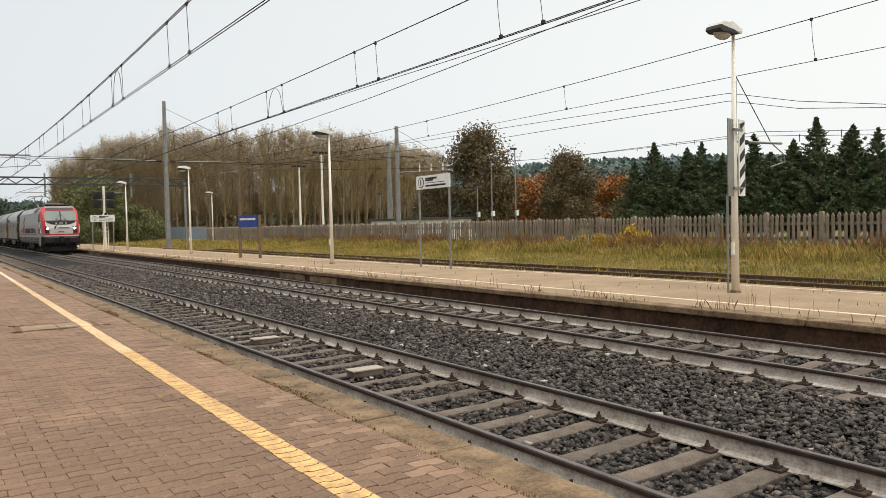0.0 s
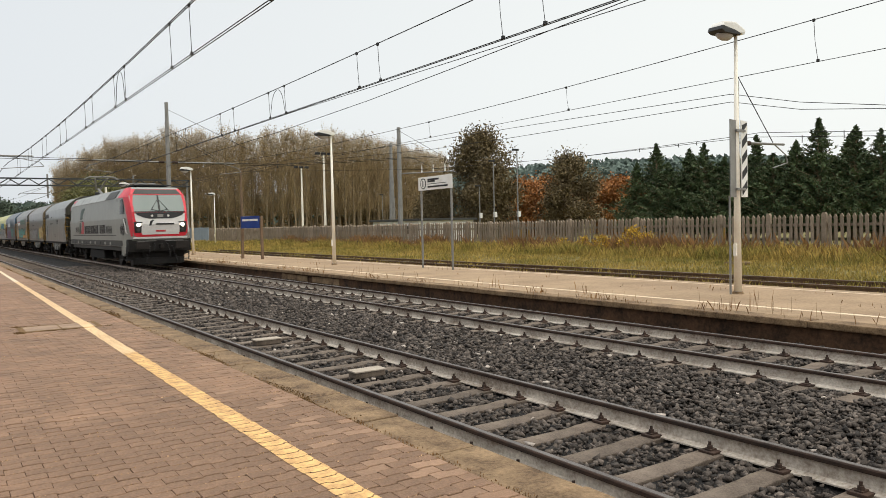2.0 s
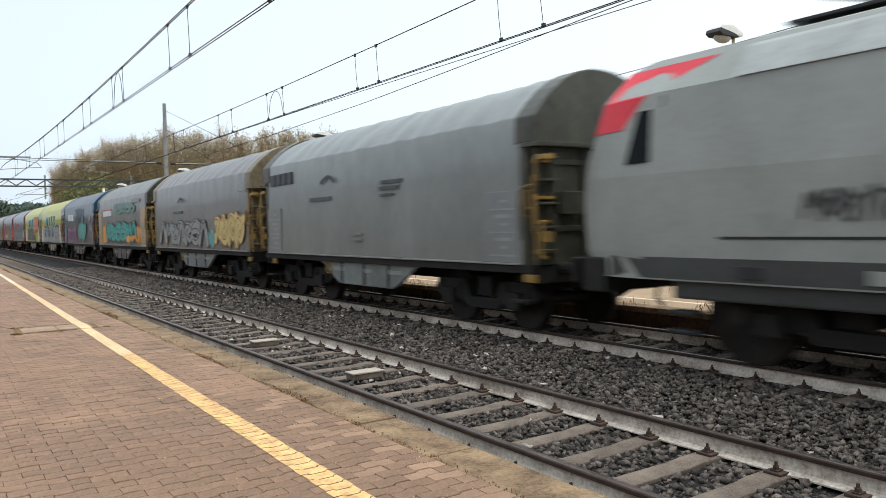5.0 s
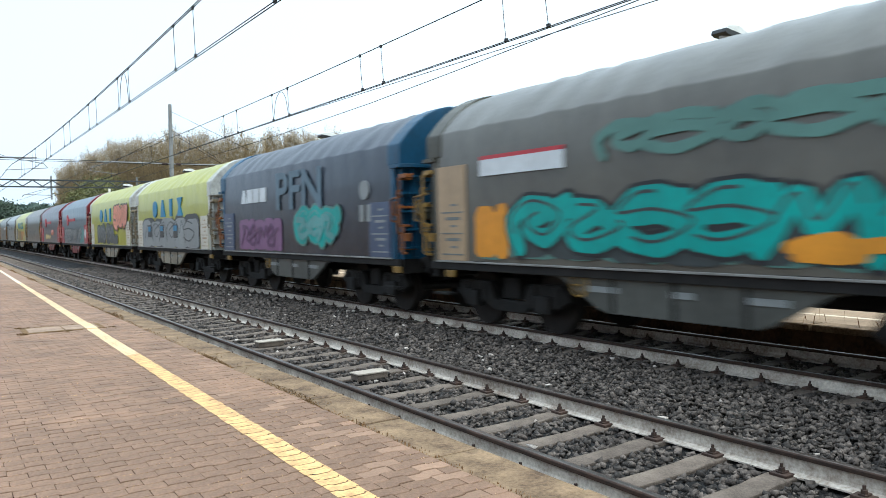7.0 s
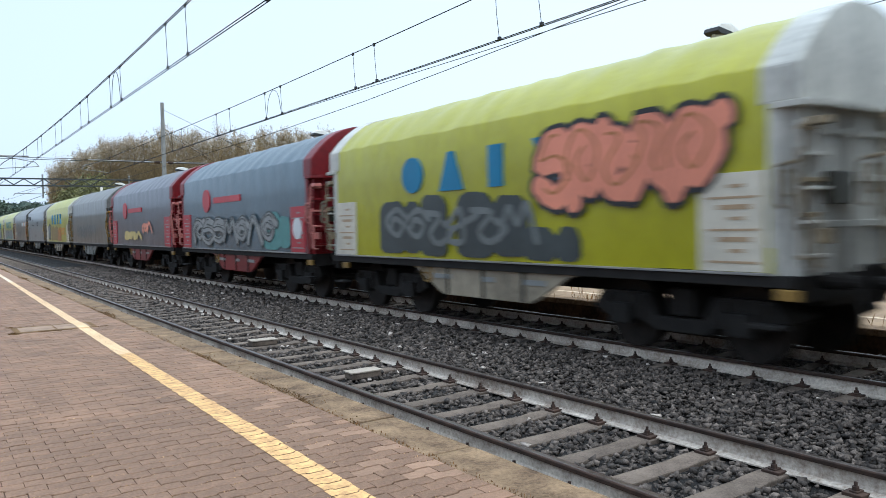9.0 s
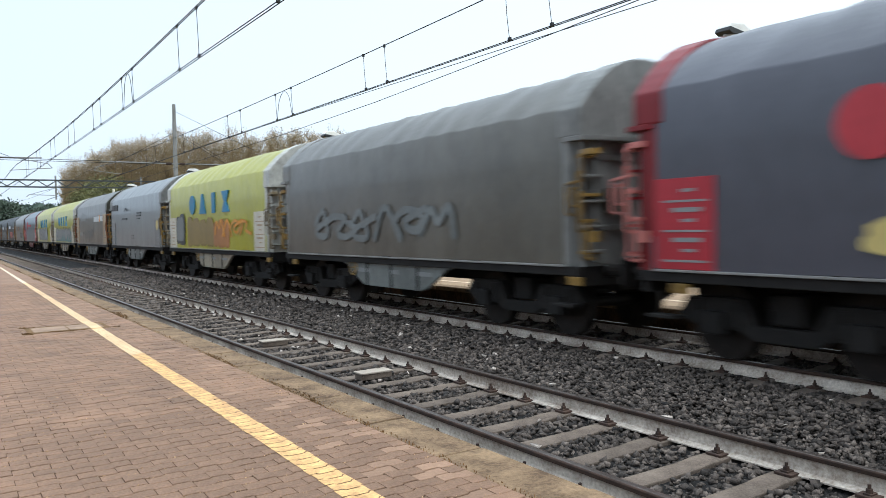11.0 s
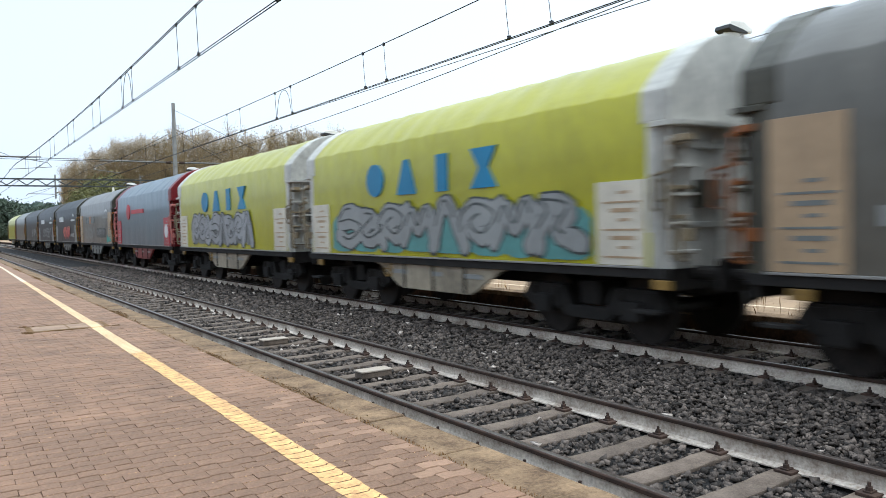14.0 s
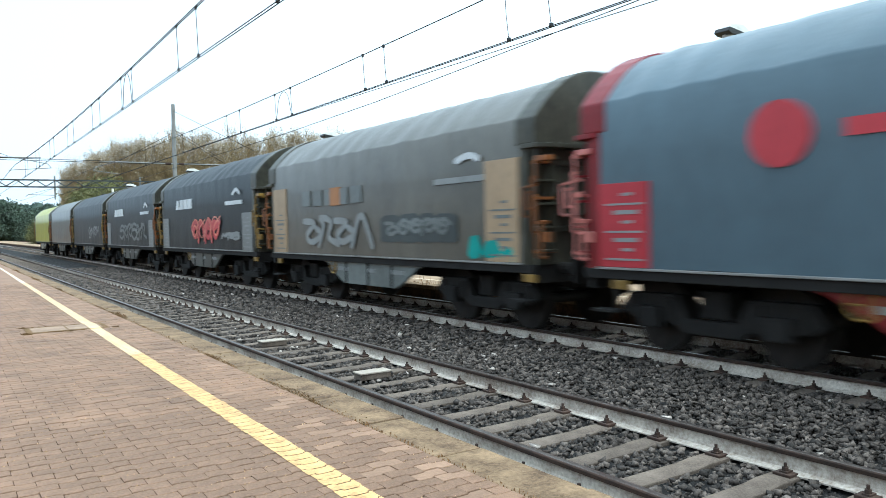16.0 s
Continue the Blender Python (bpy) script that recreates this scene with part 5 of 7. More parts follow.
    for k, wd in enumerate((0.46, 0.32, 0.36, 0.36, 0.12, 0.34, 0.42, 0.3, 0.12, 0.42, 0.0, 0.38, 0.42, 0.12, 0.3)):
        if wd:
            cut = (0.12, 0.02, 0.0, 0.22)[k % 4]
            side_patch("lettering_bar", [(1.62, y - wd, y), (1.84, y - wd * (1 - cut * 0.5), y - wd * cut * 0.5), (2.06, y - wd * (1 - cut), y - wd * cut)], M_INK, body, "dark lettering bar", 0.012, 1)
        y -= (wd or 0.2) + 0.11
    for k in range(5):
        a = y - 0.12 - k * 0.3
        side_patch("graffiti_mark", [(1.62, a - 0.2, a - 0.06), (1.8, a - 0.25, a), (2.0, a - 0.16, a - 0.08)], M_L_DARKGREY, body, "grey spray mark", 0.012, 2)
    rg = random.Random(4)
    for k in range(7):
        a, z = -7.35 - 0.11 * k, 1.5 + 0.55 * rg.random()
        verts, faces = ribbon(smooth_line([(a - 0.25 * u, z + 0.3 * v) for u, v in GLYPHS[k]]), 0.06, 0.0)
        verts = [(-half_x(v[2], v[1]) - 0.016 + v[0], v[1], v[2]) for v in verts]
        part("graffiti_mark", raw("graffiti_mark", verts, faces, M_DARK), M_DARK, body, "dark spray mark")
    for k in range(6):
        a = 5.6 - 0.2 * k
        verts, faces = ribbon(smooth_line([(a - 0.2 * u, 1.7 + 0.3 * v) for u, v in GLYPHS[k]]), 0.05, 0.0)
        verts = [(-half_x(v[2], v[1]) - 0.016 + v[0], v[1], v[2]) for v in verts]
        part("graffiti_mark", raw("graffiti_mark", verts, faces, M_L_DARKGREY), M_L_DARKGREY, body, "grey spray mark")
    for k in range(9):
        y = 6.2 - k * 1.4
        part("service_hatch", box(-1.475, -1.44, y - 0.14, y + 0.14, 1.06, 1.2, 0.004), M_DARK if k % 3 == 0 else M_L_SILVER, w)
    # roof
    for k in range(5):
        y0 = -6.0 + k * 2.5
        b = prism([(-1.40, 3.30), (-1.14, 3.66), (-0.98, 3.79), (0.98, 3.79), (1.14, 3.66), (1.40, 3.30)], "y", y0, y0 + 2.42, 0.02)
        part("roof_hatch", b, (M_L_ROOF, M_L_DARKGREY)[k % 5 == 0], w, "grey roof section")
    pantograph(w, -6.6, False)
    pantograph(w, 5.2, True)
    # underframe
    part("skirt", box(-1.38, 1.38, -7.3, 7.3, 0.78, 1.02, 0.03), M_L_DARKGREY, w, "dark grey skirt")
    part("buffer_beam", box(-1.40, 1.40, -8.80, -8.4, 0.74, 1.33, 0.03), M_BLACK, w, "black buffer beam")
    part("buffer_beam", box(-1.40, 1.40, 8.4, 8.80, 0.78, 1.25, 0.03), M_BLACK, w, "black buffer beam")
    part("plough", prism([(-1.15, -8.45), (-0.9, -8.7), (0.9, -8.7), (1.15, -8.45), (1.1, -8.38), (-1.1, -8.38)], "z", 0.16, 0.46, 0.02), M_BLACK, w, "black rail plough")
    for s in (-1, 1):
        part("plough_bracket", box(s * 0.7 - 0.06, s * 0.7 + 0.06, -8.62, -8.4, 0.4, 0.8, 0.01), M_BLACK, w)
        part("cab_step", box(s * 1.3 - 0.12, s * 1.3 + 0.12, -8.35, -8.0, 0.34, 0.38, 0.008), M_DARK, w)
        part("cab_step", box(s * 1.33 - 0.12, s * 1.33 + 0.12, -8.35, -8.0, 0.64, 0.68, 0.008), M_DARK, w)
        part("step_stile", box(s * 1.40 - 0.02, s * 1.40 + 0.02, -8.37, -8.31, 0.3, 1.02, 0.005), M_DARK, w)
        part("cab_corner", prism([(-8.25, 1.02), (-7.35, 1.02), (-7.35, 0.62), (-7.75, 0.55), (-8.25, 0.62)], "x", min(s * 1.34, s * 1.42), max(s * 1.34, s * 1.42), 0.02), M_L_SILVER, w, "grey cab skirt corner")
        for x, z in ((0.28, 1.12), (0.5, 1.0), (0.62, 0.62)):
            part("brake_hose", tube([(s * x, -8.82, z), (s * x, -8.98, z - 0.06), (s * (x + 0.05), -9.0, z - 0.3), (s * (x + 0.03), -8.86, z - 0.42)], 0.028), M_INK, w)
        part("uncoupling_bar", tube([(s * 0.2, -8.86, 1.24), (s * 1.0, -8.9, 1.24), (s * 1.1, -8.86, 1.1)], 0.016), M_GALV, w)
    # added black block: stands for the darkness under the nose
    part("underside_block", box(-1.15, 1.15, -8.5, -7.0, 0.36, 0.78, 0.04), M_BLACK, w, "black block added to keep the space behind the plough dark")
    part("equipment_box", box(-1.25, 1.25, -2.1, 2.1, 0.28, 0.74, 0.05), M_BLACK, w)
    for e in (-1, 1):
        for s in (-1, 1):
            u = part("buffer", rod((s * 0.875, e * 8.6, 1.04), (s * 0.875, e * 9.18, 1.04), 0.13, 0.11, 12), M_BLACK, w)
            part("buffer_plate", box(s * 0.875 - 0.3, s * 0.875 + 0.3, e * 9.2 - 0.04, e * 9.2 + 0.04, 0.86, 1.22, 0.03), M_WHEEL, u)
        part("coupling_hook", box(-0.08, 0.08, e * 8.9 - 0.25, e * 8.9 + 0.25, 0.9, 1.1, 0.03), M_WHEEL, w)
        part("brake_hose", tube([(0.35, e * 8.75, 0.9), (0.38, e * 8.95, 0.8), (0.36, e * 9.0, 0.55), (0.33, e * 8.85, 0.45)], 0.03), M_INK, w)
        g = part("bogie", BOGIE, M_BLACK, w, at=pose(0, e * 5.3, 0.05, 0, 0, 0))
        for y in (-1.3, 1.3):
            wheels.append((part("wheelset", wheelset_mesh(0.6), M_WHEEL, g, at=pose(0, y, 0.55)), 0.0, y, 0.55, 0.6))
        for s in (-1.28, 1.28):
            part("ladder_step", box(s - 0.1, s + 0.1, e * 7.2 - 0.2, e * 7.2 + 0.2, 0.35, 0.4, 0.01), M_DARK, w)
            part("ladder_step", box(s - 0.1, s + 0.1, e * 7.2 - 0.2, e * 7.2 + 0.2, 0.58, 0.63, 0.01), M_DARK, w)
    return w


train.append((locomotive(), LOCO_LENGTH / 2))


# ---- overhead line ----
def wire(name, pts, r, label, category="overhead wire"):
    cu = bpy.data.curves.new(name, "CURVE")
    cu.dimensions = "3D"
    cu.bevel_depth, cu.bevel_resolution = r, 1
    sp = cu.splines.new("POLY")
    sp.points.add(len(pts) - 1)
    for p, q in zip(sp.points, pts):
        p.co = (*q, 1)
    ob = new(name, cu)
    cu.materials.append(M_WIRE)
    return tagged(ob, label, category, "overhead wires")


SPAN = 54.0
MAST_Y = 59.1


def messenger_z(y, low, high):
    u = ((y - MAST_Y) / SPAN) % 1.0
    return low + (high - low) * (2 * u - 1) ** 2


def catenary(x, zc, low, high, hangers, double, loops=()):
    ys = [-20 + 3.0 * k for k in range(60)]
    for dx in ((-0.02, 0.02) if double else (0.0,)):
        wire("contact_wire", [(x + dx * 1.5, -20, zc), (x + dx * 1.5, 160, zc)], 0.009, "dark copper contact wire over the track")
    for dx in ((-0.02, 0.02) if double == 2 else (0.0,)):
        wire("messenger_wire", [(x + dx, y, messenger_z(y, low, high)) for y in ys], 0.011, "dark messenger cable over the track")
    for y in hangers:
        top = messenger_z(y, low, high)
        d = wire("dropper", [(x, y, zc), (x + 0.01, y + 0.08, (zc + messenger_z(y, low, high)) / 2), (x, y + 0.1, top)], 0.0065, "thin dropper wire between two cables")
        part("clamp", box(x - 0.025, x + 0.025, y - 0.03, y + 0.03, zc - 0.01, zc + 0.06), M_DARK, d)
        part("clamp", box(x - 0.02, x + 0.02, y + 0.07, y + 0.13, top - 0.05, top + 0.02), M_DARK, d)
    for y in loops:
        top = messenger_z(y, low, high)
        pts = [(x, y - 0.6, zc)] + [(x, y - 0.55 + 1.1 * k / 8, zc + (top - zc - 0.03) * math.sin(math.pi * k / 8) ** 0.4) for k in range(1, 8)] + [(x, y + 0.6, zc)]
        wire("jumper_loop", pts, 0.008, "curved jumper cable between two wires")


catenary(TRACK_X[0], 5.22, 6.08, 6.5, (9.7, 11.1, 15.35, 16.85, 21.5, 22.9, 26.4, 27.8, 32.1, 33.7, 38, 39.5, 44, 45.5, 50, 51.5), 2, (22.2,))
catenary(TRACK_X[1], 5.09, 5.88, 6.15, (4.5, 5.6, 9.7, 10.85, 15.4, 16.45, 21.05, 22.3, 25.6, 27.0, 31.5, 33, 38, 40, 46, 48), 1, (21.7,))
catenary(18.2, 5.51, 6.18, 6.75, (10.15, 18.9, 27.5, 36, 45), 0)
wire("feeder_cable", [(10.5, -20, 6.6), (10.5, 9.4, 5.66), (10.5, 15, 5.44), (10.5, 19, 5.3), (10.5, 26, 5.16), (10.5, 59, 5.0), (10.5, 160, 5.2)], 0.009, "thin feeder cable along the tracks")
for dz, end in ((0.0, 4.95), (-0.28, 4.85)):
    wire("feeder_cable", [(24, -10, 5.2 + dz), (24, 4, end - 0.05), (24, 11.2, end + 0.05), (24, 14, end + 0.55 + dz * 0.5), (24, 16.6, 6.16 + dz), (24, 29, 6.4 + dz * 1.7), (24, 36, 6.5 + dz * 1.7), (24, 59, 7.2 + dz), (24, 140, 7.2 + dz)], 0.012, "grey feeder cable beyond the siding")
wire("feeder_cable", [(8.9, -20, 4.9), (8.9, 6, 4.96), (8.88, 12, 5.01), (8.85, 20, 5.07), (8.84, 40, 5.09), (8.84, 160, 5.09)], 0.007, "thin slack cable beside the contact wire")
for drop in (0.0, 0.16):
    wire("siding_wire", [(26, -10, 3.9 - drop), (26, 4, 4.1 - drop), (26, 12.2, 4.45 - drop), (26, 16.8, 4.9 - drop), (26, 18.2, 4.86 - drop * 0.5), (26, 26.9, 4.82), (26, 40, 5.2), (26, 73.4, 7.4)], 0.011, "slack grey wire beyond the siding")
for y in (13.6, 15.1, 19.6, 20.5, 22.6):
    wire("spacer", [(26, y, 4.62 if y < 16 else 4.86), (26, y, 4.36 if y < 16 else 4.7)], 0.014, "short spacer hung between two slack wires", "wire spacer")
# lines across at the portals
for y, z in ((59.1, 6.98), (59.1, 6.86)):
    wire("cross_wire", [(-3, y, z), (15.15, y, z - 0.02), (24, y, z - 0.05), (40, y, z + 1.2)], 0.02, "taut cross wire between masts")


def mast(name, x, y, top, r0, r1, label, base=0.0, seg=10, material=None):
    t = thing(name, label, "mast", at=pose(x, y, base))
    part("column", rod((0, 0, 0), (0, 0, top - base), r0, r1, seg), material or M_GALV, t)
    part("foot", box(-0.35, 0.35, -0.35, 0.35, -0.25, 0.12, 0.03), M_KERB, t, "concrete foot")
    return t


def cantilever(t, z, reach, drop=0.85):
    """A bracket arm towards -x for reach > 0, with its insulator and register arm."""
    s = -1 if reach > 0 else 1
    r = abs(reach)
    b = tube([(0, 0, z), (s * r, 0, z + 0.05)], 0.045, 8)
    a = part("bracket_arm", b, M_GALV, t)
    part("stay", tube([(0, 0, z + 2.4), (s * r * 0.75, 0, z + 0.1)], 0.016, 6), M_WIRE, a)
    part("insulator", rod((s * 0.3, 0, z), (s * 0.7, 0, z), 0.09, 0.09, 10), M_RUST, a)
    part("register_arm", tube([(s * r * 0.8, 0, z), (s * r * 1.05, 0, z - 0.35), (s * r * 1.08, 0, z - drop * 0.75), (s * r * 0.75, 0, z - drop)], 0.025, 6), M_GALV, a)


m = mast("catenary_mast", 15.15, MAST_Y, 11.4, 0.20, 0.13, "tall grey catenary mast on the island platform", 0.2)
cantilever(m, 6.68, 5.3)
cantilever(m, 6.68, -5.2)
part("stay", tube([(0, 0, 10.7), (1.2, -14, 6.4)], 0.014, 6), M_WIRE, m)
part("stay", tube([(0, 0, 9.3), (0.6, -9, 6.4)], 0.014, 6), M_WIRE, m)
m = mast("catenary_mast", 32.2, 53.4, 9.75, 0.22, 0.16, "grey catenary mast behind the fence", 0.0)
part("stay", tube([(0, 0, 9.5), (-1.0, -9, 6.2)], 0.014, 6), M_WIRE, m)
part("stay", tube([(0, 0, 7.7), (-1.0, -7, 5.8)], 0.014, 6), M_WIRE, m)
part("bracket_arm", tube([(0, 0, 5.95), (2.2, -4.6, 5.9)], 0.05, 8), M_GALV, m)
for k in range(3):
    part("insulator", rod((0.9 + 0.45 * k, -2.0 - k, 5.93), (0.9 + 0.45 * k, -2.0 - k, 6.5), 0.06, 0.04, 8), M_WHITE, m, "white insulator")
m = mast("lattice_mast", 43.3, 73.6, 11.0, 0.40, 0.14, "pale tapered lattice mast behind the fence", 0.0)
mast("catenary_mast", 25.8, 73.4, 7.6, 0.15, 0.11, "weathered brown catenary mast", 0.0, material=M_BROWN_POST)
m = mast("catenary_mast", 24.0, 16.35, 6.6, 0.075, 0.06, "thin catenary mast hidden behind the lamp post", 0.0)
cantilever(m, 4.4, -2.9)
for px, py, pt in ((30.5, 64.2, 8.4), (33.0, 75.0, 8.0)):
    t = mast("floodlight_mast", px, py, pt, 0.13, 0.08, "slender cream floodlight mast behind the fence", 0.0, material=M_POLE)
    for dx in (-0.6, 0.0, 0.6):
        part("floodlight", box(dx - 0.2, dx + 0.2, -0.15, 0.15, pt, pt + 0.22, 0.04), M_DARK, t)
for px, py, pt in ((31.1, 39.5, 5.8), (32.4, 38.6, 6.5), (33.0, 43.6, 4.4), (48.0, 84.0, 5.6), (51.0, 86.0, 5.4)):
    t = mast("yard_lamp", px, py, pt, 0.05, 0.035, "thin galvanised yard lamp behind the fence", 0.0)
    part("lamp_head", box(-0.35, 0.1, -0.1, 0.1, pt - 0.03, pt + 0.1, 0.03), M_DARK, t)
    part("wall_box", box(-0.02, 0.16, -0.12, 0.1, 2.1, 2.45, 0.02), M_WHITE, t)


m = mast("catenary_mast", -1.8, MAST_Y, 9.5, 0.20, 0.13, "grey catenary mast on the red paved platform", 0.25)
cantilever(m, 6.75, -7.9)
# galvanised steel darkened in colour for the truss's outline against the sky
M_TRUSS = mat("silhouette_truss_steel", srgb(72, 75, 76), srgb(50, 52, 53), 2, 30, 0.6, 0.1)


def portal():
    y = 77.4
    t = thing("catenary_portal", "galvanised lattice portal spanning the tracks", "catenary portal", at=pose(0, y, 0))
    b = bmesh.new()
    x0, x1 = -2.0, 21.8
    for z in (6.05, 6.68):
        for dy in (-0.25, 0.25):
            box(x0, x1, dy - 0.05, dy + 0.05, z - 0.05, z + 0.05, 0, b)
    part("truss_frame", b, M_TRUSS, t)
    n = 30
    for k in range(n):
        a, c = x0 + (x1 - x0) * k / n, x0 + (x1 - x0) * (k + 1) / n
        z0, z1 = (6.1, 6.64) if k % 2 else (6.64, 6.1)
        part("diagonal", rod((a, -0.25, z0), (c, -0.25, z1), 0.05, 0.05, 5), M_TRUSS, t)
    for x in (-1.9, 21.6):
        part("post", box(x - 0.09, x + 0.09, -0.12, 0.12, -0.2, 6.7, 0.02), M_GALV, t)
    for x in (9.05, 3.4, 16.5):
        part("drop_post", box(x - 0.07, x + 0.07, -0.07, 0.07, 4.9, 7.1, 0.01), M_GALV, t)
        part("register_arm", tube([(x, 0, 5.3), (x - 2.2, 0, 5.35), (x - 2.4, 0, 5.15)], 0.03, 6), M_GALV, t)
        part("stay", tube([(x, 0, 6.0), (x - 2.0, 0, 5.4)], 0.015, 6), M_WIRE, t)
    return t


portal()


# ---- furniture of the platforms ----
def lamp_post(x, y, top=5.1, label="cream lamp post with a white dome lantern on the platform"):
    t = thing("platform_lamp", label, "street lamp", at=pose(x, y, FZ), group="platform lamps")
    part("post", rod((0, 0, 0), (0, 0, top), 0.08, 0.032, 16), M_POLE, t, smooth=True)
    part("base_collar", rod((0, 0, 0), (0, 0, 0.05), 0.12, 0.10, 16), M_KERB, t)
    part("hatch", box(-0.095, -0.06, -0.035, 0.035, 0.75, 1.0, 0.006), M_POLE, t)
    head = part("lantern_cover", prism([(-0.62, 0.10), (-0.55, 0.19), (-0.2, 0.22), (0.12, 0.10), (0.10, 0.0), (-0.30, 0.0), (-0.6, 0.06)], "y", -0.15, 0.15, 0.035), M_WHITE, t, "white lantern cover", at=pose(0, 0, top))
    part("rim", prism([(-0.66, 0.02), (-0.62, 0.10), (-0.2, 0.045), (-0.04, 0.0), (-0.08, -0.03), (-0.56, -0.03)], "y", -0.165, 0.165, 0.012), M_DARK, head, "dark lantern rim")
    part("diffuser", ball((-0.36, 0, -0.02), 0.2, (1.15, 0.62, 0.62), 14), M_DIFF, head, "pale glass bowl", smooth=True)
    return t


M_DIFF = mat("milky_lantern_glass", srgb(190, 184, 178), srgb(168, 162, 158), 3, 30, 0.2, bump=0)
for x, y in ((13.25, 9.05), (13.22, 27.1), (13.20, 46.4), (12.9, 62.5), (24.5, 78.0)):
    lamp_post(x, y)


def striped_board():
    t = thing("striped_marker_board", "black and white diagonally striped marker board beside the lamp post", "railway sign", at=pose(13.27, 8.97, FZ))
    turn = pose(0, 0, 0, 0, 0, 13)
    board = part("board", box(-0.02, 0.29, -0.02, 0.0, 1.92, 3.43, 0.003), M_WHITE, t, at=turn)
    for k in range(5):
        z = 1.95 + k * 0.31
        q = [(0.01, z), (0.26, z + 0.16), (0.26, z + 0.31), (0.01, z + 0.15)]
        q = [(u, min(v, 3.40)) for u, v in q]
        part("black_stripe", prism(q, "y", -0.026, -0.021), M_INK, board)
    back = part("board", box(-0.34, -0.06, -0.02, 0.0, 1.92, 3.43, 0.003), M_GALV, t, "grey back of a second board", at=pose(-0.06, 0.06, 0, 0, 0, 13))
    part("clamp", box(-0.16, 0.12, -0.03, 0.03, 2.05, 2.10, 0.005), M_GALV, t)
    part("clamp", box(-0.16, 0.12, -0.03, 0.03, 3.2, 3.25, 0.005), M_GALV, t)
    part("support", rod((-0.2, 0.12, 0), (-0.2, 0.12, 1.95), 0.022, 0.022, 8), M_GALV, t)


striped_board()


def notice_sign(x0, y0, x1, y1, z0, z1, label):
    """A white notice on two posts across the platform."""
    t = thing("notice_sign", label, "sign", at=pose(0, 0, FZ))
    for x, y in ((x0, y0), (x1, y1)):
        part("post", rod((x, y, 0), (x, y, z1 - FZ), 0.038, 0.038, 8), M_GALV, t)
    a = math.degrees(math.atan2(y1 - y0, x1 - x0))
    ln = math.hypot(x1 - x0, y1 - y0)
    zz = z1 - z0
    panel = part("panel", box(-0.12, ln + 0.12, -0.05, -0.02, 0, zz, 0.006), M_WHITE, t, at=pose(x0, y0, z0 - FZ, 0, 0, a))
    c = (0.22, 0.5 * zz)
    part("icon_ring", rod((c[0], -0.056, c[1]), (c[0], -0.048, c[1]), 0.19, 0.19, 20), M_INK, panel)
    part("icon_field", rod((c[0], -0.060, c[1]), (c[0], -0.048, c[1]), 0.155, 0.155, 20), M_WHITE, panel)
    part("icon_figure", box(c[0] - 0.03, c[0] + 0.03, -0.064, -0.05, c[1] - 0.1, c[1] + 0.1), M_INK, panel)
    for v, u0, u1, hh in ((0.80, 0.52, 1.25, 0.045), (0.66, 0.52, 1.0, 0.04), (0.45, 0.52, 1.7, 0.012), (0.26, 0.52, 1.8, 0.04)):
        part("lettering_bar", box(u0, min(u1, ln), -0.056, -0.048, zz * v - hh, zz * v + hh * 0.4), M_INK, panel)
    return t


notice_sign(14.29, 22.25, 14.22, 20.32, 2.90, 3.36, "white notice with black print on two galvanised posts")
notice_sign(11.15, 66.9, 12.7, 66.6, 2.45, 3.0, "distant white notice with black print on two posts")


def name_sign():
    t = thing("station_name_sign", "blue station name board on two brown posts", "sign", at=pose(0, 0, FZ))
    for x, y in ((13.05, 37.2), (13.42, 35.45)):
        part("post", box(x - 0.06, x + 0.06, y - 0.06, y + 0.06, 0, 2.12, 0.008), M_BROWN_POST, t)
    a = math.degrees(math.atan2(35.45 - 37.2, 13.42 - 13.05))
    panel = part("panel", box(0.05, 1.74, -0.10, -0.065, 0, 0.6, 0.006), M_BLUE, t, at=pose(13.05, 37.2, 1.52, 0, 0, a))
    part("lettering_bar", box(0.2, 0.82, -0.106, -0.10, 0.36, 0.46), M_WHITE, panel)
    part("lettering_bar", box(0.88, 1.62, -0.106, -0.10, 0.36, 0.46), M_WHITE, panel)


name_sign()


def signal_post():
    t = thing("railway_signal", "dark twin-headed railway signal with a ladder post", "railway signal", at=pose(12.15, 67.2, FZ))
    part("post", rod((0, 0, 0), (0, 0, 5.2), 0.11, 0.09, 10), M_POLE, t)
    for s in (-0.52, 0.52):
        for z in (3.7, 4.45):
            head = part("signal_head", box(s - 0.32, s + 0.32, -0.12, 0.1, z - 0.32, z + 0.32, 0.08), M_DARK, t)
            part("hood", rod((s, -0.14, z), (s, -0.45, z - 0.02), 0.13, 0.15, 12), M_INK, head)
        part("bracket", box(min(0, s), max(0, s), -0.04, 0.04, 4.05, 4.12), M_GALV, t)
    part("signal_head", box(-0.02, 0.38, -0.2, 0.0, 2.4, 3.0, 0.06), M_INK, t)
    b = bmesh.new()
    for s in (-0.2, 0.2):
        rod((s, -0.25, 0), (s, -0.25, 2.9), 0.025, 0.025, 6, b)
    part("ladder_rails", b, M_POLE, t)
    for k in range(9):
        part("rung", rod((-0.2, -0.25, 0.25 + 0.3 * k), (0.2, -0.25, 0.25 + 0.3 * k), 0.02, 0.02, 6), M_POLE, t)


signal_post()

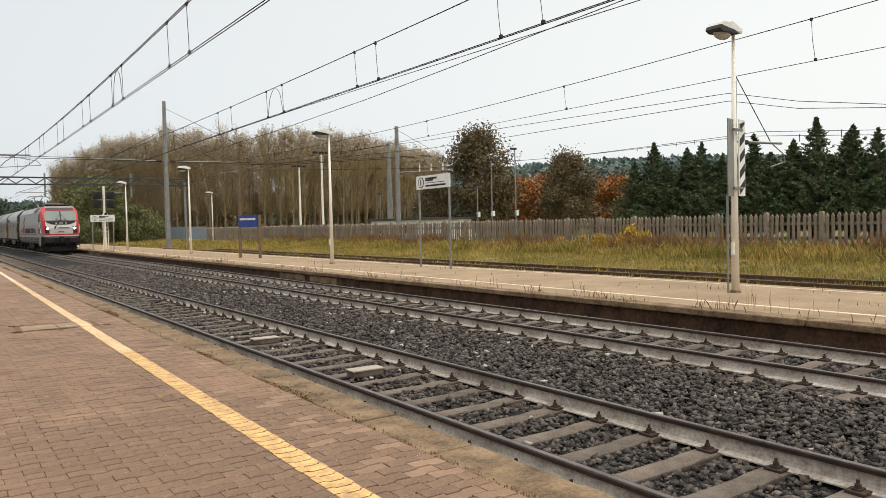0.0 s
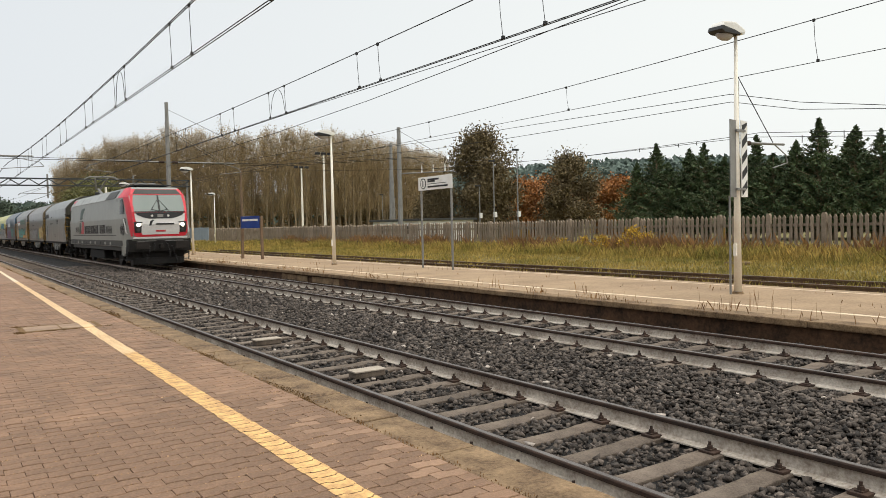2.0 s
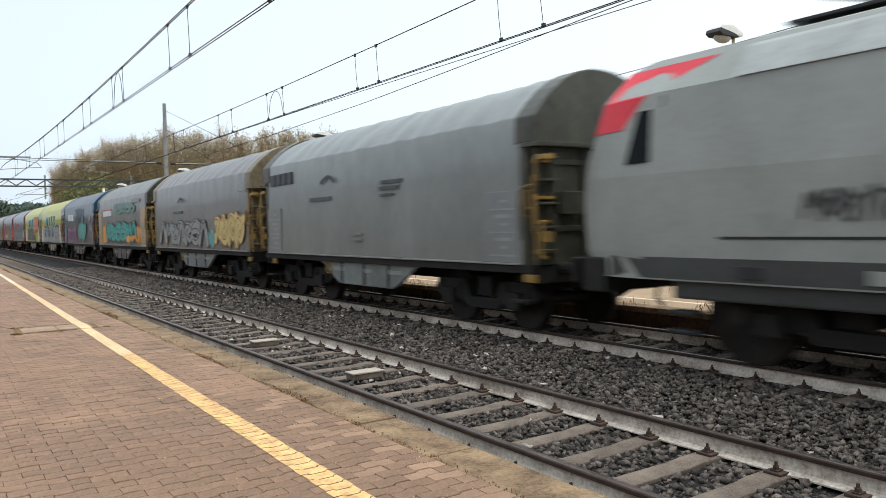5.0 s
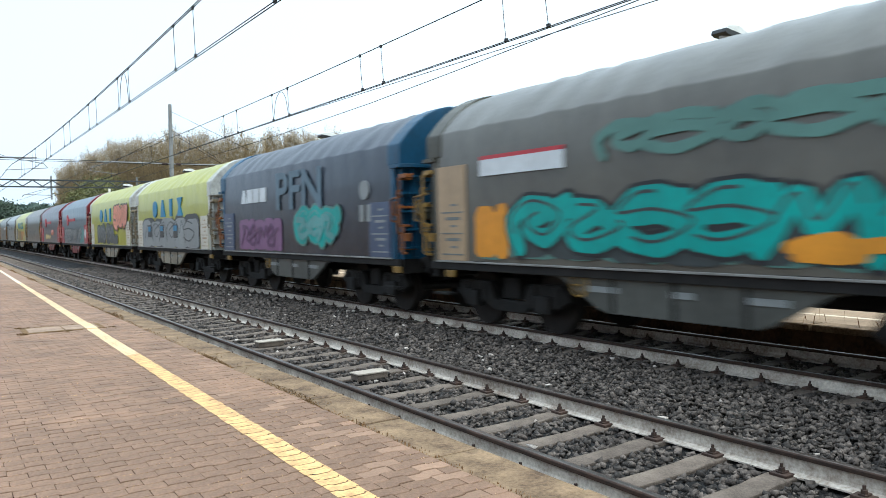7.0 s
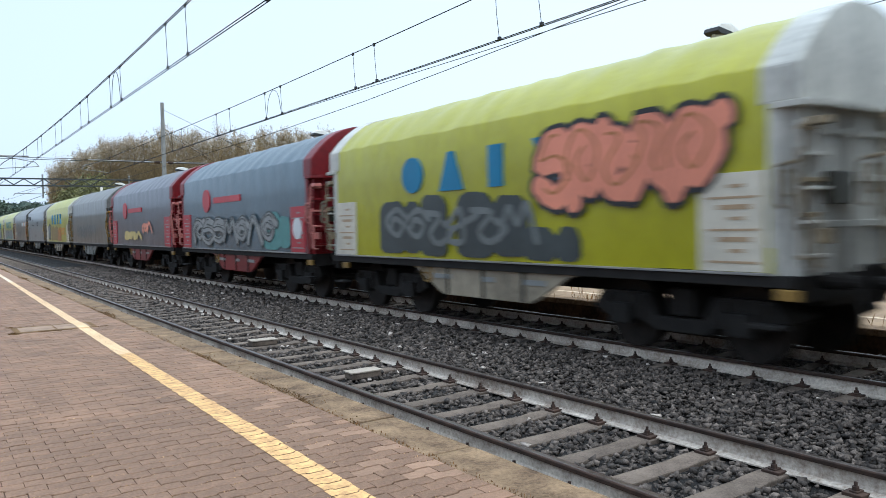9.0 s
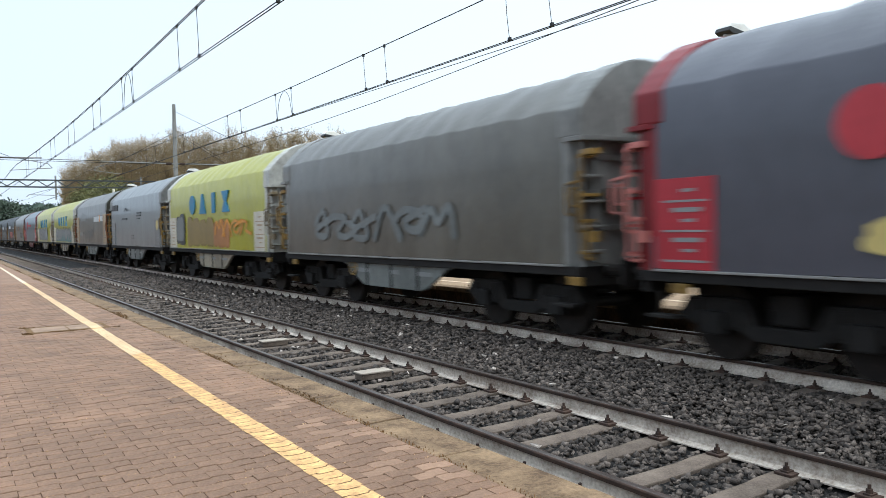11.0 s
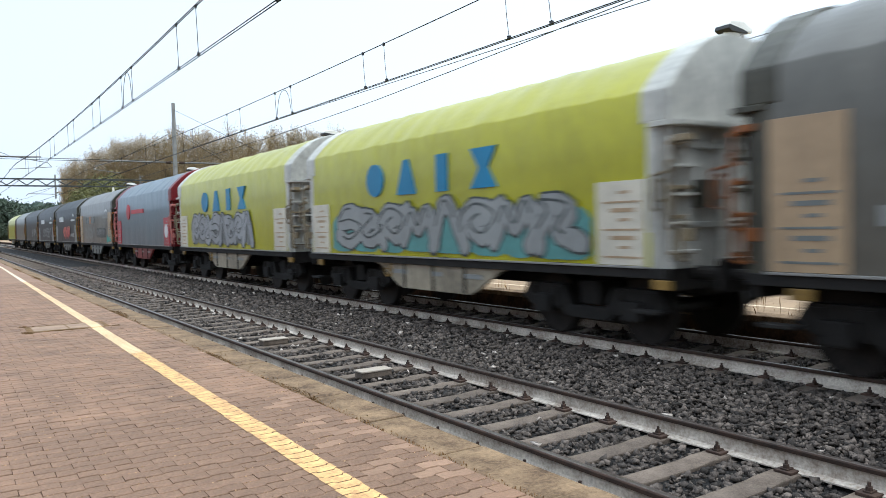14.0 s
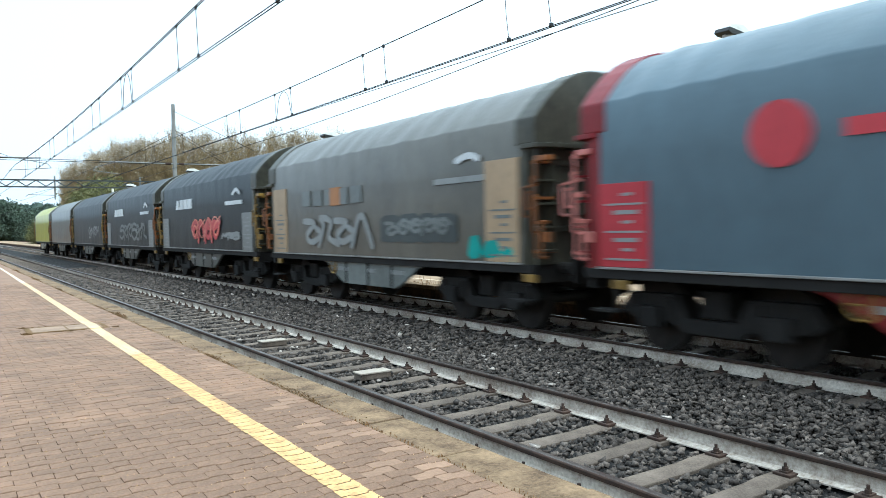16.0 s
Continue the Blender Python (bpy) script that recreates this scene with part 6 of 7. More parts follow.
# hatch in the paving
hatch = thing("drain_hatch", "worn concrete hatch cover set in the platform paving", "hatch", at=pose(1.72, 12.95, PZ))
part("frame", box(-0.68, 0.44, -0.38, 0.40, -0.03, 0.0095, 0.001), M_MOSS, hatch)
part("cover", box(-0.60, -0.13, -0.28, 0.30, 0.0, 0.0125, 0.001), M_HATCH, hatch)
part("cover", box(-0.11, 0.36, -0.28, 0.30, 0.0, 0.0125, 0.001), M_HATCH, hatch)


part("painted_line", prism([(0.165, -0.40), (0.318, -0.40), (0.326, 0.42), (0.175, 0.42)], "z", 0.0, 0.0165), M_CREAM_LINE, hatch, "safety line painted across the hatch")


# ---- fence ----
def fence():
    X, base, top = 30.0, 0.0, 1.80
    t = thing("picket_fence", "weathered grey concrete picket fence with pointed pales", "fence", at=pose(X, 0, base))
    w = 0.055
    poly = [(-w, 0.12), (w, 0.12), (w, top - 0.20), (w * 1.35, top - 0.13), (0, top), (-w * 1.35, top - 0.13), (-w, top - 0.20)]
    pale = mesh_of("pale", prism(poly, "x", -0.035, 0.035), M_FENCE)
    post = mesh_of("fence_post", prism([(-0.09, -0.2), (0.09, -0.2), (0.09, top - 0.02), (0.05, top + 0.06), (-0.05, top + 0.06), (-0.09, top - 0.02)], "x", -0.08, 0.08), M_FENCE)
    rest = []
    y = -8.0
    k = 0
    while y < 98:
        if k % 10 == 0:
            part("fence_post", post, M_FENCE, t, at=pose(0, y, 0, 0, 0, rnd.uniform(-2, 2)))
        else:
            m = pose(rnd.uniform(-0.01, 0.01), y, rnd.uniform(-0.03, 0.02), rnd.uniform(-1.2, 1.2), rnd.uniform(-0.8, 0.8), 0)
            if 8 < y < 80:
                part("pale", pale, M_FENCE, t, at=m)
            else:
                rest.append(m)
        y += 0.245
        k += 1
    b = bmesh.new()
    for m in rest:
        c = bmesh.new()
        c.from_mesh(pale)
        bmesh.ops.transform(c, matrix=m, verts=c.verts[:])
        join(b, c)
    ob = part("far_paling", b, M_FENCE, t)
    ob["kind"] = "stuff"
    for z in (0.42, 1.30):
        part("fence_rail", box(0.03, 0.11, -8, 98, z, z + 0.11, 0), M_FENCE, t)


fence()

M_PANELWALL = mat("blue_grey_panel_wall", srgb(150, 160, 168), srgb(128, 138, 146), 0.8, 12, 0.8, bump=0.1)
wall = thing("panel_wall", "blue-grey concrete panel wall at the end of the fence", "wall", at=pose(30, 0, 0))
for k in range(14):
    part("panel", box(-0.06, 0.06, 98.4 + 3.3 * k, 98.4 + 3.3 * k + 3.26, -0.1, 1.95 + 0.01 * k, 0.01), M_PANELWALL, wall)
part("plinth", box(-0.1, 0.1, 98.4, 144.5, -0.2, 0.25, 0.02), M_WHITE_LINE, wall)


def low_building():
    t = thing("low_building", "low white building with a flat grey roof behind the fence", "building", at=pose(36, 52, 0))
    part("wall", box(0, 6, 4.5, 13, -0.1, 2.05, 0.01), M_WHITE, t)
    part("roof", box(-0.25, 6.25, 4.2, 13.3, 2.05, 2.25, 0.02), M_L_DARKGREY, t, "flat grey roof")
    for y in (5.4, 7.9, 10.6):
        win = part("window", box(-0.03, 0.05, y, y + 1.2, 0.9, 1.6, 0.01), M_GLASS_DARK, t)
        part("sill", box(-0.08, 0.05, y - 0.05, y + 1.25, 0.84, 0.90, 0.005), M_KERB, win)


low_building()
pipe = thing("ground_pipe", "long rusty grey pipe lying on low stands in the grass", "pipe", at=pose(28.5, 0, 0))
part("tube", rod((0, 47, 0.45), (0, 66, 0.45), 0.07, 0.07, 8), M_RUST, pipe)
for y in (48, 53, 58, 63):
    part("stand", box(-0.1, 0.1, y - 0.08, y + 0.08, -0.1, 0.4, 0.01), M_FENCE, pipe)
for y, x in ((20.6, 29.2), (33.6, 29.0), (34.4, 29.1), (35.1, 29.0)):
    p = thing("marker_post", "short yellow marker post in the grass", "marker post", at=pose(x, y, 0), group="yellow marker posts")
    part("post", rod((0, 0, -0.1), (0, 0, 1.25), 0.045, 0.045, 8), M_GRIP, p)
    part("cap", ball((0, 0, 1.25), 0.05, (1, 1, 0.6), 8), M_GRIP, p)


# ---- trees and weeds ----
def cards(rg, centres, size, flat=0.5):
    """Small bent leaf clumps: two triangles each, turned at random."""
    n = len(centres)
    c = np.asarray(centres, float)
    a = rg.normal(size=(n, 3))
    a /= np.linalg.norm(a, axis=1, keepdims=True)
    b = rg.normal(size=(n, 3))
    b -= a * (a * b).sum(1, keepdims=True)
    b /= np.linalg.norm(b, axis=1, keepdims=True)
    s = size * rg.uniform(0.6, 1.4, (n, 1))
    nrm = np.cross(a, b)
    v = np.stack([c - a * s, c + b * s * flat + nrm * s * 0.15, c + a * s, c - b * s * flat + nrm * s * 0.15], 1)
    f = np.arange(4 * n).reshape(n, 4)
    return v.reshape(-1, 3), f


def sticks(pairs, seg=3):
    """Thin tapered branches: lists of (p0, p1, r0, r1)."""
    p0 = np.array([p[0] for p in pairs], float)
    p1 = np.array([p[1] for p in pairs], float)
    r0 = np.array([p[2] for p in pairs])
    r1 = np.array([p[3] for p in pairs])
    d = p1 - p0
    d /= np.linalg.norm(d, axis=1, keepdims=True) + 1e-9
    ref = np.where(np.abs(d[:, 2:3]) > 0.9, np.array([[1.0, 0, 0]]), np.array([[0, 0, 1.0]]))
    u = np.cross(d, ref)
    u /= np.linalg.norm(u, axis=1, keepdims=True)
    w = np.cross(d, u)
    vs = []
    for p, r in ((p0, r0), (p1, r1)):
        for k in range(seg):
            a = 2 * math.pi * k / seg
            vs.append(p + (u * math.cos(a) + w * math.sin(a)) * r[:, None])
    v = np.stack(vs, 1)
    n = len(pairs)
    q = np.array([(k, (k + 1) % seg, seg + (k + 1) % seg, seg + k) for k in range(seg)])
    f = (q[None] + 2 * seg * np.arange(n)[:, None, None]).reshape(-1, 4)
    return v.reshape(-1, 3), f


def poplar(seed):
    """A slender plantation poplar, nearly bare, its last leaves at the top."""
    rg = np.random.default_rng(seed)
    H = 16.0
    trunk = [((0, 0, -0.3), (0.05, 0.0, 6), 0.17, 0.12), ((0.05, 0, 6), (0.0, 0.05, 11), 0.12, 0.07), ((0, 0.05, 11), (0, 0, H), 0.07, 0.015)]
    tw, leaves = [], []
    for k in range(105):
        z = rg.uniform(3.0, 15.2)
        a = rg.uniform(0, 6.28)
        ln = rg.uniform(1.2, 2.9) * (1.1 - 0.45 * abs(z - 9) / 7)
        p0 = np.array([0.03, 0.02, z])
        out = np.array([math.cos(a) * 0.62, math.sin(a) * 0.62, 0.85])
        p1 = p0 + out * ln
        tw.append((p0, p1, 0.035, 0.012))
        for j in range(6):
            q = p0 + (p1 - p0) * rg.uniform(0.25, 1.0)
            e = q + rg.normal(0, 0.32, 3) + np.array([0, 0, rg.uniform(0.4, 1.3)])
            tw.append((q, e, 0.022, 0.012))
            if rg.random() < 0.02 + 0.85 * max(0, (z - 10.5) / 5):
                for i in range(5):
                    leaves.append(e + rg.normal(0, 0.18, 3))
    return (sticks(trunk, 6), sticks(tw, 3), cards(rg, leaves, 0.105, 0.7))


def tree_thing(name, label, category, meshes, m, group):
    t = thing(name, label, category, m, group)
    for pname, me in meshes:
        part(pname, me, None, t)
    return t


popl = []
for s in range(5):
    tr, tw, lv = poplar(40 + s)
    popl.append((("trunk", fast_mesh("trunk", *tr, M_BARK)), ("branchwork", fast_mesh("branchwork", *tw, M_TWIG)), ("foliage", fast_mesh("foliage", *lv, M_LEAF_PALE))))

FRONT = ((20.3, 160), (23.9, 154), (26.7, 137.6), (31.9, 121.8), (37.8, 117.9), (48.0, 110.8), (57.0, 113.1), (71.6, 121.3), (91.5, 138), (104, 150))


def along(line, u):
    seg = [math.dist(a, b) for a, b in zip(line[:-1], line[1:])]
    d = u * sum(seg)
    for (a, b), s in zip(zip(line[:-1], line[1:]), seg):
        if d <= s:
            return a[0] + (b[0] - a[0]) * d / s, a[1] + (b[1] - a[1]) * d / s
        d -= s
    return line[-1]


for row in range(7):
    n = 50
    for k in range(n):
        u = (k + 0.5 * (row % 2) + rnd.uniform(-0.25, 0.25)) / n
        x, y = along(FRONT, min(max(u, 0), 1))
        d = math.hypot(x, y)
        push = 1 + row * 4.2 / d
        s = rnd.uniform(0.94, 1.05) * (0.86 + min(max(u, 0.0), 0.14))
        proto = popl[rnd.randrange(5)]
        tree_thing("poplar", "tall slender poplar, nearly bare with sparse pale leaves", "tree", proto,
                   pose(x * push, y * push, 0.1, 0, 0, rnd.uniform(0, 360)) @ Matrix.Diagonal((s, s, s, 1)), "poplar plantation")


def grove_brush():
    """Dry brush behind the trunks, along the grove's back rows."""
    rg = np.random.default_rng(52)
    pts = []
    for k in range(9000):
        x, y = along(FRONT, rg.random())
        push = 1 + rg.uniform(16, 34) / math.hypot(x, y)
        pts.append((x * push, y * push, 6.5 * rg.random() ** 1.4))
    v, f = cards(rg, pts, 0.75, 0.35)
    solid("grove_brush", fast_mesh("grove_brush", v, f, M_TWIG), M_TWIG, "dry brown brush under the poplars", "undergrowth", kind="stuff")


grove_brush()


def leafy(seed, H, R, skirt, leaf, count, trunk_r=0.2, narrow=1.0, lumps=34):
    """A broad tree: trunk, limbs and lumps of leaf clumps with gaps."""
    rg = np.random.default_rng(seed)
    st = [((0, 0, -0.3), (0, 0, H * 0.5), trunk_r, trunk_r * 0.7), ((0, 0, H * 0.5), (0.1, 0, H * 0.93), trunk_r * 0.7, 0.03)]
    pts = []
    for k in range(lumps):
        z = skirt + (H - skirt) * rg.uniform(0, 1) ** 0.9
        u = (z - skirt) / (H - skirt)
        rad = R * (math.sin(math.pi * min(1, (u * 0.86 + 0.13))) ** 0.7) * rg.uniform(0.35, 1.0) * narrow
        a = rg.uniform(0, 6.28)
        c = np.array([rad * math.cos(a), rad * math.sin(a), z])
        st.append(((0, 0, max(skirt * 0.6, z - rad * 0.8)), c, 0.06, 0.015))
        m = count // lumps
        sc = rg.uniform(0.10, 0.2) * R
        pts.append(c + rg.normal(0, 1, (m, 3)) * np.array([sc * 1.2, sc * 1.2, sc]))
    return sticks(st, 5), cards(rg, np.concatenate(pts), leaf, 0.6)


def conifer(seed, H, R, count):
    """A dense dark conifer: drooping whorls of sprays round a straight trunk."""
    rg = np.random.default_rng(seed)
    st = [((0, 0, -0.3), (0, 0, H * 0.97), 0.2, 0.02)]
    pts = []
    n = 260
    for k in range(n):
        u = (k + rg.random()) / n
        z = 0.4 + (H - 0.5) * u
        a = rg.uniform(0, 6.28)
        rad = R * 1.4 * (1 - u ** 1.2) * rg.uniform(0.5, 1.12) + 0.02
        tip = np.array([rad * math.cos(a), rad * math.sin(a), z + rad * 0.42])
        root = np.array([0, 0, z - 0.1])
        st.append((root, tip, 0.03, 0.008))
        m = max(14, int(count / n * (0.35 + (1 - u))))
        w = rg.uniform(0.25, 1.0, (m, 1))
        pts.append(root + (tip - root) * w + rg.normal(0, 1, (m, 3)) * np.array([0.13, 0.13, 0.12]) * (0.12 + 0.88 * (1 - u)))
    return sticks(st, 4), cards(rg, np.concatenate(pts), 0.12, 0.3)


def variants(maker, specs, bark, leaf):
    out = []
    for spec in specs:
        st, lv = maker(*spec)
        out.append((("trunk", fast_mesh("trunk", *st, bark)), ("crown", fast_mesh("crown", *lv, leaf))))
    return out


oak = variants(leafy, ((61, 10.3, 3.7, 0.6, 0.13, 26000, 0.2, 1.0, 60), (62, 9.2, 3.5, 0.5, 0.13, 24000, 0.2, 1.0, 56)), M_BARK, M_LEAF_OLIVE)
tree_thing("oak", "broad oak with dull olive-brown autumn leaves", "tree", oak[0], pose(46.0, 60.2, 0.1), "")
tree_thing("oak", "broad oak with dull olive-brown autumn leaves", "tree", oak[1], pose(56.6, 58.8, 0.1, 0, 0, 50) @ Matrix.Diagonal((0.92, 0.92, 0.9, 1)), "")
tree_thing("oak", "broad oak with dull olive-brown autumn leaves", "tree", oak[1], pose(43.0, 64.0, 0.1, 0, 0, 120) @ Matrix.Diagonal((0.65, 0.65, 0.62, 1)), "")
orange = variants(leafy, ((71, 6.0, 3.2, 0.3, 0.16, 11000, 0.15, 1.0, 46),), M_BARK, M_LEAF_ORANGE)
tree_thing("maple", "small round tree in orange autumn leaf", "tree", orange[0], pose(55.5, 66.0, 0.1), "orange trees")
tree_thing("maple", "small round tree in orange autumn leaf", "tree", orange[0], pose(64.0, 58.0, 0.1, 0, 0, 90), "orange trees")
tree_thing("maple", "small round tree in orange autumn leaf", "tree", orange[0], pose(62.0, 67.5, 0.1, 0, 0, 150) @ Matrix.Diagonal((1.2, 1.2, 1.1, 1)), "orange trees")
tree_thing("maple", "small round tree in orange autumn leaf", "tree", orange[0], pose(66.0, 62.0, 0.1, 0, 0, 20) @ Matrix.Diagonal((1.1, 1.1, 1.0, 1)), "orange trees")
tree_thing("maple", "small round tree in orange autumn leaf", "tree", orange[0], pose(58.5, 68.0, 0.1, 0, 0, 200), "orange trees")
cons = variants(conifer, ((81, 7.9, 2.2, 13000), (82, 8.8, 2.0, 13000), (83, 7.3, 2.4, 13000)), M_BARK, M_LEAF_GREEN)
CON = ((46.4, 40.6, 0.9), (47.4, 39.5, 1.0), (47.0, 38.0, 0.95), (48.2, 37.0, 1.02), (47.8, 35.4, 0.95), (48.6, 34.2, 0.98), (48.0, 32.8, 0.9),
       (48.6, 31.6, 0.98), (48.4, 30.2, 0.96), (49.2, 29.0, 1.0), (49.0, 27.3, 1.07), (50.2, 27.0, 0.9), (50.6, 25.7, 1.1), (51.2, 24.4, 0.95), (52.2, 24.6, 0.85), (52.0, 22.8, 0.9), (52.6, 21.2, 1.0), (53.0, 19.5, 0.95))
for k, (x, y, s) in enumerate(CON):
    tree_thing("conifer", "dense dark green conifer in a tall row behind the fence", "tree", cons[k % 3], pose(x, y, 0.1, 0, 0, 77 * k) @ Matrix.Diagonal((s * 1.05, s * 1.05, s * 0.87, 1)), "row of conifers")
    if k % 3 != 2 and k > 1:
        tree_thing("conifer", "dense dark green conifer in a tall row behind the fence", "tree", cons[(k + 1) % 3], pose(x + 2.4, y + 1.6, 0.1, 0, 0, 31 * k) @ Matrix.Diagonal((s * 1.2, s * 1.2, s * 0.76, 1)), "row of conifers")

bush = variants(leafy, ((91, 7.5, 4.5, 0.2, 0.13, 22000), (92, 5.0, 4.0, 0.1, 0.13, 18000)), M_BARK, M_LEAF_BUSH)
for x, y, s, v in ((19.5, 112, 1.0, 0), (24.0, 110, 0.85, 1), (15.5, 122, 0.5, 0), (17.0, 105, 0.5, 1), (14.0, 140, 0.5, 0), (28.0, 118, 0.7, 1), (21.0, 126, 1.2, 0)):
    tree_thing("bush", "broad olive green bush beside the line", "bush", bush[v], pose(x, y, 0, 0, 0, x * 40) @ Matrix.Diagonal((s, s, s, 1)), "bushes beside the line")
farb = variants(leafy, ((95, 11.0, 7.0, 0.2, 0.35, 12000),), M_BARK, M_LEAF_DEEP)
for k in range(16):
    x, y = -14 + 2.9 * k + rnd.uniform(-1, 1), 235 + rnd.uniform(-18, 25)
    s = rnd.uniform(0.65, 0.95)
    tree_thing("distant_tree", "dark green tree far down the line, greyed by painted haze", "tree", farb[0], pose(x, y, 0, 0, 0, 50 * k) @ Matrix.Diagonal((s, s, s, 1)), "distant trees")


def far_woods():
    """Low wooded hills on the skyline."""
    rg = np.random.default_rng(3)
    pts = []
    for k in range(900):
        a = rg.uniform(math.radians(-12), math.radians(72))
        d = rg.uniform(380, 620)
        hgt = 10 + 36 * max(0.0, math.sin((a - 0.25) * 2.6)) * (d - 330) / 290
        c = np.array([d * math.sin(a), d * math.cos(a), hgt])
        pts.append(c + rg.uniform(-1, 1, (70, 3)) * np.array([7, 7, 5]))
        pts.append(np.column_stack([c[0] + rg.normal(0, 6, 40), c[1] + rg.normal(0, 6, 40), rg.uniform(0, hgt, 40)]))
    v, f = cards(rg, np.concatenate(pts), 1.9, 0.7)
    solid("far_woods", fast_mesh("far_woods", v, f, M_FAR), M_FAR, "blue-green woods on low hills with haze painted into their colour", "woods", kind="stuff")


far_woods()


def blades(name, label, material, n, xlo, xhi, ylo, yhi, hmin, hmax, width, seed, dense=None, z=None, lean=0.28):
    """Grass: one bent blade a triangle pair."""
    rg = np.random.default_rng(seed)
    x = rg.uniform(xlo, xhi, n)
    y = ylo + (yhi - ylo) * rg.uniform(0, 1, n) ** 1.6
    if dense:
        keep = np.array([dense(a, b) > rg.random() for a, b in zip(x, y)])
        x, y = x[keep], y[keep]
    n = len(x)
    base = z if z is not None else np.interp(x, (15.2, 15.6, 20, 22, 27, 31, 40), (-0.5, -0.12, -0.1, -0.02, 0.06, 0.08, 0.1))
    hgt = rg.uniform(hmin, hmax, n) * (0.6 + 0.8 * np.abs(np.sin(x * 0.9 + 1.7 * np.sin(y * 0.35))))
    a = rg.uniform(0, 6.28, n)
    w = width * (1 + y / 40)
    dx, dy = np.cos(a) * w, np.sin(a) * w
    lx, ly = rg.normal(0, lean, n) * hgt, rg.normal(0, lean, n) * hgt
    b0 = np.stack([x - dx, y - dy, base + 0 * x - 0.02], 1)
    b1 = np.stack([x + dx, y + dy, base + 0 * x - 0.02], 1)
    m0 = np.stack([x + dx * 0.7 + lx * 0.4, y + dy * 0.7 + ly * 0.4, base + hgt * 0.6], 1)
    tip = np.stack([x + lx, y + ly, base + hgt], 1)
    v = np.stack([b0, b1, m0, tip], 1).reshape(-1, 3)
    f = np.arange(4 * n).reshape(n, 4)
    solid(name, fast_mesh(name, v, f, material), material, label, "grass", kind="stuff")


blades("grass", "rough green and straw-coloured grass", M_GRASS, 70000, 19.6, 26.5, 4, 75, 0.03, 0.17, 0.007, 11)
blades("grass", "taller straw-coloured grass along the fence", M_GRASS, 40000, 25.5, 30.2, 4, 75, 0.12, 0.5, 0.008, 18)
blades("grass", "rough green and straw-coloured grass", M_GRASS, 20000, 15.4, 31, 60, 140, 0.1, 0.3, 0.016, 12)
blades("grass", "low green weeds along the siding rails", M_GRASS, 16000, 15.5, 19.7, 4, 70, 0.04, 0.16, 0.008, 13)
blades("dead_weeds", "tall brown dead weeds along the fence", M_WEED, 12000, 27.6, 30.0, 6, 70, 0.25, 0.8, 0.006, 14, lambda x, y: 0.2 + 0.8 * (math.sin(y * 0.45) * math.sin(y * 0.17 + 1) > 0))
blades("platform_weeds", "thin dry weeds growing from the platform edge", M_WEED, 420, 10.75, 11.3, 4, 60, 0.06, 0.28, 0.003, 15, lambda x, y: 1.0 if math.sin(y * 1.9) > 0.1 else 0.12, z=FZ, lean=0.1)
blades("platform_weeds", "thin dry weeds growing from platform cracks", M_WEED, 500, 12.6, 15.1, 4, 50, 0.02, 0.08, 0.008, 16, lambda x, y: 1.0 if math.sin(y * 1.1 + x * 3) > 0.5 else 0.0, z=FZ)
blades("edge_weeds", "small dry weeds in the joint along the platform edge", M_WEED, 9000, 2.54, 2.64, 2.5, 45, 0.005, 0.016, 0.005, 17, lambda x, y: 0.35 + 0.65 * (math.sin(y * 1.3) * math.sin(y * 0.41) > 0.1), z=PZ - 0.01)
blades("edge_moss", "brown moss and dead weeds along the platform edge joint", M_MOSS, 15000, 2.5, 2.74, 5.0, 40, 0.004, 0.014, 0.007, 27, lambda x, y: (1.0 if math.sin(y * 0.9 + 1.2) + 0.7 * math.sin(y * 2.3) > 0.35 + 9 * abs(x - 2.58) else 0.02), z=PZ - 0.006, lean=0.6)
blades("hatch_moss", "dry moss round the drain hatch", M_MOSS, 5200, 0.95, 2.3, 12.45, 13.5, 0.006, 0.022, 0.005, 28, lambda x, y: 1.0 if (abs(y - 12.58) < 0.05 or abs(y - 13.36) < 0.05 or abs(x - 1.04) < 0.05 or abs(x - 1.6) < 0.03) and math.sin(x * 9 + y * 4) > -0.4 else 0.0, z=PZ + 0.002, lean=0.6)
blades("platform_weeds", "dry weeds along the platform coping", M_WEED, 2600, 10.4, 10.85, 3, 70, 0.03, 0.14, 0.004, 29, lambda x, y: 1.0 if math.sin(y * 0.8) + math.sin(y * 2.7) > 0.5 else 0.08, z=FZ, lean=0.3)
shrub = variants(leafy, ((97, 1.5, 0.8, 0.05, 0.055, 1500, 0.03),), M_BARK, M_LEAF_YELLOW)
for x, y, s in ((28.5, 25.2, 0.85), (28.9, 24.7, 0.65), (28.4, 27.3, 0.6), (28.7, 28.8, 0.55), (28.5, 30.2, 0.5)):
    tree_thing("shrub", "low shrub with yellow autumn leaves by the fence", "shrub", shrub[0], pose(x, y, 0.05, 0, 0, 60 * y) @ Matrix.Diagonal((s, s, s, 1)), "yellow shrubs")


# ---- paving of the camera's platform ----
LX, LY = 0.215, 0.113


def line_x(y):
    """The safety line drifts a little away from the platform's middle."""
    return 1.773 + 0.0121 * (y - 3.63), 1.947 + 0.0095 * (y - 3.5)


def wave(x):
    u = (x / LX) % 1.0
    return 0.011 * (1 if u < 0.5 else -1)


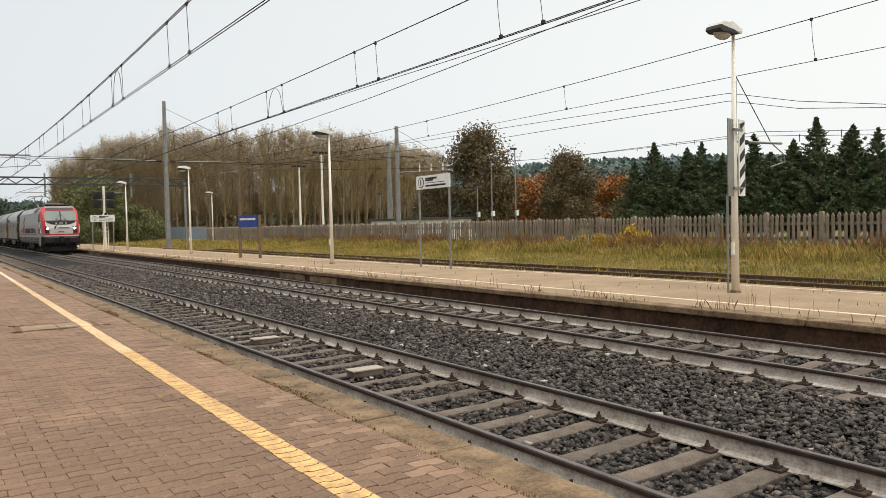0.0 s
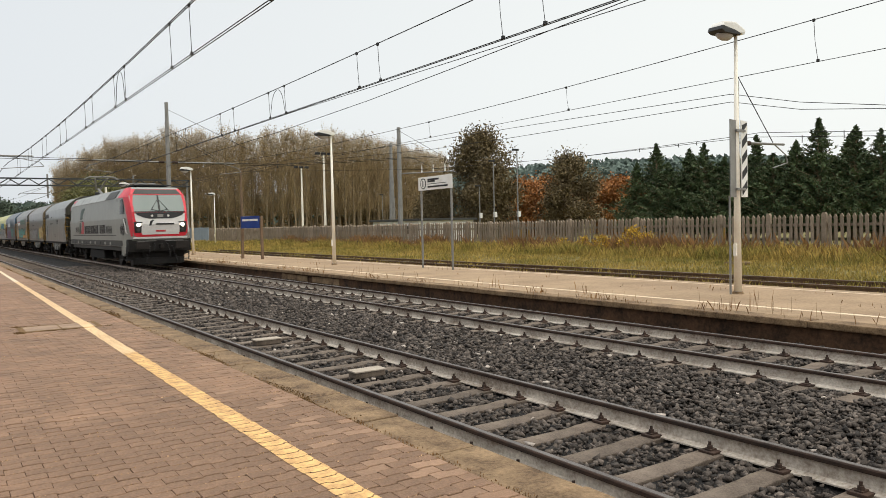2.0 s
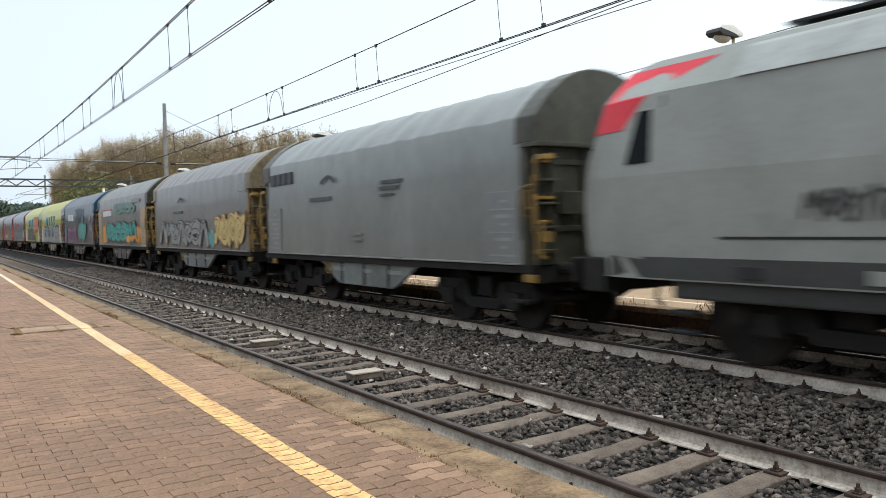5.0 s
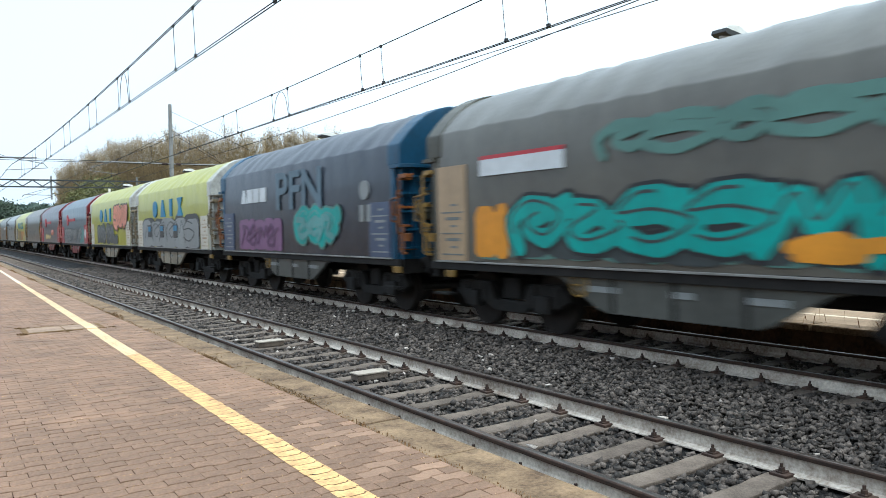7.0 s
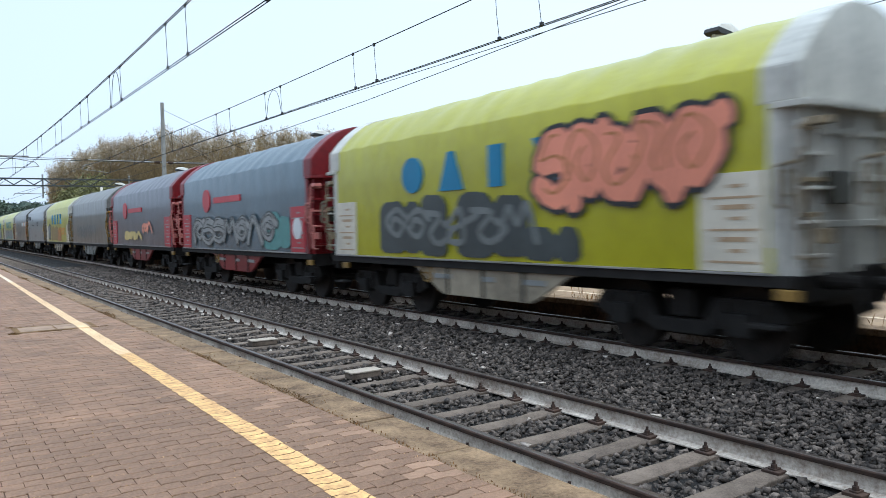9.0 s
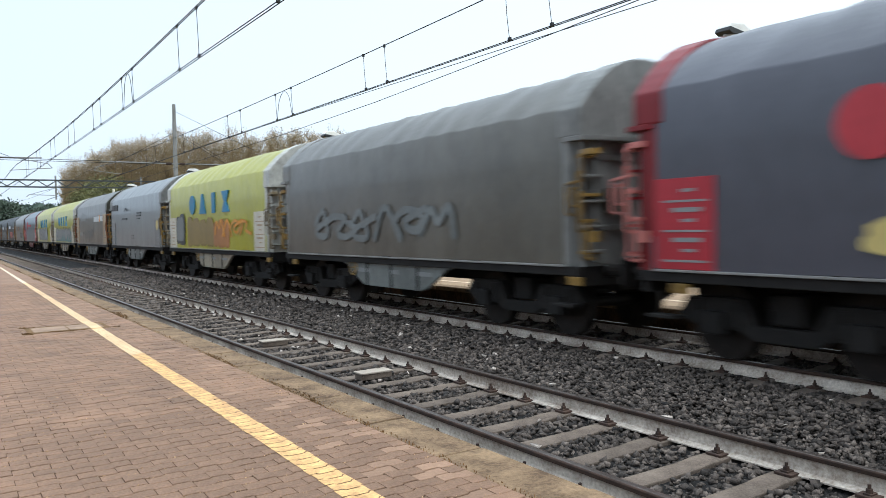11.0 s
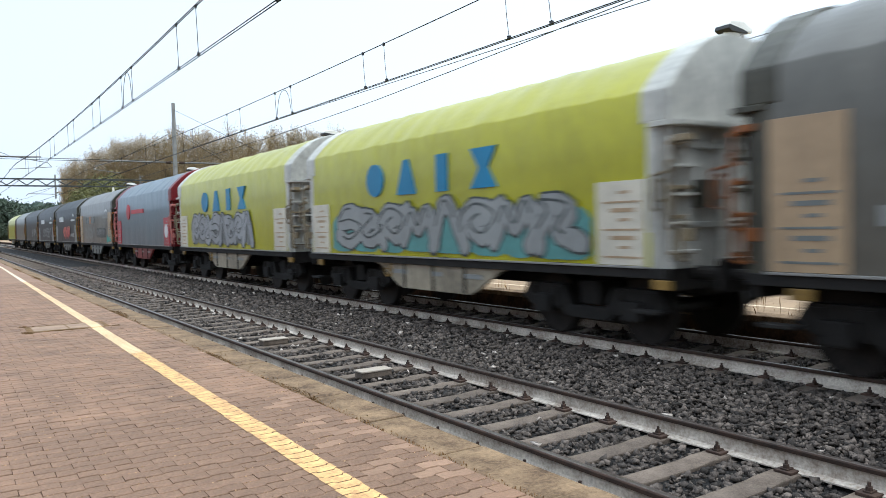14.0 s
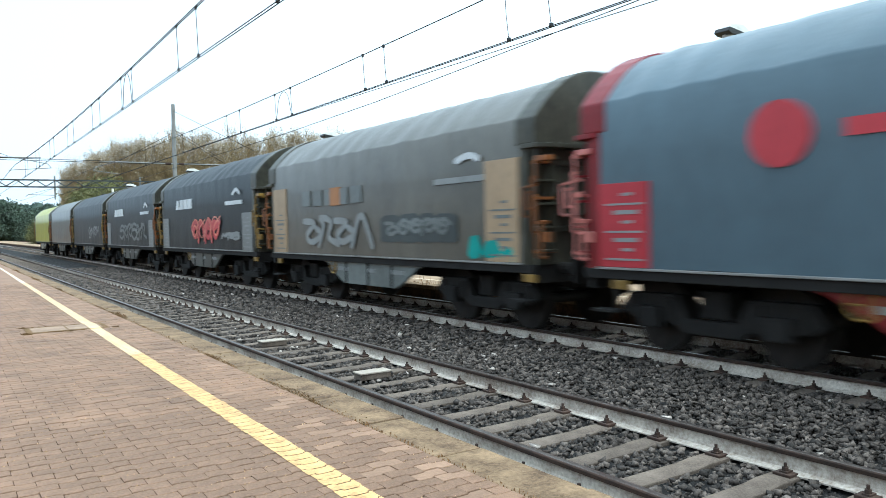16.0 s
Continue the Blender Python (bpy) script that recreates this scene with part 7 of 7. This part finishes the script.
def paver_verts(odd, width=LX):
    g, gx = 0.0048, 0.0009
    o = 0.5 * LX if odd else 0.0
    xs = [gx, width * 0.44, width * 0.56, width - gx]
    lo = [(x, wave(x + o) + g) for x in xs]
    hi = [(x, LY + wave(x + o) - g) for x in xs[::-1]]
    ring = lo + hi
    top = [(x, y, 0.0) for x, y in ring]
    c = (width / 2, LY / 2)
    rim = [(c[0] + (x - c[0]) * 0.985, c[1] + (y - c[1]) * 0.93, 0.004) for x, y in ring]
    low = [(x, y, -0.03) for x, y in ring]
    n = len(ring)
    faces = [tuple(range(n, 2 * n))]
    verts = top + rim + low
    for i in range(n):
        j = (i + 1) % n
        faces.append((i, j, n + j, n + i))
        faces.append((2 * n + i, 2 * n + j, j, i))
    return verts, faces


paving = thing("paved_platform", "red-brown interlocking concrete pavers of the platform", "paving", kind="structure")
PAVER = [raw("paver", *paver_verts(o), M_PAVER) for o in (0, 1)]


def lay_pavers():
    joined = {"red": ([], []), "pale": ([], [])}
    rg = random.Random(21)
    first = -3.0
    rows = int((26 - first) / LY)
    half = paver_verts(1, LX / 2)
    near = 0
    for r in range(rows):
        y = first + r * LY
        odd = r % 2
        x = 2.575 - LX * (1.5 if odd else 1.0)
        if odd:
            vs, fs = joined["red"]
            k = len(vs)
            vs.extend((2.575 - LX / 2 + a, y + b, PZ + c) for a, b, c in half[0])
            fs.extend(tuple(k + i for i in q) for q in half[1])
        left = -6.7
        while x > left:
            z = PZ + rg.uniform(-0.003, 0.002)
            kind = "red"
            if rg.random() < (0.2 if x > 1.95 else 0.0006):
                kind = "pale"
            if 0.3 < x < 2.4 and 3.3 < y < 6.2 and near < 300 and kind == "red":
                part("paver", PAVER[odd], M_PAVER, paving, at=pose(x, y, z))
                near += 1
            else:
                vs, fs = joined[kind]
                pv, pf = paver_verts(odd)
                k = len(vs)
                vs.extend((x + a, y + b, z + c) for a, b, c in pv)
                fs.extend(tuple(k + i for i in q) for q in pf)
            x -= LX
    for kind, mt in (("red", M_PAVER_FAR), ("pale", M_PAVER_PALE)):
        vs, fs = joined[kind]
        ob = part("pavers", raw("pavers", vs, fs, mt), mt, paving)
        ob["kind"] = "stuff"
    part("far_paving", box(-6.9, 2.58, 26, 300, PZ - 0.05, PZ), M_PAVER_SHEET, paving)
    part("far_paving", box(-6.9, 2.58, -14, -3.01, PZ - 0.05, PZ), M_PAVER_SHEET, paving)
    # painted line, broken along the joints of the pavers
    vs, fs = [], []
    y = first
    r = 0
    while y < 26:
        k = len(vs)
        a, b = (x + rg.uniform(-0.005, 0.005) for x in line_x(y))
        n = 12
        for i in range(n + 1):
            x = a + (b - a) * i / n
            vs.append((x, y + wave(x - 2.575) + 0.005, PZ + 0.0075))
            vs.append((x, y + LY + wave(x - 2.575) - 0.005, PZ + 0.0075))
        for i in range(n):
            fs.append((k + 2 * i, k + 2 * i + 2, k + 2 * i + 3, k + 2 * i + 1))
        y += LY
        r += 1
    # the paint has worn to cream further along
    near = [f for f in fs if vs[f[0]][1] < 9.5]
    far = [f for f in fs if vs[f[0]][1] >= 9.5]
    part("yellow_line", raw("yellow_line", vs, near, M_YELLOW), M_YELLOW, paving, "worn yellow safety line")
    part("yellow_line", raw("yellow_line", vs, far, M_CREAM_LINE), M_CREAM_LINE, paving, "safety line faded to cream")
    (a, b), (c, d) = line_x(26), line_x(60)
    part("yellow_line", prism([(a, 26), (b, 26), (d, 60), (c, 60)], "z", PZ, PZ + 0.006), M_WHITE_LINE, paving, "faded safety line")


lay_pavers()


def crumbs():
    """Sand and leaf crumbs caught along the wavy joints."""
    rg = np.random.default_rng(33)
    n = 15000
    x = rg.uniform(-1.2, 2.55, n)
    r = rg.integers(0, int(12 / LY), n)
    y = -3.0 + LY * (r + 43) + np.where(((x - 2.575) / LX) % 1.0 < 0.5, 0.011, -0.011) + rg.normal(0, 0.006, n)
    ok = (np.sin(x * 5.1 + 2 * np.sin(y * 3.3)) * np.sin(y * 4.7 + x) > rg.uniform(-0.6, 0.8, n))
    c = np.stack([x, y, np.full(n, PZ + 0.003)], 1)[ok]
    v, f = cards(rg, c, 0.006, 0.7)
    solid("joint_crumbs", fast_mesh("joint_crumbs", v, f, M_CRUMB), M_CRUMB, "pale sand and dry leaf crumbs along the paver joints", "debris", kind="stuff")


crumbs()


# ---- what moves ----
def front_at(t):
    """The train's leading buffers along the track, t seconds from the start."""
    return 66.348 - 15.176 * t - 0.0428 * t * t


def motions():
    times = [k * 0.5 for k in range(33)]
    for ob, back in train:
        walk(ob, [(t, pose(TRACK_X[1], front_at(t) + back, 0)) for t in times])
    ticks = [k / FPS for k in range(16 * FPS + 1)]
    for ob, x, y, z, r in wheels:
        walk(ob, [(t, pose(x, y, z, math.degrees((front_at(0) - front_at(t)) / r), 0, 0)) for t in ticks])


motions()
